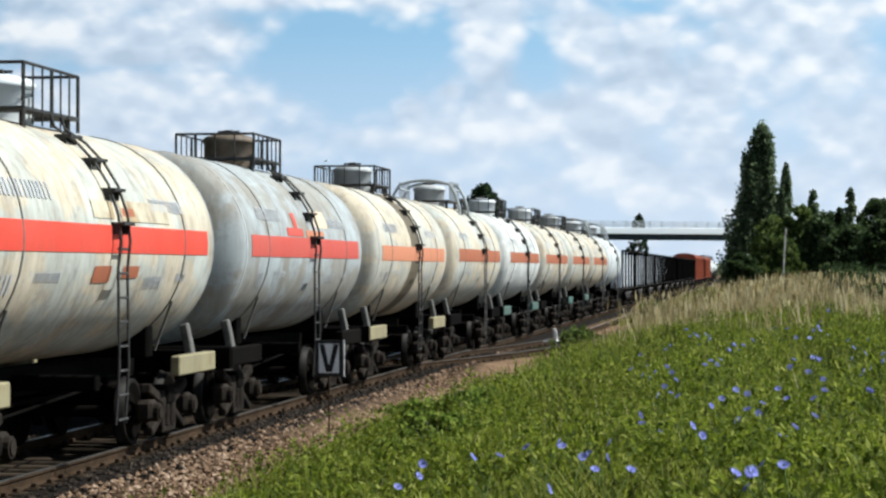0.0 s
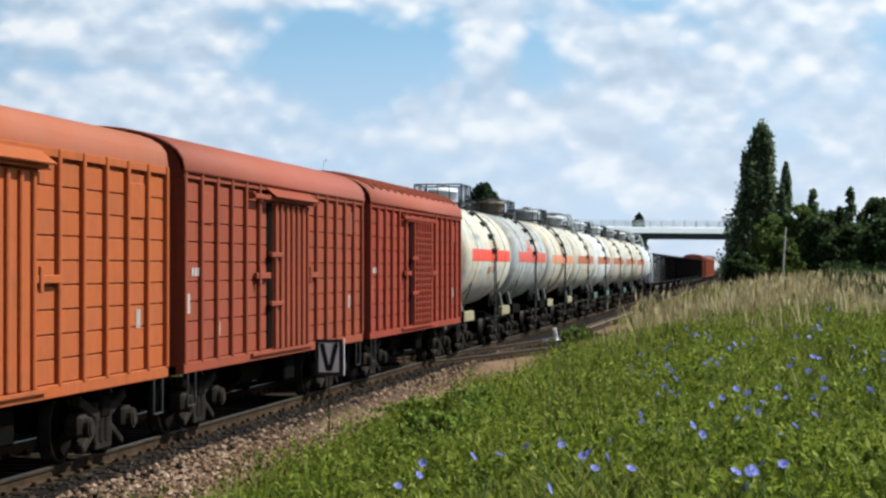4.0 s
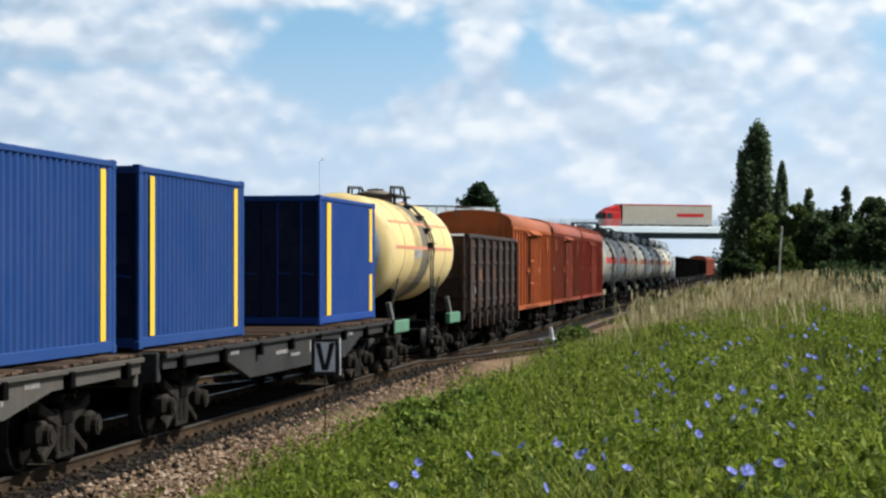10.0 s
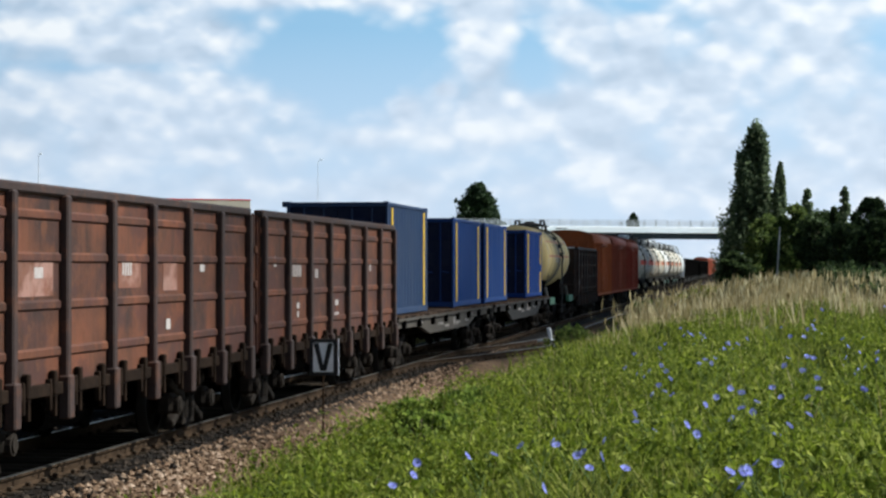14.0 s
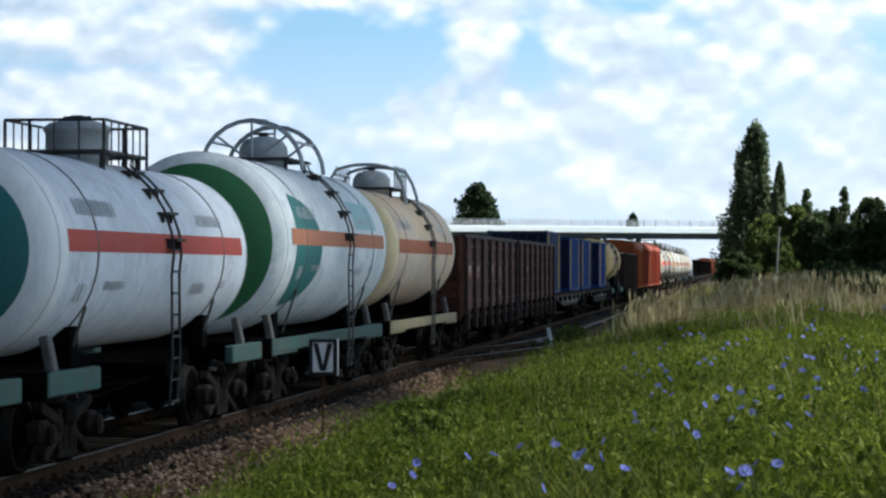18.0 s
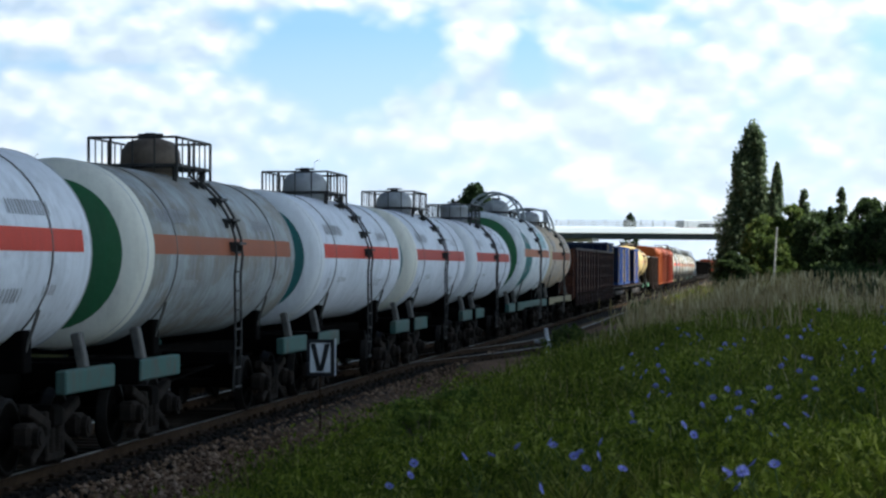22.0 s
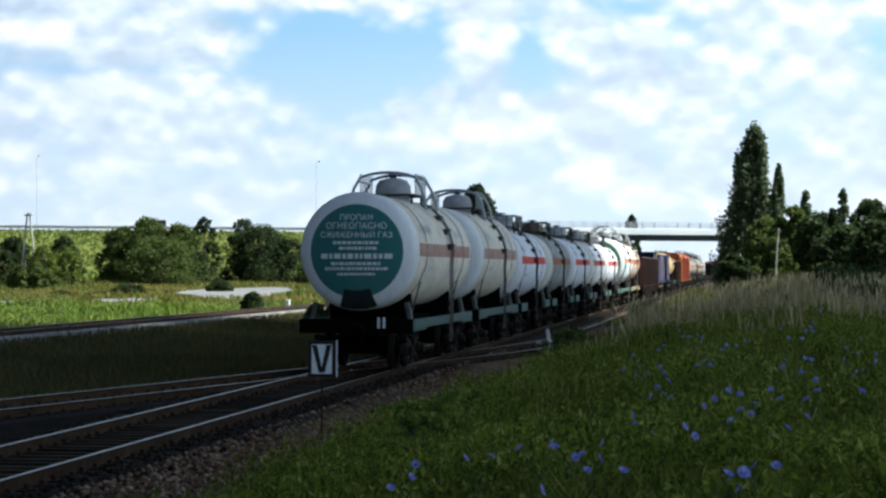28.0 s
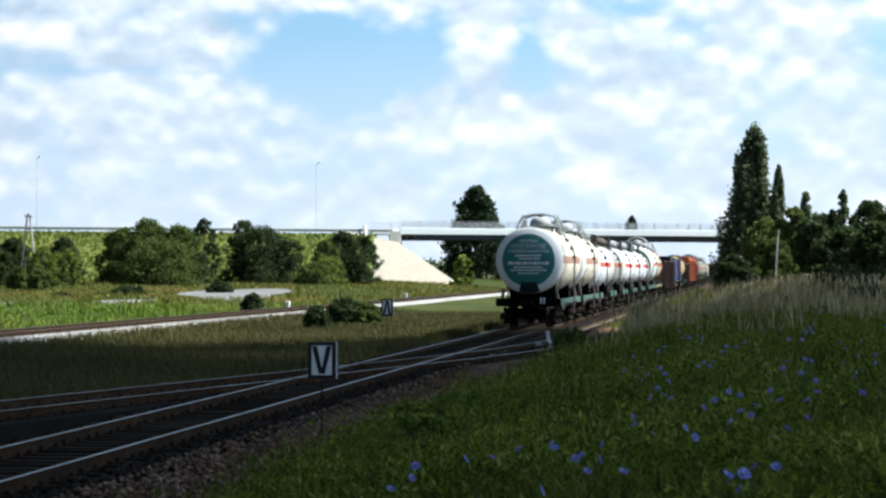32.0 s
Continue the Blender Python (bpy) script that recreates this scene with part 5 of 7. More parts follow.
OPENBROWN = paint("open_wagon_brown", (0.082, 0.021, 0.011), dirt=(0.02, 0.0145, 0.012), amount=0.95, rust=0.7, fade=0.3, start=0.38, streak=0.3, tint=(0.16, 0.055, 0.028), tinted=0.9)
OPENPOST = paint("open_wagon_post", (0.032, 0.012, 0.008), dirt=(0.03, 0.022, 0.02), amount=0.8, rust=0.4, fade=0.3, start=0.36)
LATCH = plain("latch_grime", (0.004, 0.003, 0.0025), (0.03, 0.018, 0.012), 6.0, 0.9, gloss=0.04)
OPENDARK = paint("open_wagon_dark", (0.014, 0.010, 0.0085), dirt=(0.05, 0.024, 0.014), amount=0.6, rust=0.4, fade=0.25, start=0.42, streak=0.3, tint=(0.036, 0.02, 0.015), tinted=0.7)
RUSTPATCH = paint("rust_patch", (0.15, 0.062, 0.026), dirt=(0.03, 0.02, 0.016), amount=0.8, rust=0.5, start=0.4, tint=(0.05, 0.028, 0.02), tinted=0.9)
BALE = plain("bale_wrap", (0.34, 0.32, 0.27), (0.52, 0.50, 0.45), 3.0, 0.8)

# ---- flat wagons and containers ----


def flat_wagon(y0, label, half, tone, belly=0.62, boards=False):
    w = wagon("flat_wagon", label, y0)
    running_gear(w, half, half - 2.6)
    L, X = half - 0.45, 1.38
    bm = bmesh.new()
    box(bm, -X, X, -L, L, 1.16, 1.25, 0.01)
    deck = part("deck", finish("deck", bm, DECK), w, "worn plank deck")
    if boards:
        pm = shared("deck_board", lambda: board_mesh(X + 0.1))
        rng = random.Random(int(-y0))
        for i in range(int(2 * L / 0.21)):
            part("board", pm, deck, at=pose(rng.uniform(-0.02, 0.02), -L + 0.11 + i * 0.21, 1.268 + rng.uniform(-0.006, 0.006), 0, rng.uniform(-0.3, 0.3), 0))
    for s in (-1, 1):
        vs, fs = [], []
        prof = [(-L, 1.03), (-L + 3.6, 1.0), (-L + 5.2, belly), (L - 5.2, belly), (L - 3.6, 1.0), (L, 1.03)]
        for x in (s * X - 0.05, s * X + 0.05):
            vs += [(x, y, z) for y, z in prof] + [(x, L, 1.22), (x, -L, 1.22)]
        n = len(prof) + 2
        a = tuple(range(n))
        fs = [a, tuple(n + i for i in a)[::-1]] + [(i, (i + 1) % n, n + (i + 1) % n, n + i) for i in range(n)]
        me = raw("side_beam", vs, fs, tone)
        bm = bmesh.new()
        bm.from_mesh(me)
        bmesh.ops.recalc_face_normals(bm, faces=bm.faces)
        box(bm, s * (X + 0.07) - 0.05, s * (X + 0.07) + 0.04, -L, L, 1.17, 1.24, 0.01)
        part("side_beam", finish("side_beam", bm, tone), w, "fish-bellied side beam")
        for y, z, a, h in ((0.6, 0.99, 1.3, 0.2), (-2.2, 0.98, 0.9, 0.07), (4.3, 1.1, 0.5, 0.07), (-1.0, 0.9, 0.7, 0.05), (3.0, 0.96, 0.6, 0.06), (-5.4, 1.1, 0.5, 0.06)):
            q = y
            bm = bmesh.new()
            while q < y + a:
                box(bm, s * (X + 0.052), s * (X + 0.056), q, q + h * 0.3, z - h / 2, z + h / 2)
                q += h * 0.75
            part("lettering", finish("lettering", bm, LETTER_PALE), w, "faded stencilled marks")
        pm = shared("stake_pocket", lambda: rib_mesh("stake_pocket", 0.05, 0.08, 0.2, M["black"]))
        for i in range(8):
            part("stake_pocket", pm, w, at=pose(s * (X + 0.1), -L + 0.8 + i * (2 * L - 1.6) / 7, 1.0))
        bm = bmesh.new()
        box(bm, -X, X, s * L - 0.08, s * L + 0.08, 0.85, 1.26, 0.02)
        part("headstock", finish("headstock", bm, tone), w)
    bm = bmesh.new()
    box(bm, -0.3, 0.3, -L, L, 0.6, 1.15, 0.02)
    for y in np.arange(-L + 1, L, 1.6):
        box(bm, -1.3, 1.3, y - 0.06, y + 0.06, 0.9, 1.15)
    part("underframe", finish("underframe", bm, M["black"]), w)
    return w




def board_mesh(x):
    bm = bmesh.new()
    box(bm, -x, x, -0.1, 0.1, -0.02, 0.02, 0.006)
    return finish("board", bm, DECK)


DECK = plain("deck_planks", (0.02, 0.012, 0.008), (0.09, 0.056, 0.038), 3.0, 0.95, 0, 0.5, 0.5, (0.4, 5, 1), gloss=0.06)
FLATGREY = paint("flat_grey", (0.013, 0.012, 0.0115), dirt=(0.03, 0.021, 0.015), amount=0.6, rust=0.1, fade=0.3, gloss=0.06)
FLATBROWN = paint("flat_brown", (0.06, 0.05, 0.04), dirt=(0.05, 0.035, 0.025), amount=0.6, rust=0.1, fade=0.3, gloss=0.06)


def corrugated(L, z0, z1, x, depth, pitch, s):
    """A wall of trapezoid ribs along y."""
    ys, off = [], []
    y = -L
    while y < L - pitch:
        ys += [y, y + pitch * 0.3, y + pitch * 0.5, y + pitch * 0.8]
        off += [0, 0, -depth, -depth]
        y += pitch
    ys += [y, L]
    off += [0, 0]
    vs = [(x + s * o, y, z) for y, o in zip(ys, off) for z in (z0, z1)]
    fs = []
    for i in range(len(ys) - 1):
        q = (2 * i, 2 * i + 2, 2 * i + 3, 2 * i + 1)
        fs.append(q if s > 0 else q[::-1])
    return vs, fs


def container(offset, y_wagon, blue, stripes, label, ribbed=True, top=3.78):
    """20 ft box; it rides on its wagon with its own keys."""
    t = thing("shipping_container", label, "shipping container", "containers on the train")
    TRAIN.append((t, y_wagon + offset))
    L, X, z0, z1 = 3.03, 1.17, 1.30, top
    bm = bmesh.new()
    for sx in (-1, 1):
        for sy in (-1, 1):
            box(bm, sx * X - 0.06 if sx > 0 else -X, X if sx > 0 else -X + 0.06, sy * L - (0.14 if sy > 0 else 0), sy * L + (0.14 if sy < 0 else 0), z0, z1, 0.012)
            for z in (z0, z1):
                box(bm, sx * X - 0.1, sx * X + 0.1 if sx < 0 else X + 0.006, sy * (L - 0.07) - 0.085, sy * (L - 0.07) + 0.085, z - (0.0 if z == z0 else 0.12), z + (0.12 if z == z0 else 0.006), 0.012)
    for sx in (-1, 1):
        box(bm, sx * (X - 0.035) - 0.035, sx * (X - 0.035) + 0.035, -L + 0.15, L - 0.15, z0 + 0.02, z0 + 0.16, 0.01)
        box(bm, sx * (X - 0.035) - 0.035, sx * (X - 0.035) + 0.035, -L + 0.15, L - 0.15, z1 - 0.09, z1 - 0.01, 0.01)
    for sy in (-1, 1):
        box(bm, -X + 0.07, X - 0.07, sy * (L - 0.06) - 0.05, sy * (L - 0.06) + 0.05, z0 + 0.02, z0 + 0.16, 0.01)
        box(bm, -X + 0.07, X - 0.07, sy * (L - 0.06) - 0.05, sy * (L - 0.06) + 0.05, z1 - 0.12, z1 - 0.01, 0.01)
    part("corner_frame", finish("corner_frame", bm, blue), t, "steel frame with corner castings")
    for s in (-1, 1):
        vs, fs = corrugated(L - 0.14, z0 + 0.14, z1 - 0.08, s * (X - 0.012), 0.036 if ribbed else 0.03, 0.235 if ribbed else 0.2, s)
        part("side_wall", raw("side_wall", vs, fs, blue), t, "blue corrugated side")
        for ya, yb in stripes:
            zm = z0 + 0.17 + (z1 - z0 - 0.3) * 0.36
            for za, zb in ((z0 + 0.17, zm), (zm + 0.26, z1 - 0.13)) if not ribbed and ya > 0 else ((z0 + 0.17, z1 - 0.13),):
                bm = bmesh.new()
                box(bm, s * (X - 0.005) - 0.004, s * (X - 0.005) + 0.006, ya, yb, za, zb)
                part("stripe", finish("stripe", bm, STRIPE), t, "yellow upright stripe")
    bm = bmesh.new()
    box(bm, -X + 0.05, X - 0.05, -L + 0.1, L - 0.1, z1 - 0.06, z1 - 0.02)
    for i in range(12):
        y = -L + 0.35 + i * (2 * L - 0.7) / 11
        box(bm, -X + 0.1, X - 0.1, y - 0.07, y + 0.07, z1 - 0.03, z1 - 0.005, 0.008)
    part("roof", finish("roof", bm, blue), t)
    bm = bmesh.new()
    box(bm, -X + 0.08, X - 0.08, -L + 0.12, L - 0.12, z0 + 0.03, z0 + 0.1)
    part("floor_plate", finish("floor_plate", bm, M["black"]), t)
    # doors at the near end in the shade-darkened blue, ribbed wall at the other
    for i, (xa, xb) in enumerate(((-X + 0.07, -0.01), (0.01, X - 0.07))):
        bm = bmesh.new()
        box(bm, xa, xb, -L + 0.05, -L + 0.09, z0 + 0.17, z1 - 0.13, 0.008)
        d = part("door", finish("door", bm, BLUE_SHADED), t, "blue end door darkened for shade")
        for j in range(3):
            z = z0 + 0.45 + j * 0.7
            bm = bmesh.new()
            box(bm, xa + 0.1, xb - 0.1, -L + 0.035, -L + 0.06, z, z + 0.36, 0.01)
            part("door_panel", finish("door_panel", bm, BLUE_SHADED), d)
        bm = bmesh.new()
        for q in (0.3, 0.72):
            x = xa + (xb - xa) * q
            rod(bm, (x, -L + 0.02, z0 + 0.15), (x, -L + 0.02, z1 - 0.12), 0.02, 6)
            rod(bm, (x, -L + 0.0, z0 + 1.0), (x + 0.25, -L + 0.0, z0 + 0.97), 0.015, 6)
        part("locking_bar", finish("locking_bar", bm, blue), d)
    vs, fs = corrugated(X - 0.06, z0 + 0.14, z1 - 0.1, 0, 0.04, 0.25, 1)
    vs = [(-v[1], L - 0.03 + v[0], v[2]) for v in vs]
    part("end_wall", raw("end_wall", vs, fs, blue), t)
    return t


BLUE = paint("container_blue", (0.006, 0.037, 0.175), amount=0.12, rough=0.5, fade=0.1, gloss=0.1)
BLUE2 = paint("container_dark_blue", (0.02, 0.042, 0.095), amount=0.25, rough=0.5, fade=0.12, gloss=0.1)
BLUE3 = paint("container_mid_blue", (0.007, 0.037, 0.145), amount=0.15, rough=0.5, fade=0.1, gloss=0.1)
# container blue darkened: the shade on the end doors is in this paint
BLUE_SHADED = paint("door_shaded_blue", (0.003, 0.008, 0.03), amount=0.2, rough=0.55, fade=0.1, gloss=0.08)
STRIPE = paint("stripe_yellow", (0.70, 0.42, 0.03), amount=0.2)


def stake_wagon(y0, label, half=7.1):
    """Flat wagon with upright stanchions and pale wrapped loads."""
    w = flat_wagon(y0, label, half, FLATGREY)
    L = half - 0.45
    bm = bmesh.new()
    box(bm, -0.06, 0.06, -0.07, 0.07, 0, 2.3, 0.02)
    pm = shared("stanchion", lambda: finish("stanchion", bm, M["black"]))
    for s in (-1, 1):
        for i in range(5):
            part("stanchion", pm, w, at=pose(s * 1.45, -L + 0.5 + i * (2 * L - 1) / 4, 1.2))
    for i in range(4):
        y = -L + 1.75 + i * (2 * L - 3.5) / 3
        bm = bmesh.new()
        box(bm, -1.37, 1.37, y - 1.35, y + 1.35, 1.26, 3.3, 0.07)
        part("load_bale", finish("load_bale", bm, BALE2), w, "pale wrapped load")
    bm = bmesh.new()
    for s in (-1, 1):
        rod(bm, (s * 1.45, -L + 0.4, 3.45), (s * 1.45, L - 0.4, 3.45), 0.07, 6)
    part("top_bar", finish("top_bar", bm, M["black"]), w)
    return w


BALE2 = plain("white_wrap", (0.58, 0.61, 0.66), (0.74, 0.77, 0.82), 2.0, 0.6)

TAN = paint("patch_tan", (0.42, 0.31, 0.18), amount=0.5, rust=0.3, start=0.4, tint=(0.62, 0.55, 0.42), tinted=0.8)

# ---- the train, from its far end to its last wagon: middle of each at the start ----
y = 128.0
for i in range(11):
    stake_wagon(y + 7.1, "black stanchion flat wagon loaded with pale wrapped packs")
    y += 14.2
for i in range(7):
    box_wagon(y + 7.365, "rust-brown covered wagon far along the train", BOXRED2, BOXRED2)
    y += 14.73
for i in range(6):
    tank_wagon(y + 6.0, "white tank wagon far along the train", dict(body=WHITE), letters=False)
    y += 12.02

tank_wagon(122.0, "grey-white tank wagon with a steel railing", dict(body=GREYWHITE), guard="hoop", letters=False)
tank_wagon(110.0, "cream tank wagon with a rust-red band", dict(body=OLDIVORY), band=RUSTRED, guard="hoop")
tank_wagon(98.0, "white tank wagon with a rust-red band", dict(body=CREAM), band=RUSTRED, beam=BEAMTEAL)
tank_wagon(86.0, "cream-white tank wagon with a rust-red band", dict(body=OLDIVORY), band=RUSTRED, domemat=M["domewhite"])
tank_wagon(74.0, "white tank wagon with a rust-red band and mint end beams", dict(body=OLDWHITE), band=RUSTRED, domemat=M["domewhite"], beam=BEAMTEAL)
tank_wagon(61.9, "cream-white tank wagon with a rust-red band", dict(body=CREAM), band=RUSTRED, guard="hoop")
tank_wagon(49.9, "beige tank wagon with an orange band and brown dome", dict(body=OLDIVORY, belt=OIL), band=ORANGE, band_z=(-0.16, 0.16), domemat=M["dome"], beam=BEAMCREAM)


def patchy(rows):
    """Touched-up rectangles of paint: colour, y from and to, heights over the axis."""
    def put(w, R, zc, hb):
        for mat, ya, yb, za, zb in rows:
            vs, fs = shell(R + 0.0035, ya, yb, za, zb, 6, (1,))
            part("paint_patch", raw("paint_patch", vs, fs, mat), w, "touched-up patch of paint", pose(0, 0, zc))
    return put


tank_wagon(37.9, "old grey tank wagon with a patchy red band", dict(body=OLDGREY), band=RED_DULL, band_z=(-0.14, 0.2), domemat=M["domebrown"], beam=M["bogie"],
           extra=patchy([(RED_DULL, -1.9, -0.6, 0.22, 0.36), (ORANGE, -0.3, 1.2, 0.21, 0.34), (RED_DULL, -1.3, -1.0, 0.36, 0.62), (BEIGE, 0.5, 1.7, 0.4, 0.7)]))
tank_wagon(25.93, "cream tank wagon with a bright red band and ladder", dict(body=CREAM), band=RED,
           extra=patchy([(TAN, -0.75, 0.1, 0.28, 0.5), (TAN, 0.4, 2.6, 0.26, 0.52), (RUSTRED, -0.7, 0.0, -0.5, -0.3), (RUSTRED, 0.5, 1.2, -0.45, -0.3), (RUSTRED, 0.45, 1.0, 0.32, 0.42)] ),
           domemat=M["domewhite"], beam=BEAMCREAM, rail_h=0.62)

box_wagon(12.56, "red covered goods wagon with a louvred sliding door", BOXRED, ROOFPINK, louvres=True, hood=False, roof_ribs=True)
box_wagon(-2.17, "faded red covered goods wagon with a plain door", BOXRED2, ROOFPINK)
box_wagon(-16.9, "orange covered goods wagon with an arched roof", BOXORANGE, ROOFORANGE, arched=True)
open_wagon(-30.3, "dark brown open wagon filled with pale bales", OPENDARK, BALE, half=6.5,
           patches=[(RUSTPATCH, [(-5.2, 2.3, 0.8, 0.7), (-3.35, 2.1, 1.0, 0.5), (-2.0, 2.15, 0.5, 0.5), (-0.2, 2.1, 0.85, 0.55), (1.55, 2.05, 0.5, 0.5), (3.3, 2.0, 0.45, 0.4), (5.0, 1.95, 0.4, 0.4), (-5.2, 1.5, 0.9, 0.3), (1.7, 1.4, 0.6, 0.3)], "rust-orange patches"),
                    (LETTER_GREY, [(-4.3, 1.75, 0.2, 0.2), (-1.9, 1.5, 0.3, 0.15), (-0.4, 1.5, 0.5, 0.12)], "small faded marks")])


def red_ring(w, R, zc, hb):
    bm = bmesh.new()
    ring(bm, R, -1.2, 1.15, 0.003, 48)
    part("stained_side", finish("stained_side", bm, OILYELLOW), w, "brownish oil-soiled paint beside the belt", pose(0, 0, zc))
    bm = bmesh.new()
    ring(bm, R, 0.75, 0.25, 0.003, 48)
    part("stained_side", finish("stained_side", bm, OILYELLOW), w, "brownish oil-soiled paint beside the belt", pose(0, 0, zc))
    bars_on_barrel(w, R, zc, [(-1.9, -0.08, 1.15, 0.22)], LETTER_GREY, "faded running number as bars")
    vs, fs = shell(R + 0.002, -hb + 0.7, hb - 0.7, 0.62, 0.68, 2)
    part("upper_line", raw("upper_line", vs, fs, ORANGE), w, "thin faded orange line", pose(0, 0, zc))
    pr = [(r, -hb + 0.46 - z - 0.007) for r, z in dish(R, 0.46, 14) if 0.62 * R < r < 0.7 * R][::-1]
    part("end_ring", lathe(pr, 40, "y", mats=[RED], name="end_ring"), w, "red ring on the tank end", pose(0, 0, zc))


tank_wagon(-42.3, "pale yellow tank wagon with a dark oil-stained belt", dict(body=YELLOW, belt=OIL, strap=paint("strap_yellow", (0.62, 0.45, 0.2), amount=0.4)), R=1.28, zc=2.81,
           band=ORANGE, band_z=(0.02, 0.10), guard="arch", dome="low", domemat=M["domebrown"], end=GREYWHITE, beam=BEAMMINT, extra=red_ring, letters=False)

FLAT1, FLAT2 = -58.0, -77.2
flat_wagon(FLAT1, "dark grey flat wagon carrying two blue containers", 9.7, FLATGREY, 0.66, True)
flat_wagon(FLAT2, "brown-grey flat wagon carrying two blue containers", 9.3, FLATBROWN, 0.78, True)
S_PAIR = [(-2.5, -2.28), (2.36, 2.58)]
container(5.87, FLAT1, BLUE, [(-2.35, -1.95), (2.35, 2.68)], "bright blue corrugated container with yellow stripes on a flat wagon", False)
container(-6.45, FLAT1, BLUE3, S_PAIR, "blue container with yellow stripes on a flat wagon", True)
container(5.6, FLAT2, BLUE3, S_PAIR, "mid-blue container with yellow stripes on a flat wagon", True)
container(-5.4, FLAT2, BLUE2, S_PAIR, "dull slate-blue ribbed container with yellow stripes on a flat wagon", True, 3.9)

PINKMARK = paint("faded_pink_panel", (0.30, 0.15, 0.115), amount=0.6, rust=0.5, fade=0.25, tint=(0.17, 0.065, 0.04), tinted=0.9)
SPACE = 2 * (6.96 - 0.45) - 0.2
BAYS = [-(6.96 - 0.45) + 0.1 + (i + 0.5) * SPACE / 7 for i in range(7)]


def digits(y, z, n, h):
    """A faded running number, as bars."""
    return [(y + i * h * 0.62, z, h * 0.36, h) for i in range(n)]


PATCH_LAB, MARK_LAB = "faded touched-up paint patches", "pale stencilled marks"
MARKS_A = [(LETTER_PALE, digits(BAYS[1] - 0.42, 2.35, 7, 0.2) + digits(BAYS[2] - 0.2, 2.3, 3, 0.16) + [(BAYS[0] + 0.1, 2.5, 0.16, 0.16), (BAYS[3] - 0.12, 1.52, 0.14, 0.1), (BAYS[3] + 0.1, 1.52, 0.2, 0.1), (BAYS[3], 1.75, 0.3, 0.1), (BAYS[5], 2.4, 0.16, 0.12), (BAYS[1] + 0.1, 1.75, 0.2, 0.1), (BAYS[1] + 0.1, 1.6, 0.14, 0.1)], MARK_LAB)]
MARKS_B = [(PINKMARK, [(BAYS[0], 2.35, 1.1, 0.4), (BAYS[1], 2.3, 1.2, 0.42), (BAYS[3], 2.35, 1.0, 0.4), (BAYS[4] + 0.1, 2.3, 0.7, 0.4)], PATCH_LAB),
           (LETTER_PALE, digits(BAYS[0] - 0.35, 2.38, 6, 0.2) + digits(BAYS[3] - 0.3, 2.4, 4, 0.18) + [(BAYS[1] + 0.1, 2.35, 0.3, 0.12), (BAYS[4], 1.65, 0.2, 0.14), (BAYS[5], 2.4, 0.25, 0.1)], MARK_LAB)]
open_wagon(-93.7, "rust-brown open goods wagon with ribbed sides", OPENBROWN, patches=MARKS_A)
open_wagon(-107.6, "rust-brown open goods wagon with worn ribbed sides", OPENBROWN, patches=MARKS_B)

tank_wagon(-120.1, "beige gas tank wagon with an orange-brown band", dict(body=BEIGE), R=1.42, zc=2.84, band=RUSTRED, band_z=(-0.1, 0.22), guard="hoop", dome="bell", beam=BEAMCREAM, sill=True,
           extra=end_cap(CAPCREAM, "cream tank end"), barrel=10.6)


def big_gas(w, R, zc, hb):
    """Teal lens-shaped patch and pale teal panel on the side."""
    vs, fs = [], []
    for i in range(17):
        a = -44 + 78 * i / 16
        h = math.sqrt(max(0.0, 1 - (i / 8 - 1) ** 2))
        for y in (-hb + 1.5 - 0.3 * h, -hb + 1.55 + 1.9 * h):
            vs.append(((R + 0.006) * math.cos(radians(a)), y, (R + 0.006) * math.sin(radians(a))))
    for i in range(16):
        fs.append((2 * i, 2 * i + 1, 2 * i + 3, 2 * i + 2))
    part("side_patch", raw("side_patch", vs, fs, TEAL), w, "teal painted lens shape", pose(0, 0, zc))
    vs, fs = shell(R + 0.004, 1.6, 3.9, 0.35, 0.9, 6, (1,))
    part("name_panel", raw("name_panel", vs, fs, PALETEAL), w, "pale teal panel", pose(0, 0, zc))


PALETEAL = paint("panel_pale_teal", (0.40, 0.60, 0.60), amount=0.3)
G_WORDS = end_words([("ПРОПАН", 0.2, 0.78), ("ОГНЕОПАСНО", 0.2, 0.55)], [(0.3, 0.8, 0.09), (0.1, 0.6, 0.09), (-0.3, 0.5, 0.08)])
tank_wagon(-132.2, "large white gas tank wagon with green end and teal patches", dict(body=WHITE), R=1.56, zc=2.82, barrel=11.0, disc=0.88, band=ORANGE, band_z=(-0.02, 0.26), guard="wheel", dome="bell",
           end=GREEN, end_text=G_WORDS, beam=BEAMTEAL, sill=True, extra=big_gas)
SIL = "silver-grey tank wagon with a red band and white end"
capw = end_cap(CAPWHITE, "white tank end")
capc = end_cap(CAPIVORY, "ivory tank end")
tank_wagon(-143.95, SIL, dict(body=SILVER), band=RED_DULL, domemat=M["dome"], beam=BEAMTEAL, extra=capw, end=TEAL, R=1.3, zc=2.6, barrel=10.5, band_z=(0.0, 0.27))
tank_wagon(-155.8, "silver-grey tank wagon with a red band and bell dome", dict(body=SILVER), band=RED_DULL, dome="bell", beam=BEAMTEAL, extra=capc, end=TEAL, R=1.3, zc=2.6, barrel=10.5, band_z=(0.0, 0.27))
tank_wagon(-167.6, "silver-grey tank wagon with a red band and bright white end", dict(body=SILVER), band=RED, dome="bell", domemat=M["dome"], beam=BEAMTEAL, extra=capw, end=TEAL, R=1.3, zc=2.6, barrel=10.5, band_z=(0.0, 0.27))
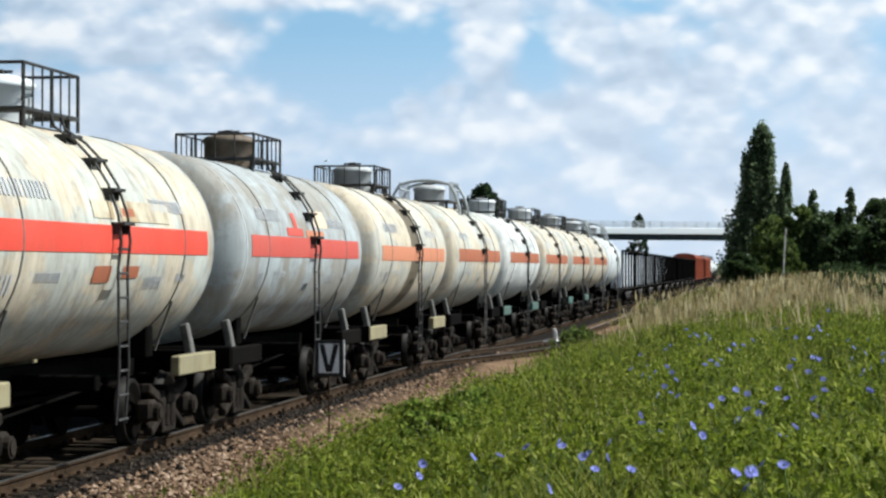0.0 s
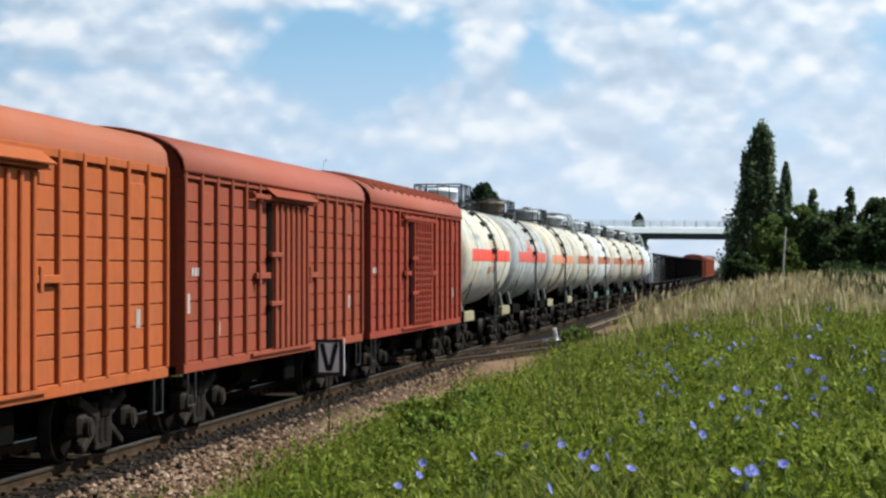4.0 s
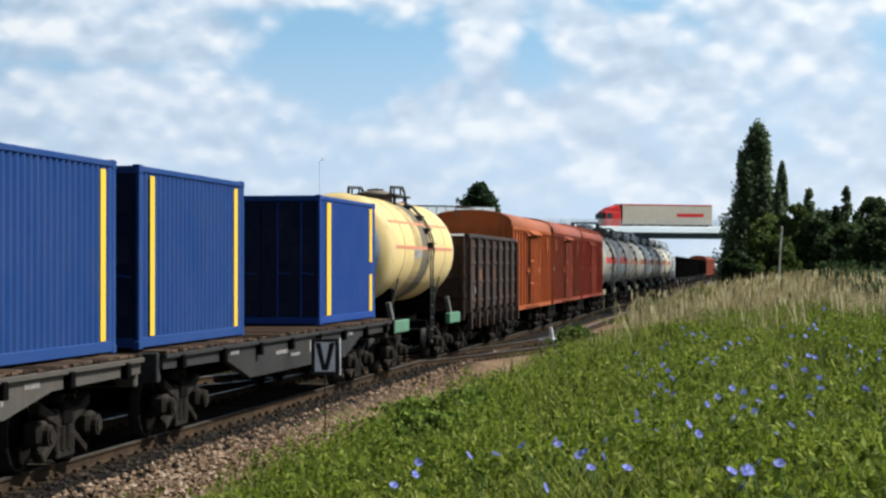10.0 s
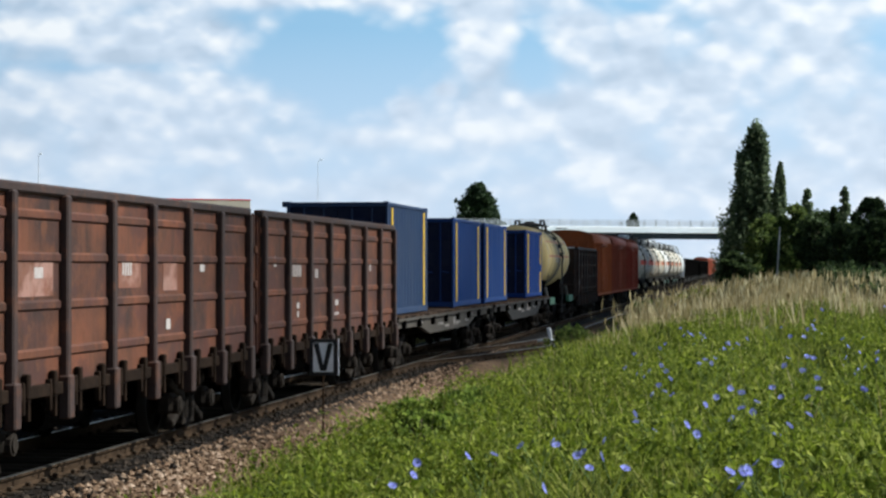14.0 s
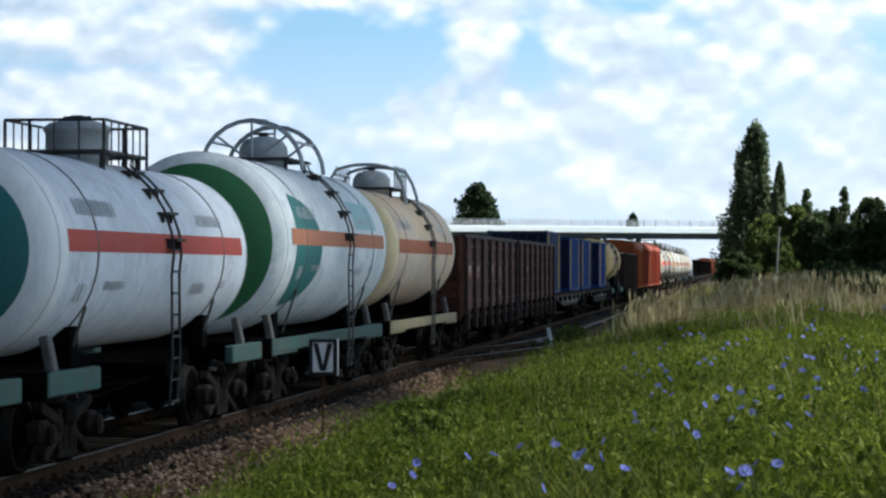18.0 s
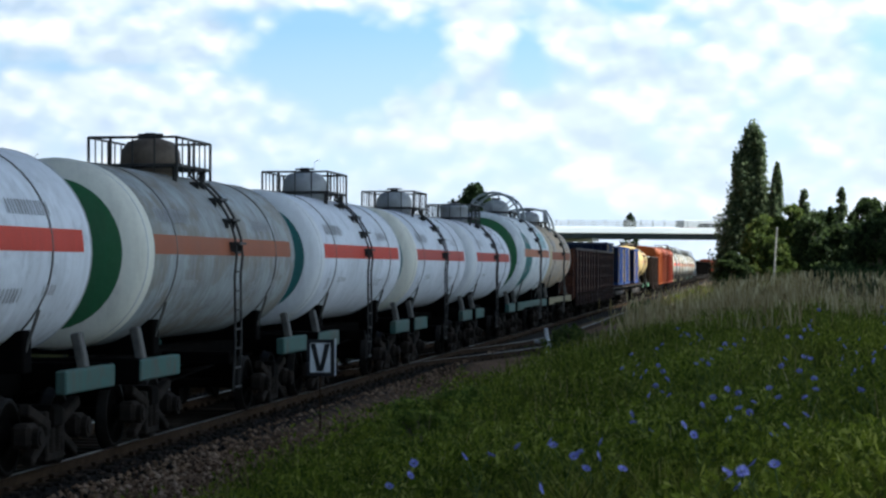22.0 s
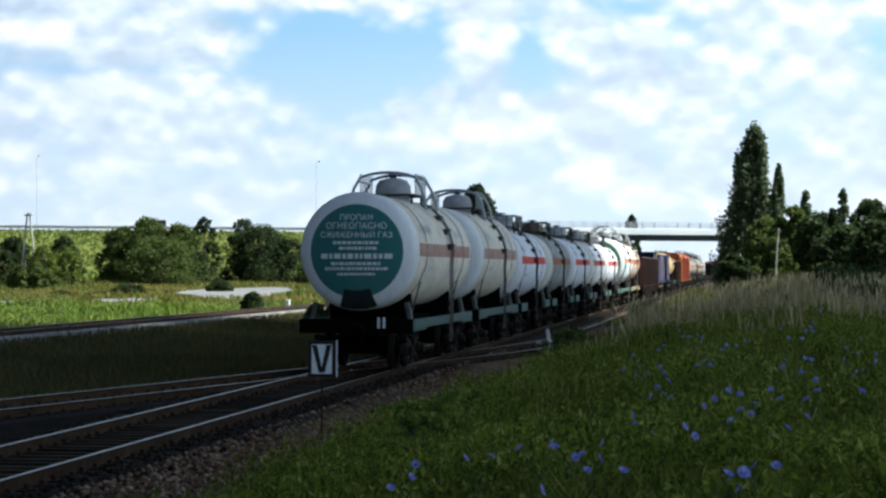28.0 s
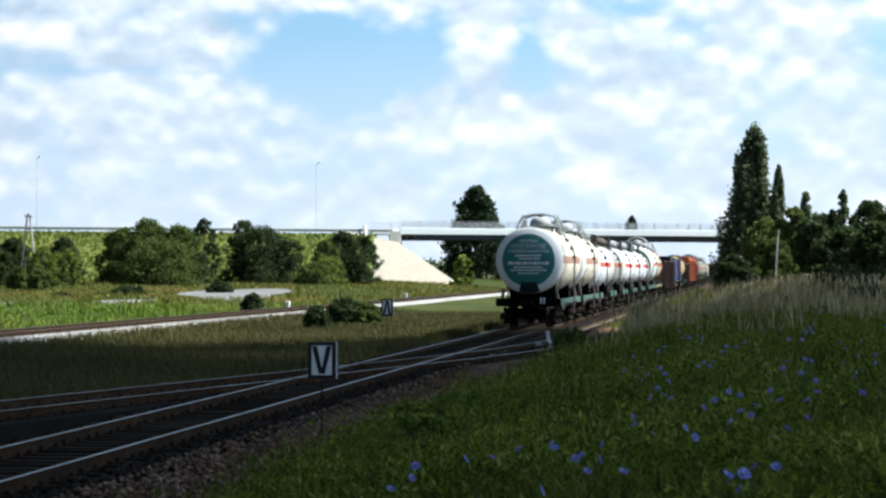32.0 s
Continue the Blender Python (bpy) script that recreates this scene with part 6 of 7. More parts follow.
tank_wagon(-179.65, "dull grey-brown tank wagon with an orange-red band", dict(body=OLDGREY), band=RUSTRED, dome="bell", domemat=M["domebrown"], beam=BEAMTEAL, extra=capc, end=GREEN, R=1.3, zc=2.6, barrel=10.5, band_z=(0.0, 0.27))
tank_wagon(-191.75, "silver-grey tank wagon with a bright red band", dict(body=SILVER), band=RED, beam=BEAMTEAL, extra=capw, end=TEAL, R=1.3, zc=2.6, barrel=10.5, band_z=(0.0, 0.27))
tank_wagon(-203.9, "ivory gas tank wagon with a brown-red band", dict(body=IVORY), R=1.42, zc=2.84, band=WORNBAND, band_z=(-0.12, 0.2), guard="hoop", dome="bell", beam=BEAMTEAL, sill=True, extra=capw, end=GREEN, barrel=10.7)
L_WORDS = end_words([("ПРОПАН", 0.19, 0.80), ("ОГНЕОПАСНО", 0.21, 0.60), ("СЖИЖЕННЫЙ ГАЗ", 0.19, 0.38)],
                    [(0.2, 0.55, 0.07), (0.07, 0.4, 0.07), (-0.12, 0.85, 0.12), (-0.3, 0.6, 0.07), (-0.42, 0.75, 0.07), (-0.55, 0.45, 0.06)])
last = tank_wagon(-216.6, "last tank wagon, ivory with a green lettered end disc", dict(body=IVORY), R=1.42, zc=2.84, band=WORNBAND, band_z=(-0.12, 0.2), guard="hoop",
                  dome="bell", beam=BEAMTEAL, sill=True, extra=capw, end=TEAL, end_text=L_WORDS, barrel=11.1)

pr = [(r + 0.004, -5.55 + 0.46 - z - 0.012) for r, z in dish(1.42, 0.46, 24) if 0.62 * 1.42 < r < 0.985 * 1.42][::-1]
part("oil_drip", lathe(pr, 16, "y", (-108, -70), [DRIP], True, "oil_drip"), last, "dark oil run below the end disc", pose(0, 0, 2.84))
for dx in (0.0, 0.13):
    bm = bmesh.new()
    box(bm, 0.52 + dx, 0.58 + dx, -5.52, -5.5, 1.0, 1.26, 0.004, 0, None)
    part("end_mark", finish("end_mark", bm, M["white"]), last, "small white painted mark on the end beam")

# ---- vehicles on the bridge: local x forward ----
ROAD = []


def wheel_part(t, x, y, r):
    me = shared(("road_wheel", r), lambda: lathe([(0.0, -0.14), (r * 0.55, -0.14), (r * 0.6, -0.11), (r * 0.95, -0.14), (r, -0.1), (r, 0.1), (r * 0.95, 0.14), (0, 0.14)], 16, "y", mats=[M["blackpaint"]], name="wheel"))
    part("wheel", me, t, at=pose(x, y, r))


def truck(label, cab, box_mat, ln, moves, cablen=2.3, skirt=None, tall=3.4, gap=0.5, trim=None):
    """A lorry: a cab with a sloping wind deflector, a load box and, on a semi-trailer, its dark headboard and rails."""
    t = thing("lorry", label, "lorry", "vehicles on the bridge")
    semi = ln > 12
    top = 3.1 if semi else 2.6
    back = ln / 2 - cablen
    bm = bmesh.new()
    box(bm, back, ln / 2, -1.2, 1.2, 0.6, top, 0.18)
    part("cab", finish("cab", bm, cab), t)
    bm = bmesh.new()
    for v in box(bm, back + 0.05, ln / 2 - 0.25, -1.15, 1.15, top - 0.12, top + (1.0 if semi else 0.3), 0):
        if v.co.x > ln / 2 - 0.5 and v.co.z > top:
            v.co.x -= 0.9
            v.co.z -= 0.45 if semi else 0.1
    bmesh.ops.bevel(bm, geom=bm.edges[:], offset=0.1, segments=2, affect="EDGES")
    part("wind_deflector", finish("wind_deflector", bm, cab), t)
    bm = bmesh.new()
    box(bm, ln / 2 - 0.25, ln / 2 + 0.015, -1.1, 1.1, 1.95, top - 0.2, 0.05)
    part("windscreen", finish("windscreen", bm, GLASS), t)
    for s in (-1, 1):
        bm = bmesh.new()
        box(bm, ln / 2 - 1.3, ln / 2 - 0.4, s * 1.2 - 0.012, s * 1.2 + 0.012, 2.0, top - 0.25, 0.01)
        part("window", finish("window", bm, GLASS), t)
        bm = bmesh.new()
        box(bm, ln / 2 - 0.12, ln / 2 + 0.12, s * 1.33 - 0.13, s * 1.33 + 0.13, 1.95, 2.75, 0.04)
        part("mirror", finish("mirror", bm, M["black"]), t)
    front_x = back - gap
    bm = bmesh.new()
    box(bm, -ln / 2, front_x, -1.25, 1.25, 1.05, tall, 0.04)
    body = part("box_body", finish("box_body", bm, box_mat), t)
    if semi:
        bm = bmesh.new()
        box(bm, front_x - 0.02, front_x + (0.9 if gap > 1 else 0.08), -1.22, 1.22, 1.1, tall + 0.05, 0.04)
        part("headboard", finish("headboard", bm, M["black"]), t, "dark headboard")
        for s in (-1, 1):
            bm = bmesh.new()
            box(bm, -ln / 2 - 0.02, front_x + 0.02, s * 1.25 - 0.025, s * 1.25 + 0.025, tall - 0.13, tall + 0.03, 0.01)
            part("top_rail", finish("top_rail", bm, trim or M["black"]), t)
            bm = bmesh.new()
            box(bm, -ln / 2 - 0.02, front_x + 0.02, s * 1.25 - 0.02, s * 1.25 + 0.02, 1.03, 1.2, 0.01)
            part("bottom_rail", finish("bottom_rail", bm, M["strap"]), t)
            if trim:
                bm = bmesh.new()
                box(bm, -ln / 2 + 1.5, -ln / 2 + 6.2, s * 1.257 - 0.006, s * 1.257 + 0.006, 2.35, 2.85, 0)
                part("side_mark", finish("side_mark", bm, trim), t, "plain red mark on the side")
            else:
                x = -ln / 2 + 0.5
                while x < front_x - 0.3:
                    bm = bmesh.new()
                    box(bm, x - 0.04, x + 0.04, s * 1.25 - 0.03, s * 1.25 + 0.03, 1.2, tall - 0.14, 0.008)
                    part("side_post", finish("side_post", bm, M["strap"]), t)
                    x += 1.45
    bm = bmesh.new()
    box(bm, -ln / 2 + 0.2, ln / 2 - 0.4, -0.5, 0.5, 0.7, 1.12, 0.03)
    for s in (-1, 1):
        box(bm, -ln / 2 + 0.6, back - 1.2, s * 1.15 - 0.03, s * 1.15 + 0.03, 0.55, 1.05, 0.02)
    part("chassis", finish("chassis", bm, skirt or M["black"]), t)
    for x in (ln / 2 - 1.4, ln / 2 - 4.6, -ln / 2 + 1.5, -ln / 2 + 2.8, -ln / 2 + 4.1) if semi else (ln / 2 - 1.3, -ln / 2 + 2.2):
        for s in (-1, 1):
            wheel_part(t, x, s * 1.05, 0.5)
    ROAD.append((t, moves))
    return t


def van(label, body, ln, h, moves, windows=True):
    t = thing("van", label, "van", "vehicles on the bridge")
    bm = bmesh.new()
    vs = box(bm, -ln / 2, ln / 2, -0.95, 0.95, 0.45, h, 0)
    for v in vs:
        if v.co.x > 0 and v.co.z > 1:
            v.co.x -= ln * 0.18
    bmesh.ops.bevel(bm, geom=bm.edges[:], offset=0.12, segments=2, affect="EDGES")
    part("body", finish("body", bm, body), t)
    bm = bmesh.new()
    for s in (-1, 1):
        n = 4 if windows else 1
        for i in range(n):
            x = ln * 0.22 - i * ln * 0.19
            box(bm, x - ln * 0.08, x + ln * 0.08, s * 0.95 - 0.012, s * 0.95 + 0.012, h * 0.58, h * 0.85, 0.01)
    part("window", finish("window", bm, GLASS), t)
    for x in (ln * 0.32, -ln * 0.3):
        for s in (-1, 1):
            wheel_part(t, x, s * 0.85, 0.36)
    ROAD.append((t, moves))
    return t


GLASS = plain("vehicle_glass", (0.02, 0.025, 0.03), (0.04, 0.045, 0.05), 3.0, 0.08, 0, 0)
LORRYRED = plain("lorry_red", (0.50, 0.02, 0.02), (0.62, 0.035, 0.03), 2.0, 0.35, 0, 0)
TARP = plain("lorry_beige_tarp", (0.44, 0.37, 0.29), (0.54, 0.46, 0.37), 1.0, 0.6, 0, 0.1)
VANWHITE = plain("van_white", (0.72, 0.73, 0.74), (0.82, 0.83, 0.84), 2.0, 0.35, 0, 0)
# moves: seconds at which the middle passes the sideways distance, and its speed there (negative: to the west)
truck("white semi-trailer lorry with a red cab", LORRYRED, VANWHITE, 17.4, (8.0, 32.0, -16.2), 3.2, None, 3.6, 1.9)
truck("semi-trailer lorry with red cab and beige tarpaulin", LORRYRED, TARP, 18.4, (10.0, 31.3, -16.2), 2.9, None, 4.15, 0.1, LORRYRED)
van("white delivery van on the bridge", VANWHITE, 7.3, 3.3, (12.5, 26.8, 17.0), False)
van("white minibus on the bridge", VANWHITE, 6.3, 2.3, (17.0, 10.8, -15.8))
truck("white and red open lorry on the bridge", VANWHITE, VANWHITE, 10.4, (21.0, 26.8, 14.2), 2.2, LORRYRED, 2.1)
van("white car crossing the bridge", VANWHITE, 4.6, 1.5, (23.0, 28.0, 14.0))
van("white box van on the bridge", VANWHITE, 5.8, 2.4, (25.0, 27.7, 12.0), False)
van("dark car on the embankment road", M["blackpaint"], 4.3, 1.5, (27.6, -37.8, -13.0))

# ---- drifting cloud whose shade passes over the line ----
def ball():
    bm = bmesh.new()
    bmesh.ops.create_icosphere(bm, subdivisions=1, radius=1.0)
    bm.verts.ensure_lookup_table()
    vs, fs = np.array([tuple(v.co) for v in bm.verts]), np.array([[v.index for v in f.verts] for f in bm.faces])
    bm.free()
    return vs, fs


def front(y):
    """Leading edge of the cloud's shade: it comes down the line and over it from the left."""
    return float(np.interp(y, [40, 120, 132, 140, 150, 160, 168, 176, 187, 210, 260], [-58, -57, -55, -52.5, -49.5, -48, -46.5, -42.5, -38, -36, -34]))


def far_edge(x):
    return float(np.interp(x, [-260, -140, -115, -96, -78, -69, -60, -51, -48, -42, -35], [248, 258, 270, 288, 270, 268, 275, 264, 246, 244, 254]))


rngc = np.random.default_rng(11)
lumps = []
for i in range(25):
    for j in range(28):
        y = 40 + j * 9.5 + rngc.uniform(-2, 2)
        x = front(y) - 18 - i * 9.5 + rngc.uniform(-2, 2)
        if y < far_edge(x) - 9:
            lumps.append((x, y, rngc.uniform(0, 14), rngc.uniform(9, 12), rngc.uniform(5, 9)))
for i in range(560):
    y, q = rngc.uniform(60, 250), rngc.random() ** 0.62
    x = front(y) + 8 - 20 * q
    if y < far_edge(x):
        lumps.append((x, y, rngc.uniform(0, 8), rngc.uniform(0.8, 2.4), rngc.uniform(0.8, 1.6)))
for i in range(1000):
    x, q = rngc.uniform(-210, -38), rngc.random() ** 0.6
    y = far_edge(x) + 4 - 12 * q
    if x < front(y):
        lumps.append((x, y, rngc.uniform(0, 8), rngc.uniform(1.0, 3.0), rngc.uniform(0.8, 1.8)))
for i in range(170):
    x = rngc.uniform(-56, -40)
    y = rngc.uniform(165, far_edge(x) - 3)
    if x < front(y) - 3:
        lumps.append((x, y, rngc.uniform(0, 8), rngc.uniform(2.5, 4.2), rngc.uniform(1.5, 2.5)))
bv, bf = ball()
lumps = np.array(lumps)
vs = bv[None] * np.stack([lumps[:, 3], lumps[:, 3], lumps[:, 4]], 1)[:, None] * rngc.uniform(0.85, 1.1, (len(lumps), len(bv), 1)) + lumps[:, None, :3]
fs = (bf[None] + (np.arange(len(lumps)) * len(bv))[:, None, None]).reshape(-1, 3)
CLOUD = plain("cloud_white", (0.82, 0.83, 0.85), (0.9, 0.9, 0.91), 0.02, 1.0, 0, 0)
cloud = thing("cloud", "grey-white cumulus cloud drifting high over the line", "cloud", kind="structure", data=raw("cloud", vs.reshape(-1, 3).tolist(), fs.tolist(), CLOUD))
CLOUD_H = 480.0


def quads(name, centres, ups, sides, mat):
    """Leaves: one small kite for each centre, with its length and width vectors."""
    n = len(centres)
    vs = np.empty((n, 4, 3))
    vs[:, 0], vs[:, 1] = centres - ups * 0.5, centres + sides * 0.5
    vs[:, 2], vs[:, 3] = centres + ups * 0.5, centres - sides * 0.5
    me = bpy.data.meshes.new(name)
    me.vertices.add(n * 4)
    me.vertices.foreach_set("co", vs.ravel())
    me.loops.add(n * 4)
    me.loops.foreach_set("vertex_index", np.arange(n * 4, dtype=np.int32))
    me.polygons.add(n)
    me.polygons.foreach_set("loop_start", np.arange(0, n * 4, 4, dtype=np.int32))
    me.materials.append(mat)
    me.update(calc_edges=True)
    return me


def unit(rng, n):
    v = rng.normal(size=(n, 3))
    return v / np.linalg.norm(v, axis=1, keepdims=True)


LEAF_DARK = islands("leaf_dark", [(0.15, (0.012, 0.024, 0.010)), (0.5, (0.038, 0.06, 0.021)), (0.85, (0.095, 0.135, 0.048))], through_light=0.5)
LEAF_POP = islands("leaf_poplar", [(0.15, (0.045, 0.07, 0.04)), (0.5, (0.12, 0.16, 0.085)), (0.85, (0.26, 0.31, 0.17))], through_light=0.55)
LEAF_MID = islands("leaf_mid", [(0.15, (0.03, 0.05, 0.013)), (0.5, (0.085, 0.125, 0.03)), (0.85, (0.18, 0.22, 0.06))], through_light=0.5)
LEAF_FIR = islands("leaf_fir", [(0.15, (0.010, 0.022, 0.010)), (0.5, (0.022, 0.042, 0.016)), (0.85, (0.045, 0.075, 0.025))])
LEAF_LIME = islands("leaf_lime", [(0.15, (0.07, 0.11, 0.015)), (0.5, (0.13, 0.18, 0.03)), (0.85, (0.22, 0.26, 0.05))])
BARK = plain("bark", (0.07, 0.055, 0.04), (0.20, 0.17, 0.13), 5.0, 0.95, 0, 0.7, 0, (1, 1, 0.2))


def tree(name, label, lat, dep, height, radius, leaf, shape="round", clumps=150, per=26, size=0.5, seed=1, base=0.1, sink=0.0):
    x, y = seen(lat, dep)
    z = float(ground_z(x, y)) - sink
    rng = np.random.default_rng(seed)
    t = thing(name, label, "tree" if height > 5 else "bush", at=pose(x, y, z))
    bm = bmesh.new()
    tw = radius * 0.07 + 0.06
    rod(bm, (0, 0, -0.3), (0, 0, height * 0.45), tw, 8, tw * 0.7)
    rod(bm, (0, 0, height * 0.45), (0, 0, height * 0.92), tw * 0.7, 8, tw * 0.15)
    u = rng.random(clumps)
    hz = base + (1 - base) * u
    if shape == "column":
        prof = np.interp(hz, [0, 0.12, 0.3, 0.5, 0.7, 0.86, 0.95, 1.0], [0.85, 1.0, 0.86, 0.62, 0.45, 0.33, 0.21, 0.06])
    elif shape == "cone":
        prof = (1 - hz) ** 0.8 + 0.04
    elif shape == "dome":
        prof = np.clip(1 - hz ** 1.7, 0, 1) ** 0.65 + 0.03
    elif shape == "bush":
        prof = np.sqrt(np.clip(1 - (hz * 0.98) ** 2, 0, 1))
    else:
        prof = np.sin(np.pi * np.clip(0.08 + hz * 0.9, 0, 1)) ** 0.6
    ang = rng.uniform(0, 2 * np.pi, clumps)
    lump = 1 + 0.22 * np.sin(ang * 3 + seed) + 0.18 * np.sin(hz * 17 + ang * 2)
    rad = radius * prof * lump * rng.uniform(0.55, 1.0, clumps) ** 0.6
    if shape == "column":
        rad *= np.where(rng.random(clumps) < 0.2, 1.15, 0.9) * (1 + 0.12 * np.sin(ang * 5 + hz * 6))
    cc = np.stack([rad * np.cos(ang), rad * np.sin(ang), hz * height], 1)
    if shape == "column":
        cc[:, 0] += radius * 0.28 * hz
    for c in cc[:: max(1, clumps // 26)]:
        h0 = max(0.05 * height, c[2] - (radius * 0.9 if shape != "column" else radius * 1.8))
        rod(bm, (0, 0, min(h0, height * 0.85)), tuple(c * np.array([0.9, 0.9, 1.0])), tw * 0.28, 5, tw * 0.06)
    part("trunk", finish("trunk", bm, BARK), t, "branching trunk")
    cr = radius * (0.15 if shape == "column" else 0.22)
    off = unit(rng, clumps * per) * (rng.random((clumps * per, 1)) ** 0.45) * cr * np.array([1, 1, 3.6 if shape == "column" else 0.95])
    pts = np.repeat(cc, per, 0) + off
    pts[:, 2] = np.maximum(pts[:, 2], 0.05)
    a = unit(rng, len(pts))
    b = np.cross(a, unit(rng, len(pts)))
    s = size * rng.uniform(0.6, 1.3, (len(pts), 1))
    part("crown", quads("crown", pts, a * s, b * s * 0.8, leaf), t, "leafy crown")
    return t


def px_tree(name, label, x, ytop, ybase, dep, width, leaf, **kw):
    """Places a tree by its bearing and the slope of its top over the horizon."""
    if 260 < dep < 305 and x < 784:
        dep += -14 + (x - 784) / 3865 * dep * SK / CK
    lat = (x - 784) / 3865 * dep
    px, py = seen(lat, dep)
    ztop = 2.41 + (479 - ytop) / 3865 * dep
    z = float(ground_z(px, py))
    return tree(name, label, lat, dep, ztop - z, width / 3865 * dep / 2, leaf, **kw)


POP = "tall dark green poplar at the edge of the wood"
px_tree("poplar_tree", POP, 1319, 240, 485, 215, 112, LEAF_POP, shape="column", clumps=620, per=44, size=0.34, seed=3, base=0.03)
px_tree("poplar_tree", "slender second poplar beside the tall one", 1372, 302, 485, 212, 46, LEAF_POP, shape="column", clumps=300, per=40, size=0.32, seed=8, base=0.05)
for i, (x, yt, dep, wd, mat, sh, lab) in enumerate([
        (1352, 390, 196, 84, LEAF_MID, "bush", "green bushy tree below the poplars"),
        (1300, 455, 190, 60, LEAF_DARK, "bush", "dark low bush beside the line"),
        (1426, 344, 200, 44, LEAF_POP, "cone", "young green birch tree"),
        (1404, 372, 186, 70, LEAF_MID, "bush", "bushy green tree beside the dark wood"),
        (1438, 392, 176, 90, LEAF_DARK, "bush", "dense dark green bushy tree in the wood"),
        (1492, 338, 190, 40, LEAF_POP, "cone", "pointed dark tree in the wood"),
        (1474, 376, 184, 46, LEAF_DARK, "cone", "second pointed tree in the wood"),
        (1540, 362, 160, 90, LEAF_DARK, "round", "broad dark leafy tree"),
        (1490, 412, 150, 120, LEAF_DARK, "bush", "dark green bushes before the tall wood"),
        (1560, 400, 140, 120, LEAF_DARK, "bush", "dark leafy bushes at the wood's edge"),
        (1600, 368, 150, 130, LEAF_DARK, "round", "broad dark tree at the wood's edge"),
        (1640, 380, 170, 180, LEAF_DARK, "round", "dark tree deeper in the wood"),
        (1450, 385, 230, 110, LEAF_DARK, "round", "dark tree behind the wood's edge"),
        (1374, 428, 165, 56, LEAF_MID, "bush", "sunlit yellow-green bush beside the wood")]):
    px_tree("tree" if sh != "bush" else "bushy_tree", lab, x, yt, 490, dep, wd, mat, shape=sh, clumps=190, per=46, size=0.3, seed=20 + i, base=0.03)
pole = thing("bare_trunk", "pale slender bare trunk standing before the wood", "tree trunk", at=pose(*seen((1371 - 784) / 3865 * 160, 160), 0))
bm = bmesh.new()
tube(bm, [(0, 0, -0.5), (0.03, 0, 1.2), (0.1, 0, 2.7), (0.22, 0.1, 4.6), (0.28, 0.1, 5.4)], 0.07, 7)
part("trunk", finish("trunk", bm, M["wood"]), pole)
px_tree("fir_tree", "broad dark conifer behind the bridge", 843, 338, 480, 392, 104, LEAF_FIR, shape="dome", clumps=420, per=40, size=0.6, seed=41, base=0.02)
px_tree("fir_tree", "dark conifer behind the bridge", 862, 360, 480, 400, 80, LEAF_FIR, shape="cone", clumps=160, per=30, size=0.8, seed=42, base=0.02)
px_tree("fir_tree", "distant dark tree showing over the bridge", 1118, 385, 478, 420, 40, LEAF_FIR, shape="dome", clumps=110, per=36, size=0.5, seed=43, base=0.02)
px_tree("bush", "yellow-green sunlit bush beside the bridge", 818, 455, 490, 304, 40, LEAF_LIME, shape="bush", clumps=60, per=26, size=0.5, seed=44, base=0.0)
for i, (x, yt, dep, wd, mat) in enumerate([(25, 428, 300, 64, LEAF_DARK), (115, 425, 298, 54, LEAF_DARK), (215, 408, 296, 70, LEAF_MID), (262, 394, 294, 84, LEAF_MID), (318, 402, 292, 70, LEAF_MID), (362, 391, 298, 44, LEAF_DARK), (290, 430, 285, 110, LEAF_MID),
                                           (432, 394, 292, 60, LEAF_DARK), (462, 408, 288, 96, LEAF_DARK), (508, 424, 286, 56, LEAF_DARK), (575, 428, 290, 46, LEAF_MID), (606, 416, 294, 66, LEAF_DARK), (644, 420, 296, 50, LEAF_DARK), (-60, 420, 300, 110, LEAF_MID),
                                           (34, 474, 270, 30, LEAF_MID), (72, 480, 262, 36, LEAF_MID), (108, 522, 196, 30, LEAF_DARK), (172, 522, 198, 24, LEAF_DARK), (230, 510, 204, 46, LEAF_DARK), (392, 503, 214, 36, LEAF_DARK),
                                           (448, 522, 140, 30, LEAF_DARK), (612, 534, 120, 66, LEAF_DARK), (650, 540, 118, 40, LEAF_MID), (560, 545, 110, 40, LEAF_DARK), (128, 455, 288, 34, LEAF_MID)]):
    px_tree("bush", "leafy green bush below the road embankment", x, yt, 495, dep, wd * 1.15, mat, shape="bush", clumps=240 if wd > 60 else 110, per=44, size=0.3 if dep > 180 else 0.2, seed=60 + i, base=0.0)
rs = random.Random(31)
for i in range(12):
    px_tree("bush", "low scrubby bush on the grassy embankment", rs.uniform(-20, 670), rs.uniform(436, 468), 490, rs.uniform(281, 296), rs.uniform(30, 64), (LEAF_MID, LEAF_LIME, LEAF_MID, LEAF_DARK)[i % 4], shape="bush", clumps=80, per=36, size=0.26, seed=300 + i, base=0.0)
# distant woods on the skyline
rngw = np.random.default_rng(6)
pts = []
for i in range(420):
    a = rngw.uniform(-1.3, 1.3)
    d = rngw.uniform(750, 1100)
    x, yy = d * math.sin(a), d * math.cos(a)
    h = rngw.uniform(2, 5)
    n = 160
    q = rngw.normal(size=(n, 3)) * np.array([5, 5, h * 0.3]) + np.array([x, yy, float(ground_z(x, yy)) + h * 0.5])
    pts.append(q)
pts = np.concatenate(pts)
a = unit(rngw, len(pts))
b = np.cross(a, unit(rngw, len(pts)))
tagged(new("far_woods", quads("far_woods", pts, a * 1.3, b * 1.3, LEAF_POP)), "low dark line of distant woods", "woods", kind="stuff")

# ---- grass and weeds ----


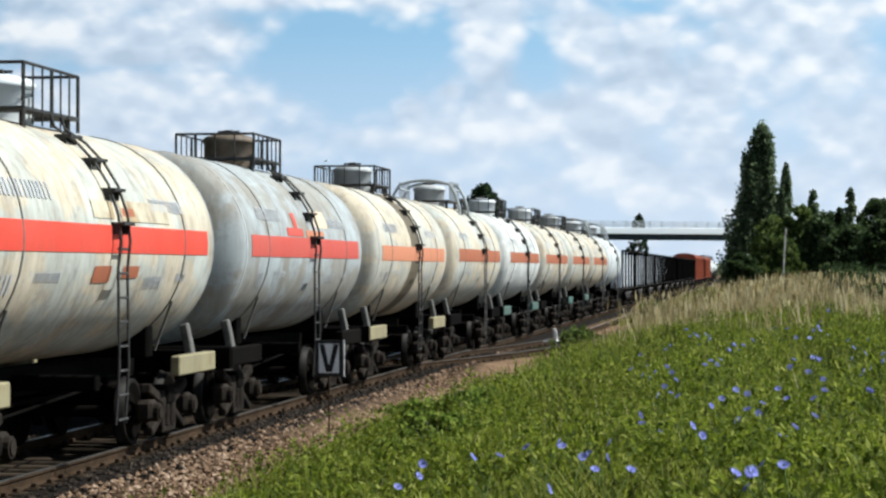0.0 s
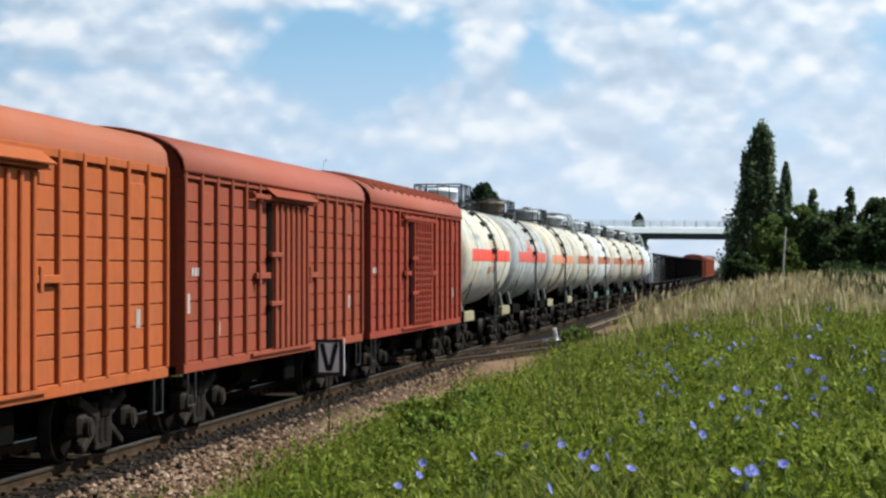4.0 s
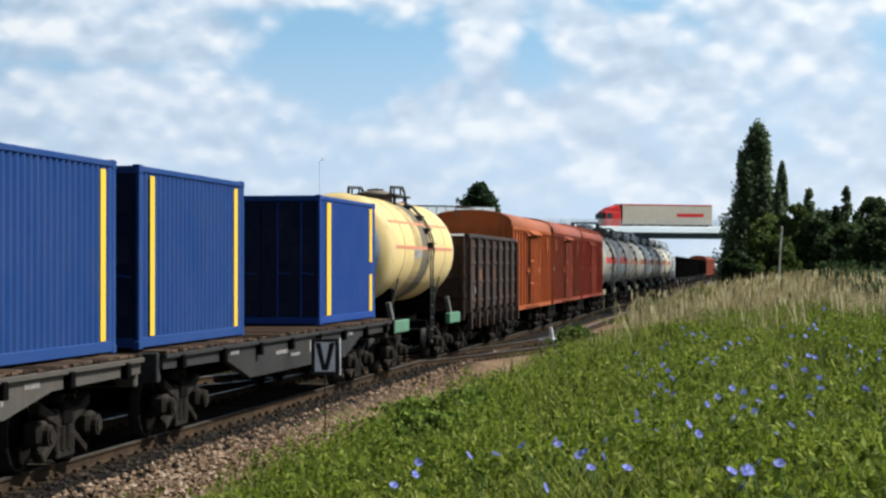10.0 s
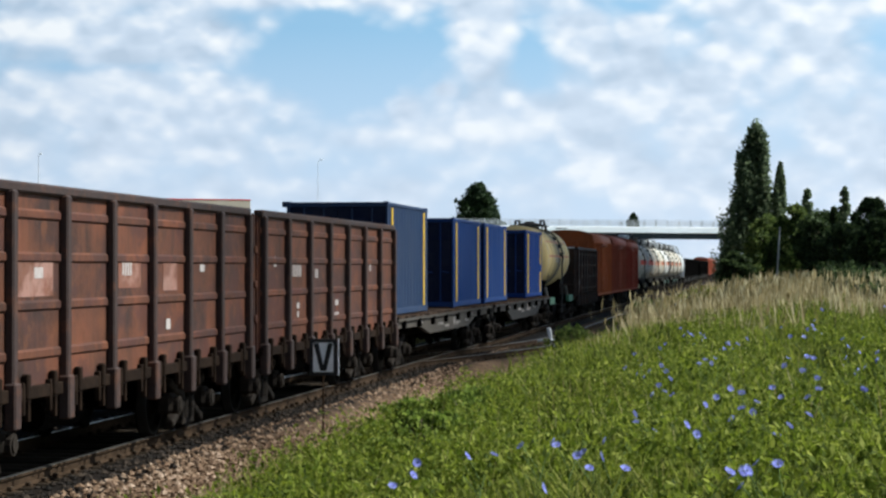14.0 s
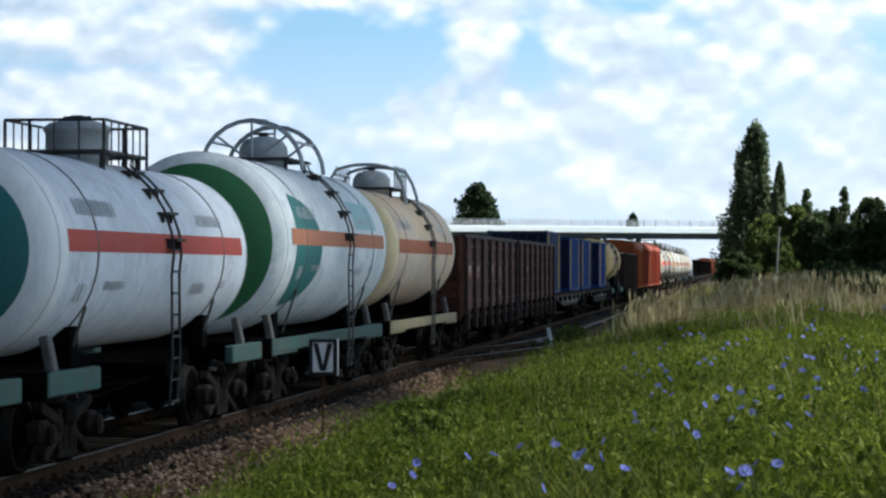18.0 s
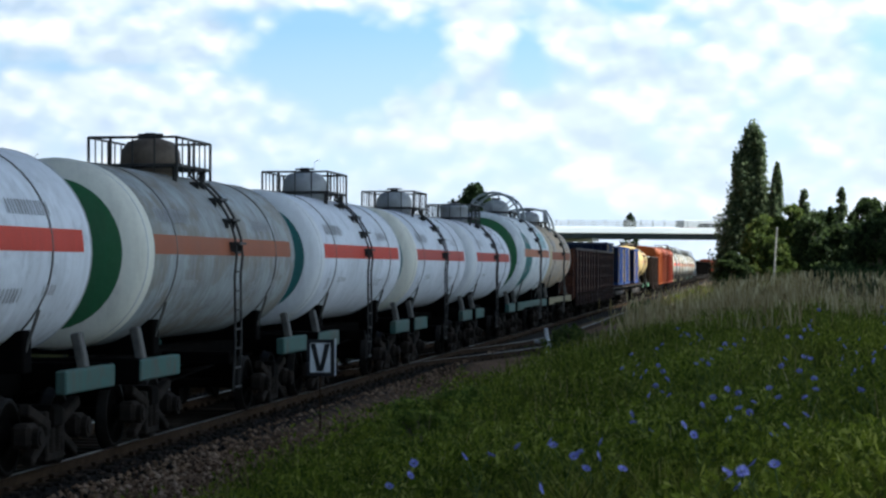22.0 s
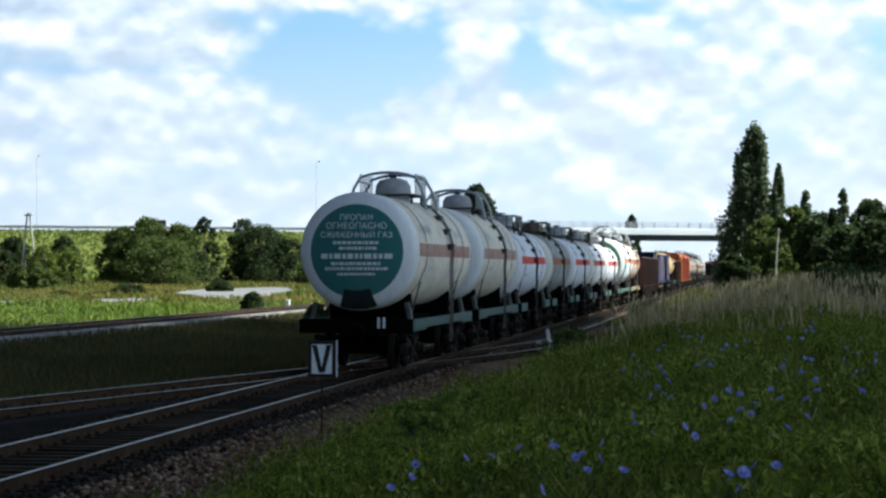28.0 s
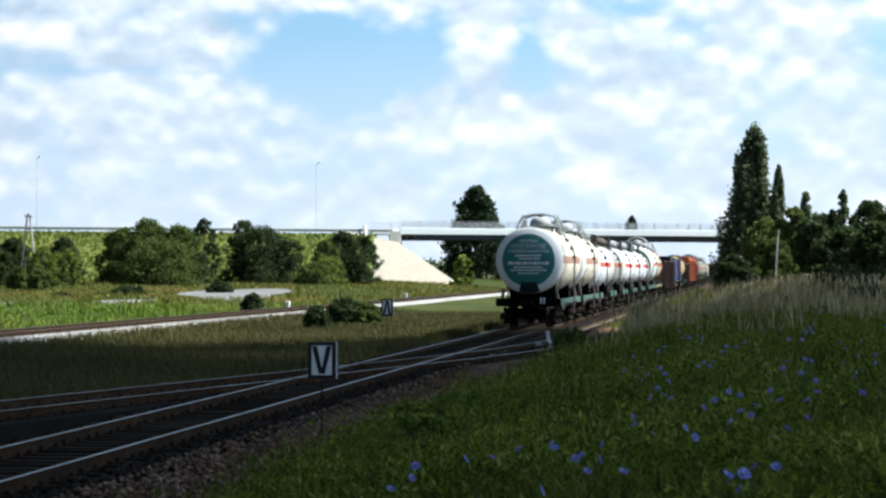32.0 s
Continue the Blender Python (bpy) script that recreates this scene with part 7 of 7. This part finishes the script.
def blades(name, xs, ys, heights, widths, lean, mat, rng, label, category="grass", lift=0.0):
    """Bent blades: two quads and a tip each."""
    n = len(xs)
    z = ground_z(xs, ys) + lift
    ang = rng.uniform(0, 2 * np.pi, n)
    side = np.stack([np.cos(ang), np.sin(ang), np.zeros(n)], 1) * widths[:, None]
    bend = np.stack([-np.sin(ang), np.cos(ang), np.zeros(n)], 1) * (heights * lean * rng.uniform(0.2, 1.0, n))[:, None]
    foot = np.stack([xs, ys, z - 0.02], 1)
    up = np.stack([np.zeros(n), np.zeros(n), heights], 1)
    mid = foot + up * 0.55 + bend * 0.3
    tip = foot + up + bend
    vs = np.empty((n, 5, 3))
    vs[:, 0], vs[:, 1] = foot - side * 0.5, foot + side * 0.5
    vs[:, 2], vs[:, 3] = mid + side * 0.5, mid - side * 0.5
    vs[:, 4] = tip
    me = bpy.data.meshes.new(name)
    me.vertices.add(n * 5)
    me.vertices.foreach_set("co", vs.ravel())
    k = np.arange(n)[:, None] * 5
    loops = np.concatenate([k + np.array([[0, 1, 2, 3]]), k + np.array([[3, 2, 4]])], 1).astype(np.int32)
    me.loops.add(n * 7)
    me.loops.foreach_set("vertex_index", loops.ravel())
    me.polygons.add(n * 2)
    st = (np.arange(n)[:, None] * 7 + np.array([[0, 4]])).astype(np.int32)
    me.polygons.foreach_set("loop_start", st.ravel())
    me.materials.append(mat)
    me.update(calc_edges=True)
    return tagged(new(name, me), label, category, kind="stuff")


def spread(rng, n, d0, d1, power, xmin, xmax):
    """Places in the wedge of ground before the camera, between two distances."""
    d = d0 + (d1 - d0) * rng.random(n) ** power
    a = radians(-21.0) + radians(26.5) * rng.random(n) - 0.0
    x, y = d * np.sin(a), d * np.cos(a)
    wob = 0.25 * np.sin(y * 0.11 + 1.3) + 0.15 * np.sin(y * 0.31)
    keep = (x + wob - 2.6 * smooth(56, 80, y) > xmin) & (x < xmax)
    return x[keep], y[keep]


def green_from(y):
    """Where the green of the bank begins, east of the dry verge."""
    return np.interp(y, [0, 20, 27, 45, 60, 80], [-5.6, -5.5, -5.2, -4.1, -3.6, -1.4])


rg = np.random.default_rng(77)
GRASS_GREEN = islands("grass_green", [(0.12, (0.014, 0.024, 0.004)), (0.45, (0.092, 0.12, 0.015)), (0.75, (0.21, 0.232, 0.034)), (0.95, (0.41, 0.37, 0.125))], through_light=0.55)
GRASS_DRY = islands("grass_dry", [(0.12, (0.15, 0.11, 0.045)), (0.5, (0.38, 0.295, 0.145)), (0.9, (0.66, 0.57, 0.36))], through_light=0.4)
WEED = islands("weed_leaf", single=0.5, scale=1.1, stops=[(0.12, (0.010, 0.022, 0.003)), (0.4, (0.085, 0.122, 0.012)), (0.66, (0.22, 0.265, 0.03)), (0.88, (0.50, 0.50, 0.14))], through_light=0.5)
WEED_TOP = islands("verge_weed_leaf", [(0.12, (0.03, 0.055, 0.01)), (0.45, (0.13, 0.19, 0.03)), (0.8, (0.28, 0.35, 0.07))], through_light=0.6)
PETAL = islands("chicory_petal", [(0.1, (0.13, 0.14, 0.52)), (0.6, (0.22, 0.24, 0.66)), (0.95, (0.40, 0.43, 0.80))], through_light=0.3)
x, y = spread(rg, 64000, 5.0, 26, 1.0, -6.0, 9)
k = rg.random(len(x)) < 0.08 + 0.92 * smooth(0.0, 1.3, x - green_from(y))
x, y = x[k], y[k]
blades("meadow_grass", x, y, rg.uniform(0.12, 0.36, len(x)) * (1 + 0.35 * np.sin(x * 1.9 + 0.5 * y) * np.sin(y * 0.8 - x)), rg.uniform(0.006, 0.018, len(x)), 1.1, GRASS_GREEN, rg, "dense green meadow grass on the bank")
x, y = spread(rg, 95000, 24, 62, 0.8, -5.6, 12)
k = rg.random(len(x)) < 0.06 + 0.94 * smooth(0.0, 1.3, x - green_from(y))
x, y = x[k], y[k]
blades("meadow_grass", x, y, rg.uniform(0.18, 0.45, len(x)) * (1 + 0.4 * np.sin(x * 1.1 + 0.3 * y) * np.sin(y * 0.35 - x)), rg.uniform(0.015, 0.04, len(x)), 0.9, GRASS_GREEN, rg, "green grass further along the bank")
x, y = spread(rg, 190000, 36, 125, 0.7, -4.3, 28)
k = np.sin(x * 0.9 + 1) * np.sin(y * 0.23) + 0.7 * np.sin(x * 2.3 + y * 0.5) + rg.normal(0, 0.4, len(x)) - 1.8 * (1 - smooth(34, 52, y)) > -0.25
k &= x + 0.25 * np.sin(y * 0.11 + 1.3) - 2.6 * smooth(56, 80, y) > -4.3 + 1.6 * smooth(36, 46, y) * (1 - smooth(74, 84, y))
x, y = x[k], y[k]
blades("tall_dry_grass", x, y, rg.uniform(0.4, 1.05, len(x)) * (0.8 + 0.32 * np.sin(x * 1.7 + 0.4 * y) * np.sin(y * 0.45)), rg.uniform(0.012, 0.036, len(x)), 0.45, GRASS_DRY, rg, "tall dry straw-coloured grass on the bank", "dry grass")
x, y = x[::5], y[::5]
c = np.stack([x, y, ground_z(x, y) + rg.uniform(0.55, 1.1, len(x))], 1)
tagged(new("grass_plumes", quads("grass_plumes", c, np.array([0.0, 0.0, 1.0]) * rg.uniform(0.14, 0.3, (len(x), 1)) + unit(rg, len(x)) * 0.07, unit(rg, len(x)) * rg.uniform(0.03, 0.07, (len(x), 1)), GRASS_DRY)), "pale feathery seed heads over the dry grass", "dry grass", kind="stuff")
x, y = spread(rg, 60000, 14, 80, 0.8, -6.7, -1.5)
k = x < green_from(y) + rg.uniform(0.0, 1.2, len(x))
x, y = x[k], y[k]
blades("dry_verge", x, y, rg.uniform(0.08, 0.28, len(x)), rg.uniform(0.008, 0.02, len(x)), 0.8, GRASS_DRY, rg, "short dry grass at the ballast's edge", "dry grass")
n = 40000
y = rg.uniform(100, 300, n)
x = np.array([line_x(v) for v in y]) + rg.uniform(2.3, 16.0, n)
blades("far_verge", x, y, rg.uniform(0.25, 0.7, n), rg.uniform(0.03, 0.07, n), 0.8, GRASS_GREEN, rg, "sunny green grass along the far line")
n = 45000
x, y = rg.uniform(-5.2, 24, n), rg.uniform(-22, 30, n)
k = (np.hypot(x, y) < 26) & ((np.arctan2(x, y) < radians(-20)) | (np.arctan2(x, y) > radians(5)) | (np.hypot(x, y) < 5)) & (np.hypot(x, y) > 0.8) & (x > -5.2 + 0.25)
k &= ~((np.abs(np.arctan2(x, y) + radians(8)) < radians(13)) & (np.hypot(x, y) < 5.0) & (y > 0) & (rg.random(n) < 0.5))
x, y = x[k], y[k]
blades("meadow_grass", x, y, rg.uniform(0.12, 0.36, len(x)), rg.uniform(0.008, 0.022, len(x)), 1.0, GRASS_GREEN, rg, "green meadow grass round the standpoint")
n = 26000
lx, q = rg.uniform(-110, -10.8, n), rg.random(n)
ly, lz = np.interp(q, [0, 0.3, 0.62, 0.9, 1], [-24, -19, -13, -7.5, -5.8]), np.interp(q, [0, 0.3, 0.62, 0.9, 1], [-0.3, 1.2, 4.1, 6.8, 7.4])
c = np.array([tuple(BR_M @ Vector((float(a + b * SK / CK), float(b), float(d) + 0.12))) for a, b, d in zip(lx, ly, lz)])
up = unit(rg, n) * 0.25 + np.array([0, 0, 0.5])
tagged(new("bank_grass", quads("bank_grass", c, up * rg.uniform(0.5, 1.4, (n, 1)), unit(rg, n) * rg.uniform(0.15, 0.4, (n, 1)), islands("bank_grass", [(0.3, (0.07, 0.12, 0.02)), (0.5, (0.15, 0.20, 0.04)), (0.68, (0.27, 0.25, 0.07))], through_light=0.4, single=0.3, scale=0.1))), "rough green and straw grass on the road embankment", "grass", kind="stuff")
# leafy weeds
x, y = spread(rg, 19000, 5.0, 50, 0.75, -5.6, 11)
lush = np.sin(x * 1.7 + 0.6 * y) * np.sin(y * 0.55 - 0.8 * x) + 0.6 * np.sin(x * 3.9 - y) * np.sin(y * 1.6)
k = rg.random(len(x)) < np.clip(0.6 + 0.5 * lush, 0.2, 1.0) * (1 - 0.6 * smooth(26, 48, y)) * smooth(0.2, 1.3, x - green_from(y))
x, y = x[k], y[k]
PER = 40
tall = np.repeat(rg.uniform(0.22, 0.58, len(x)) * (0.85 + 0.4 * np.sin(x * 1.1) * np.sin(y * 0.7)), PER)
wide = np.repeat(rg.uniform(0.05, 0.17, len(x)), PER)
rise = rg.uniform(0.1, 1.0, len(wide)) ** 0.6
x, y = np.repeat(x, PER) + rg.normal(0, 1, len(wide)) * wide * (1.25 - 0.7 * rise), np.repeat(y, PER) + rg.normal(0, 1, len(wide)) * wide * (1.25 - 0.7 * rise)
z = ground_z(x, y) + tall * rise
c = np.stack([x, y, z], 1)
a = unit(rg, len(x)) * np.array([1.0, 1.0, 1.25])
b = np.cross(a, unit(rg, len(x))) * 0.7
s = rg.uniform(0.03, 0.10, (len(x), 1)) * (1.15 - 0.5 * rise[:, None])
tagged(new("leafy_weeds", quads("leafy_weeds", c, a * s, b * s * 0.6, WEED)), "leafy green weeds among the meadow grass", "weeds", kind="stuff")
# straw stalks standing among the green
x, y = spread(rg, 500, 14.0, 40, 0.8, -5.8, 10)
blades("dry_stalks", x, y, rg.uniform(0.3, 0.68, len(x)), rg.uniform(0.005, 0.012, len(x)), 0.4, GRASS_DRY, rg, "thin straw stalks among the meadow grass", "dry grass")
# field beyond the line
n = 110000
x, y = rg.uniform(-26.4, -12.6, n), rg.uniform(25, 150, n)
blades("field_grass", x, y, rg.uniform(0.12, 0.42, n), rg.uniform(0.012, 0.035, n), 0.8, islands("field_grass", [(0.12, (0.03, 0.03, 0.01)), (0.5, (0.085, 0.08, 0.026)), (0.9, (0.17, 0.135, 0.055))], through_light=0.3, single=0.35, scale=0.12), rg, "rough brownish grass between the two lines")
n = 110000
lat, dep = rg.uniform(-75, 40, n), rg.uniform(95, 315, n)
x, y = -SH * dep + CH * lat, CH * dep + SH * lat
k = x < -33
for pl, pd, pw, pdd in PATHS:
    k &= ((lat - pl) / pw) ** 2 + ((dep - pd) / pdd) ** 2 > 1.05
x, y = x[k], y[k]
near = (dep[k] + rg.normal(0, 8, len(x))) < 168
for pick, stops, lab in ((near, [(0.25, (0.07, 0.13, 0.014)), (0.5, (0.13, 0.20, 0.022)), (0.8, (0.24, 0.26, 0.05))], "bright green grass beyond the far track"),
                         (~near, [(0.3, (0.07, 0.11, 0.02)), (0.45, (0.12, 0.15, 0.028)), (0.54, (0.24, 0.17, 0.045)), (0.6, (0.11, 0.145, 0.025)), (0.72, (0.30, 0.16, 0.055))], "tan and olive meadow below the embankment")):
    px, py = x[pick], y[pick]
    blades("far_meadow", px, py, rg.uniform(0.12, 0.45, len(px)) * (1 + 0.5 * np.sin(px * 0.35) * np.sin(py * 0.12)), rg.uniform(0.05, 0.12, len(px)), 0.9, islands("far_meadow", stops, through_light=0.3, single=0.22, scale=0.06), rg, lab)

# shrubby weeds at the foot of the bank and dark bushes on it
for i, (lat, dep, h, r, mat) in enumerate(((11.6, 62.0, 1.1, 1.1, LEAF_DARK), (13.0, 66.0, 1.2, 1.2, LEAF_DARK), (14.5, 64.0, 1.3, 1.2, LEAF_DARK), (12.4, 68.0, 1.3, 1.1, LEAF_DARK), (6.2, 66.0, 0.9, 0.7, LEAF_MID), (3.4, 58.0, 0.6, 0.7, LEAF_MID))):
    tree("weed_bush", "low leafy weed bush on the grassy bank", lat, dep, h, r, mat, shape="bush", clumps=60, per=26, size=0.11, seed=140 + i, base=0.0)

for lat, dep, hh, rad, sd in ((-0.22, 19.5, 0.5, 0.36, 171), (0.05, 20.0, 0.42, 0.3, 172), (-0.5, 19.0, 0.34, 0.24, 173), (-0.35, 24.0, 0.42, 0.4, 174), (0.1, 23.0, 0.5, 0.42, 175), (-0.65, 22.0, 0.32, 0.3, 176), (0.4, 25.0, 0.4, 0.45, 177)):
    tree("weed_bush", "feathery green weed bush at the verge", lat, dep, hh, rad, WEED_TOP, shape="bush", clumps=70, per=34, size=0.06, seed=sd, base=0.0)

# ---- chicory in flower ----


def chicory_mesh(seed):
    rng = random.Random(seed)
    bm = bmesh.new()
    h = 0.62
    tips = []
    rod(bm, (0, 0, 0), (0.03, 0.02, h * 0.6), 0.004, 5)
    for i in range(5):
        a = i * 1.3 + seed
        z0 = h * (0.3 + 0.1 * i)
        tip = (0.10 * math.cos(a) + 0.03, 0.10 * math.sin(a), z0 + 0.13)
        rod(bm, (0.02, 0.01, z0), tip, 0.003, 4)
        tips.append(tip)
    return bm, tips


STEM = plain("stem_green", (0.06, 0.10, 0.02), (0.12, 0.17, 0.05), 9.0, 0.8, 0, 0)


def chicory(x, y, seed, scale=1.0, heads=3):
    t = thing("chicory_plant", "blue-flowered chicory standing in the meadow grass", "flower", "chicory plants", at=pose(x, y, float(ground_z(x, y)) - 0.02, 0, 0, seed * 40))
    key = seed % 5

    def stems():
        bm, tips = chicory_mesh(key)
        return finish("stem", bm, STEM)
    part("stem", shared(("chicory", key), stems), t)
    _, tips = (lambda r: (r[0].free(), r[1]))(chicory_mesh(key))

    def head():
        vs, fs = [], []
        for i in range(14):
            a = 2 * math.pi * i / 14
            k = len(vs)
            for rr, da, zz in ((0.003, 0, 0.0), (0.021, -0.22, 0.006), (0.031, 0, 0.010), (0.021, 0.22, 0.006)):
                vs.append((rr * math.cos(a + da), rr * math.sin(a + da), zz))
            fs.append((k, k + 1, k + 2, k + 3))
        return raw("flower_head", vs, fs, PETAL)
    me = shared("flower_head", head)
    rng = random.Random(seed)
    for tip in tips[::-1][:heads]:
        o = part("flower_head", me, t, "blue flower head", pose(*tip, rng.uniform(30, 75), 0, rng.uniform(-50, 30)))
    return t


# places: sideways and forward distance
rf = random.Random(12)
spots = []
for px, py in ((1283, 832), (1080, 812), (1410, 735), (1170, 700), (1350, 690), (1262, 690), (1555, 693), (1290, 725), (1330, 818), (1375, 825), (915, 868), (1150, 735), (960, 785), (1040, 780), (1000, 792), (1425, 635), (1460, 690),
               (1130, 650), (1400, 600), (1240, 755), (1320, 700), (1380, 650), (1110, 655), (700, 822), (850, 808), (1440, 660), (1530, 640)):
    z = 2.41
    for step in range(400):
        dep = 5.5 + step * 0.1
        lat = (px - 784) / 3865 * dep
        gx, gy = seen(lat, dep)
        if float(ground_z(gx, gy)) + 0.56 > 2.41 - (py - 479) / 3865 * dep:
            break
    spots.append((gx, gy))
for i in range(26):
    gy = rf.uniform(19, 40)
    gx = rf.uniform(-2.0, 1.5) + (gy - 19) * 0.05
    spots.append((gx, gy))
for i, (gx, gy) in enumerate(spots):
    for j in range(1 if i % 3 else 2):
        chicory(gx + rf.uniform(-0.12, 0.12) * j, gy + rf.uniform(-0.3, 0.3) * j, i * 2 + j, heads=1 + i % 3)

# ---- a butterfly that flits past ----
butterfly = thing("butterfly", "small white butterfly flitting over the meadow", "butterfly")
bm = bmesh.new()
tube(bm, [(-0.012, 0, 0), (-0.004, 0, 0.001), (0.006, 0, 0.001), (0.011, 0, 0.0)], 0.0022, 6)
part("body", finish("body", bm, M["bogie"]), butterfly)
WINGWHITE = plain("wing_white", (0.78, 0.78, 0.74), (0.86, 0.86, 0.82), 60.0, 0.8, 0, 0)
for s in (-1, 1):
    for wname, pts in (("forewing", ((0.006, 0.002), (0.013, 0.018), (0.011, 0.027), (0.002, 0.024), (-0.003, 0.012), (-0.001, 0.002))),
                       ("hindwing", ((-0.001, 0.002), (-0.003, 0.012), (-0.004, 0.020), (-0.012, 0.019), (-0.017, 0.010), (-0.009, 0.002)))):
        vs = [(x, y * s, 0.0012 + y * 0.55) for x, y in pts] + [(x, y * s, 0.0004 + y * 0.55) for x, y in pts]
        fs = [tuple(range(6)), tuple(range(11, 5, -1))] + [(i, (i + 1) % 6, (i + 1) % 6 + 6, i + 6) for i in range(6)]
        part(wname, raw(wname, vs, fs, WINGWHITE), butterfly, "white scaly wing")

# ---- what moves ----


def train_run(t):
    """Metres run since the start: a slow dip in speed, then quicker."""
    knots = ((0, 9.731), (8, 9.476), (16, 9.765), (24, 10.036), (32, 10.29))
    s = 0.0
    for (ta, va), (tb, vb) in zip(knots[:-1], knots[1:]):
        if t <= ta:
            break
        e = min(t, tb)
        ve = va + (vb - va) * (e - ta) / (tb - ta)
        s += (va + ve) / 2 * (e - ta)
    return s


def motions():
    times = [i for i in range(0, 33)]
    for ob, y0 in TRAIN:
        rows = []
        for t in times:
            yy = y0 + train_run(t)
            rows.append((t, pose(line_x(yy), yy, 0, 0, 0, line_turn(yy))))
        walk(ob, rows)
    for ob, (t0, lat, v) in ROAD:
        lane = -2.2 if v < 0 else 2.2
        turn = 180 if v < 0 else 0
        walk(ob, [(t, BR_M @ pose(along(lat) + lane * SK / CK + 1.13 * v * (t - t0), lane, 7.565, 0, 0, turn)) for t in (0.0, 16.0, 32.0)])
    off = sun_dir * (CLOUD_H / sun_dir.z)
    walk(cloud, [(t, pose(off.x + 3.0 * t, off.y - 6.0 * t, CLOUD_H)) for t in (0.0, 16.0, 32.0)])
    flit = []
    for t, px, py, dep, turn in ((0, 5200, 300, 3.6, 0), (19.4, 4200, 330, 3.6, 0), (19.7, 1821, 560, 3.8, 20), (19.8, 1441, 620, 3.9, 40), (19.9, 1061, 692, 4.0, 0), (20.0, 681, 770, 4.1, 60), (20.1, 301, 845, 4.1, 20), (20.2, -80, 860, 4.1, 0), (20.6, -1200, 700, 4.0, 0), (32, -4000, 300, 3.6, 0)):
        lat = (px - 784) / 3865 * dep
        gx, gy = seen(lat, dep)
        flit.append((t, pose(gx, gy, 2.41 - (py - 479) / 3865 * dep, turn - 20, 15, 190 + turn * 0.5)))
    walk(butterfly, flit)
    if WHEELS:
        step = 2 / 30
        rows_t = [i * step for i in range(481)]
        turns = [-math.degrees(train_run(min(t, 32.0)) / WHEEL_R) for t in rows_t]
        for w in SPIN:
            b = w.matrix_basis.translation.copy()
            walk(w, [(t, pose(b.x, b.y, b.z, a, 0, 0)) for t, a in zip(rows_t, turns)])


WHEELS = True
motions()
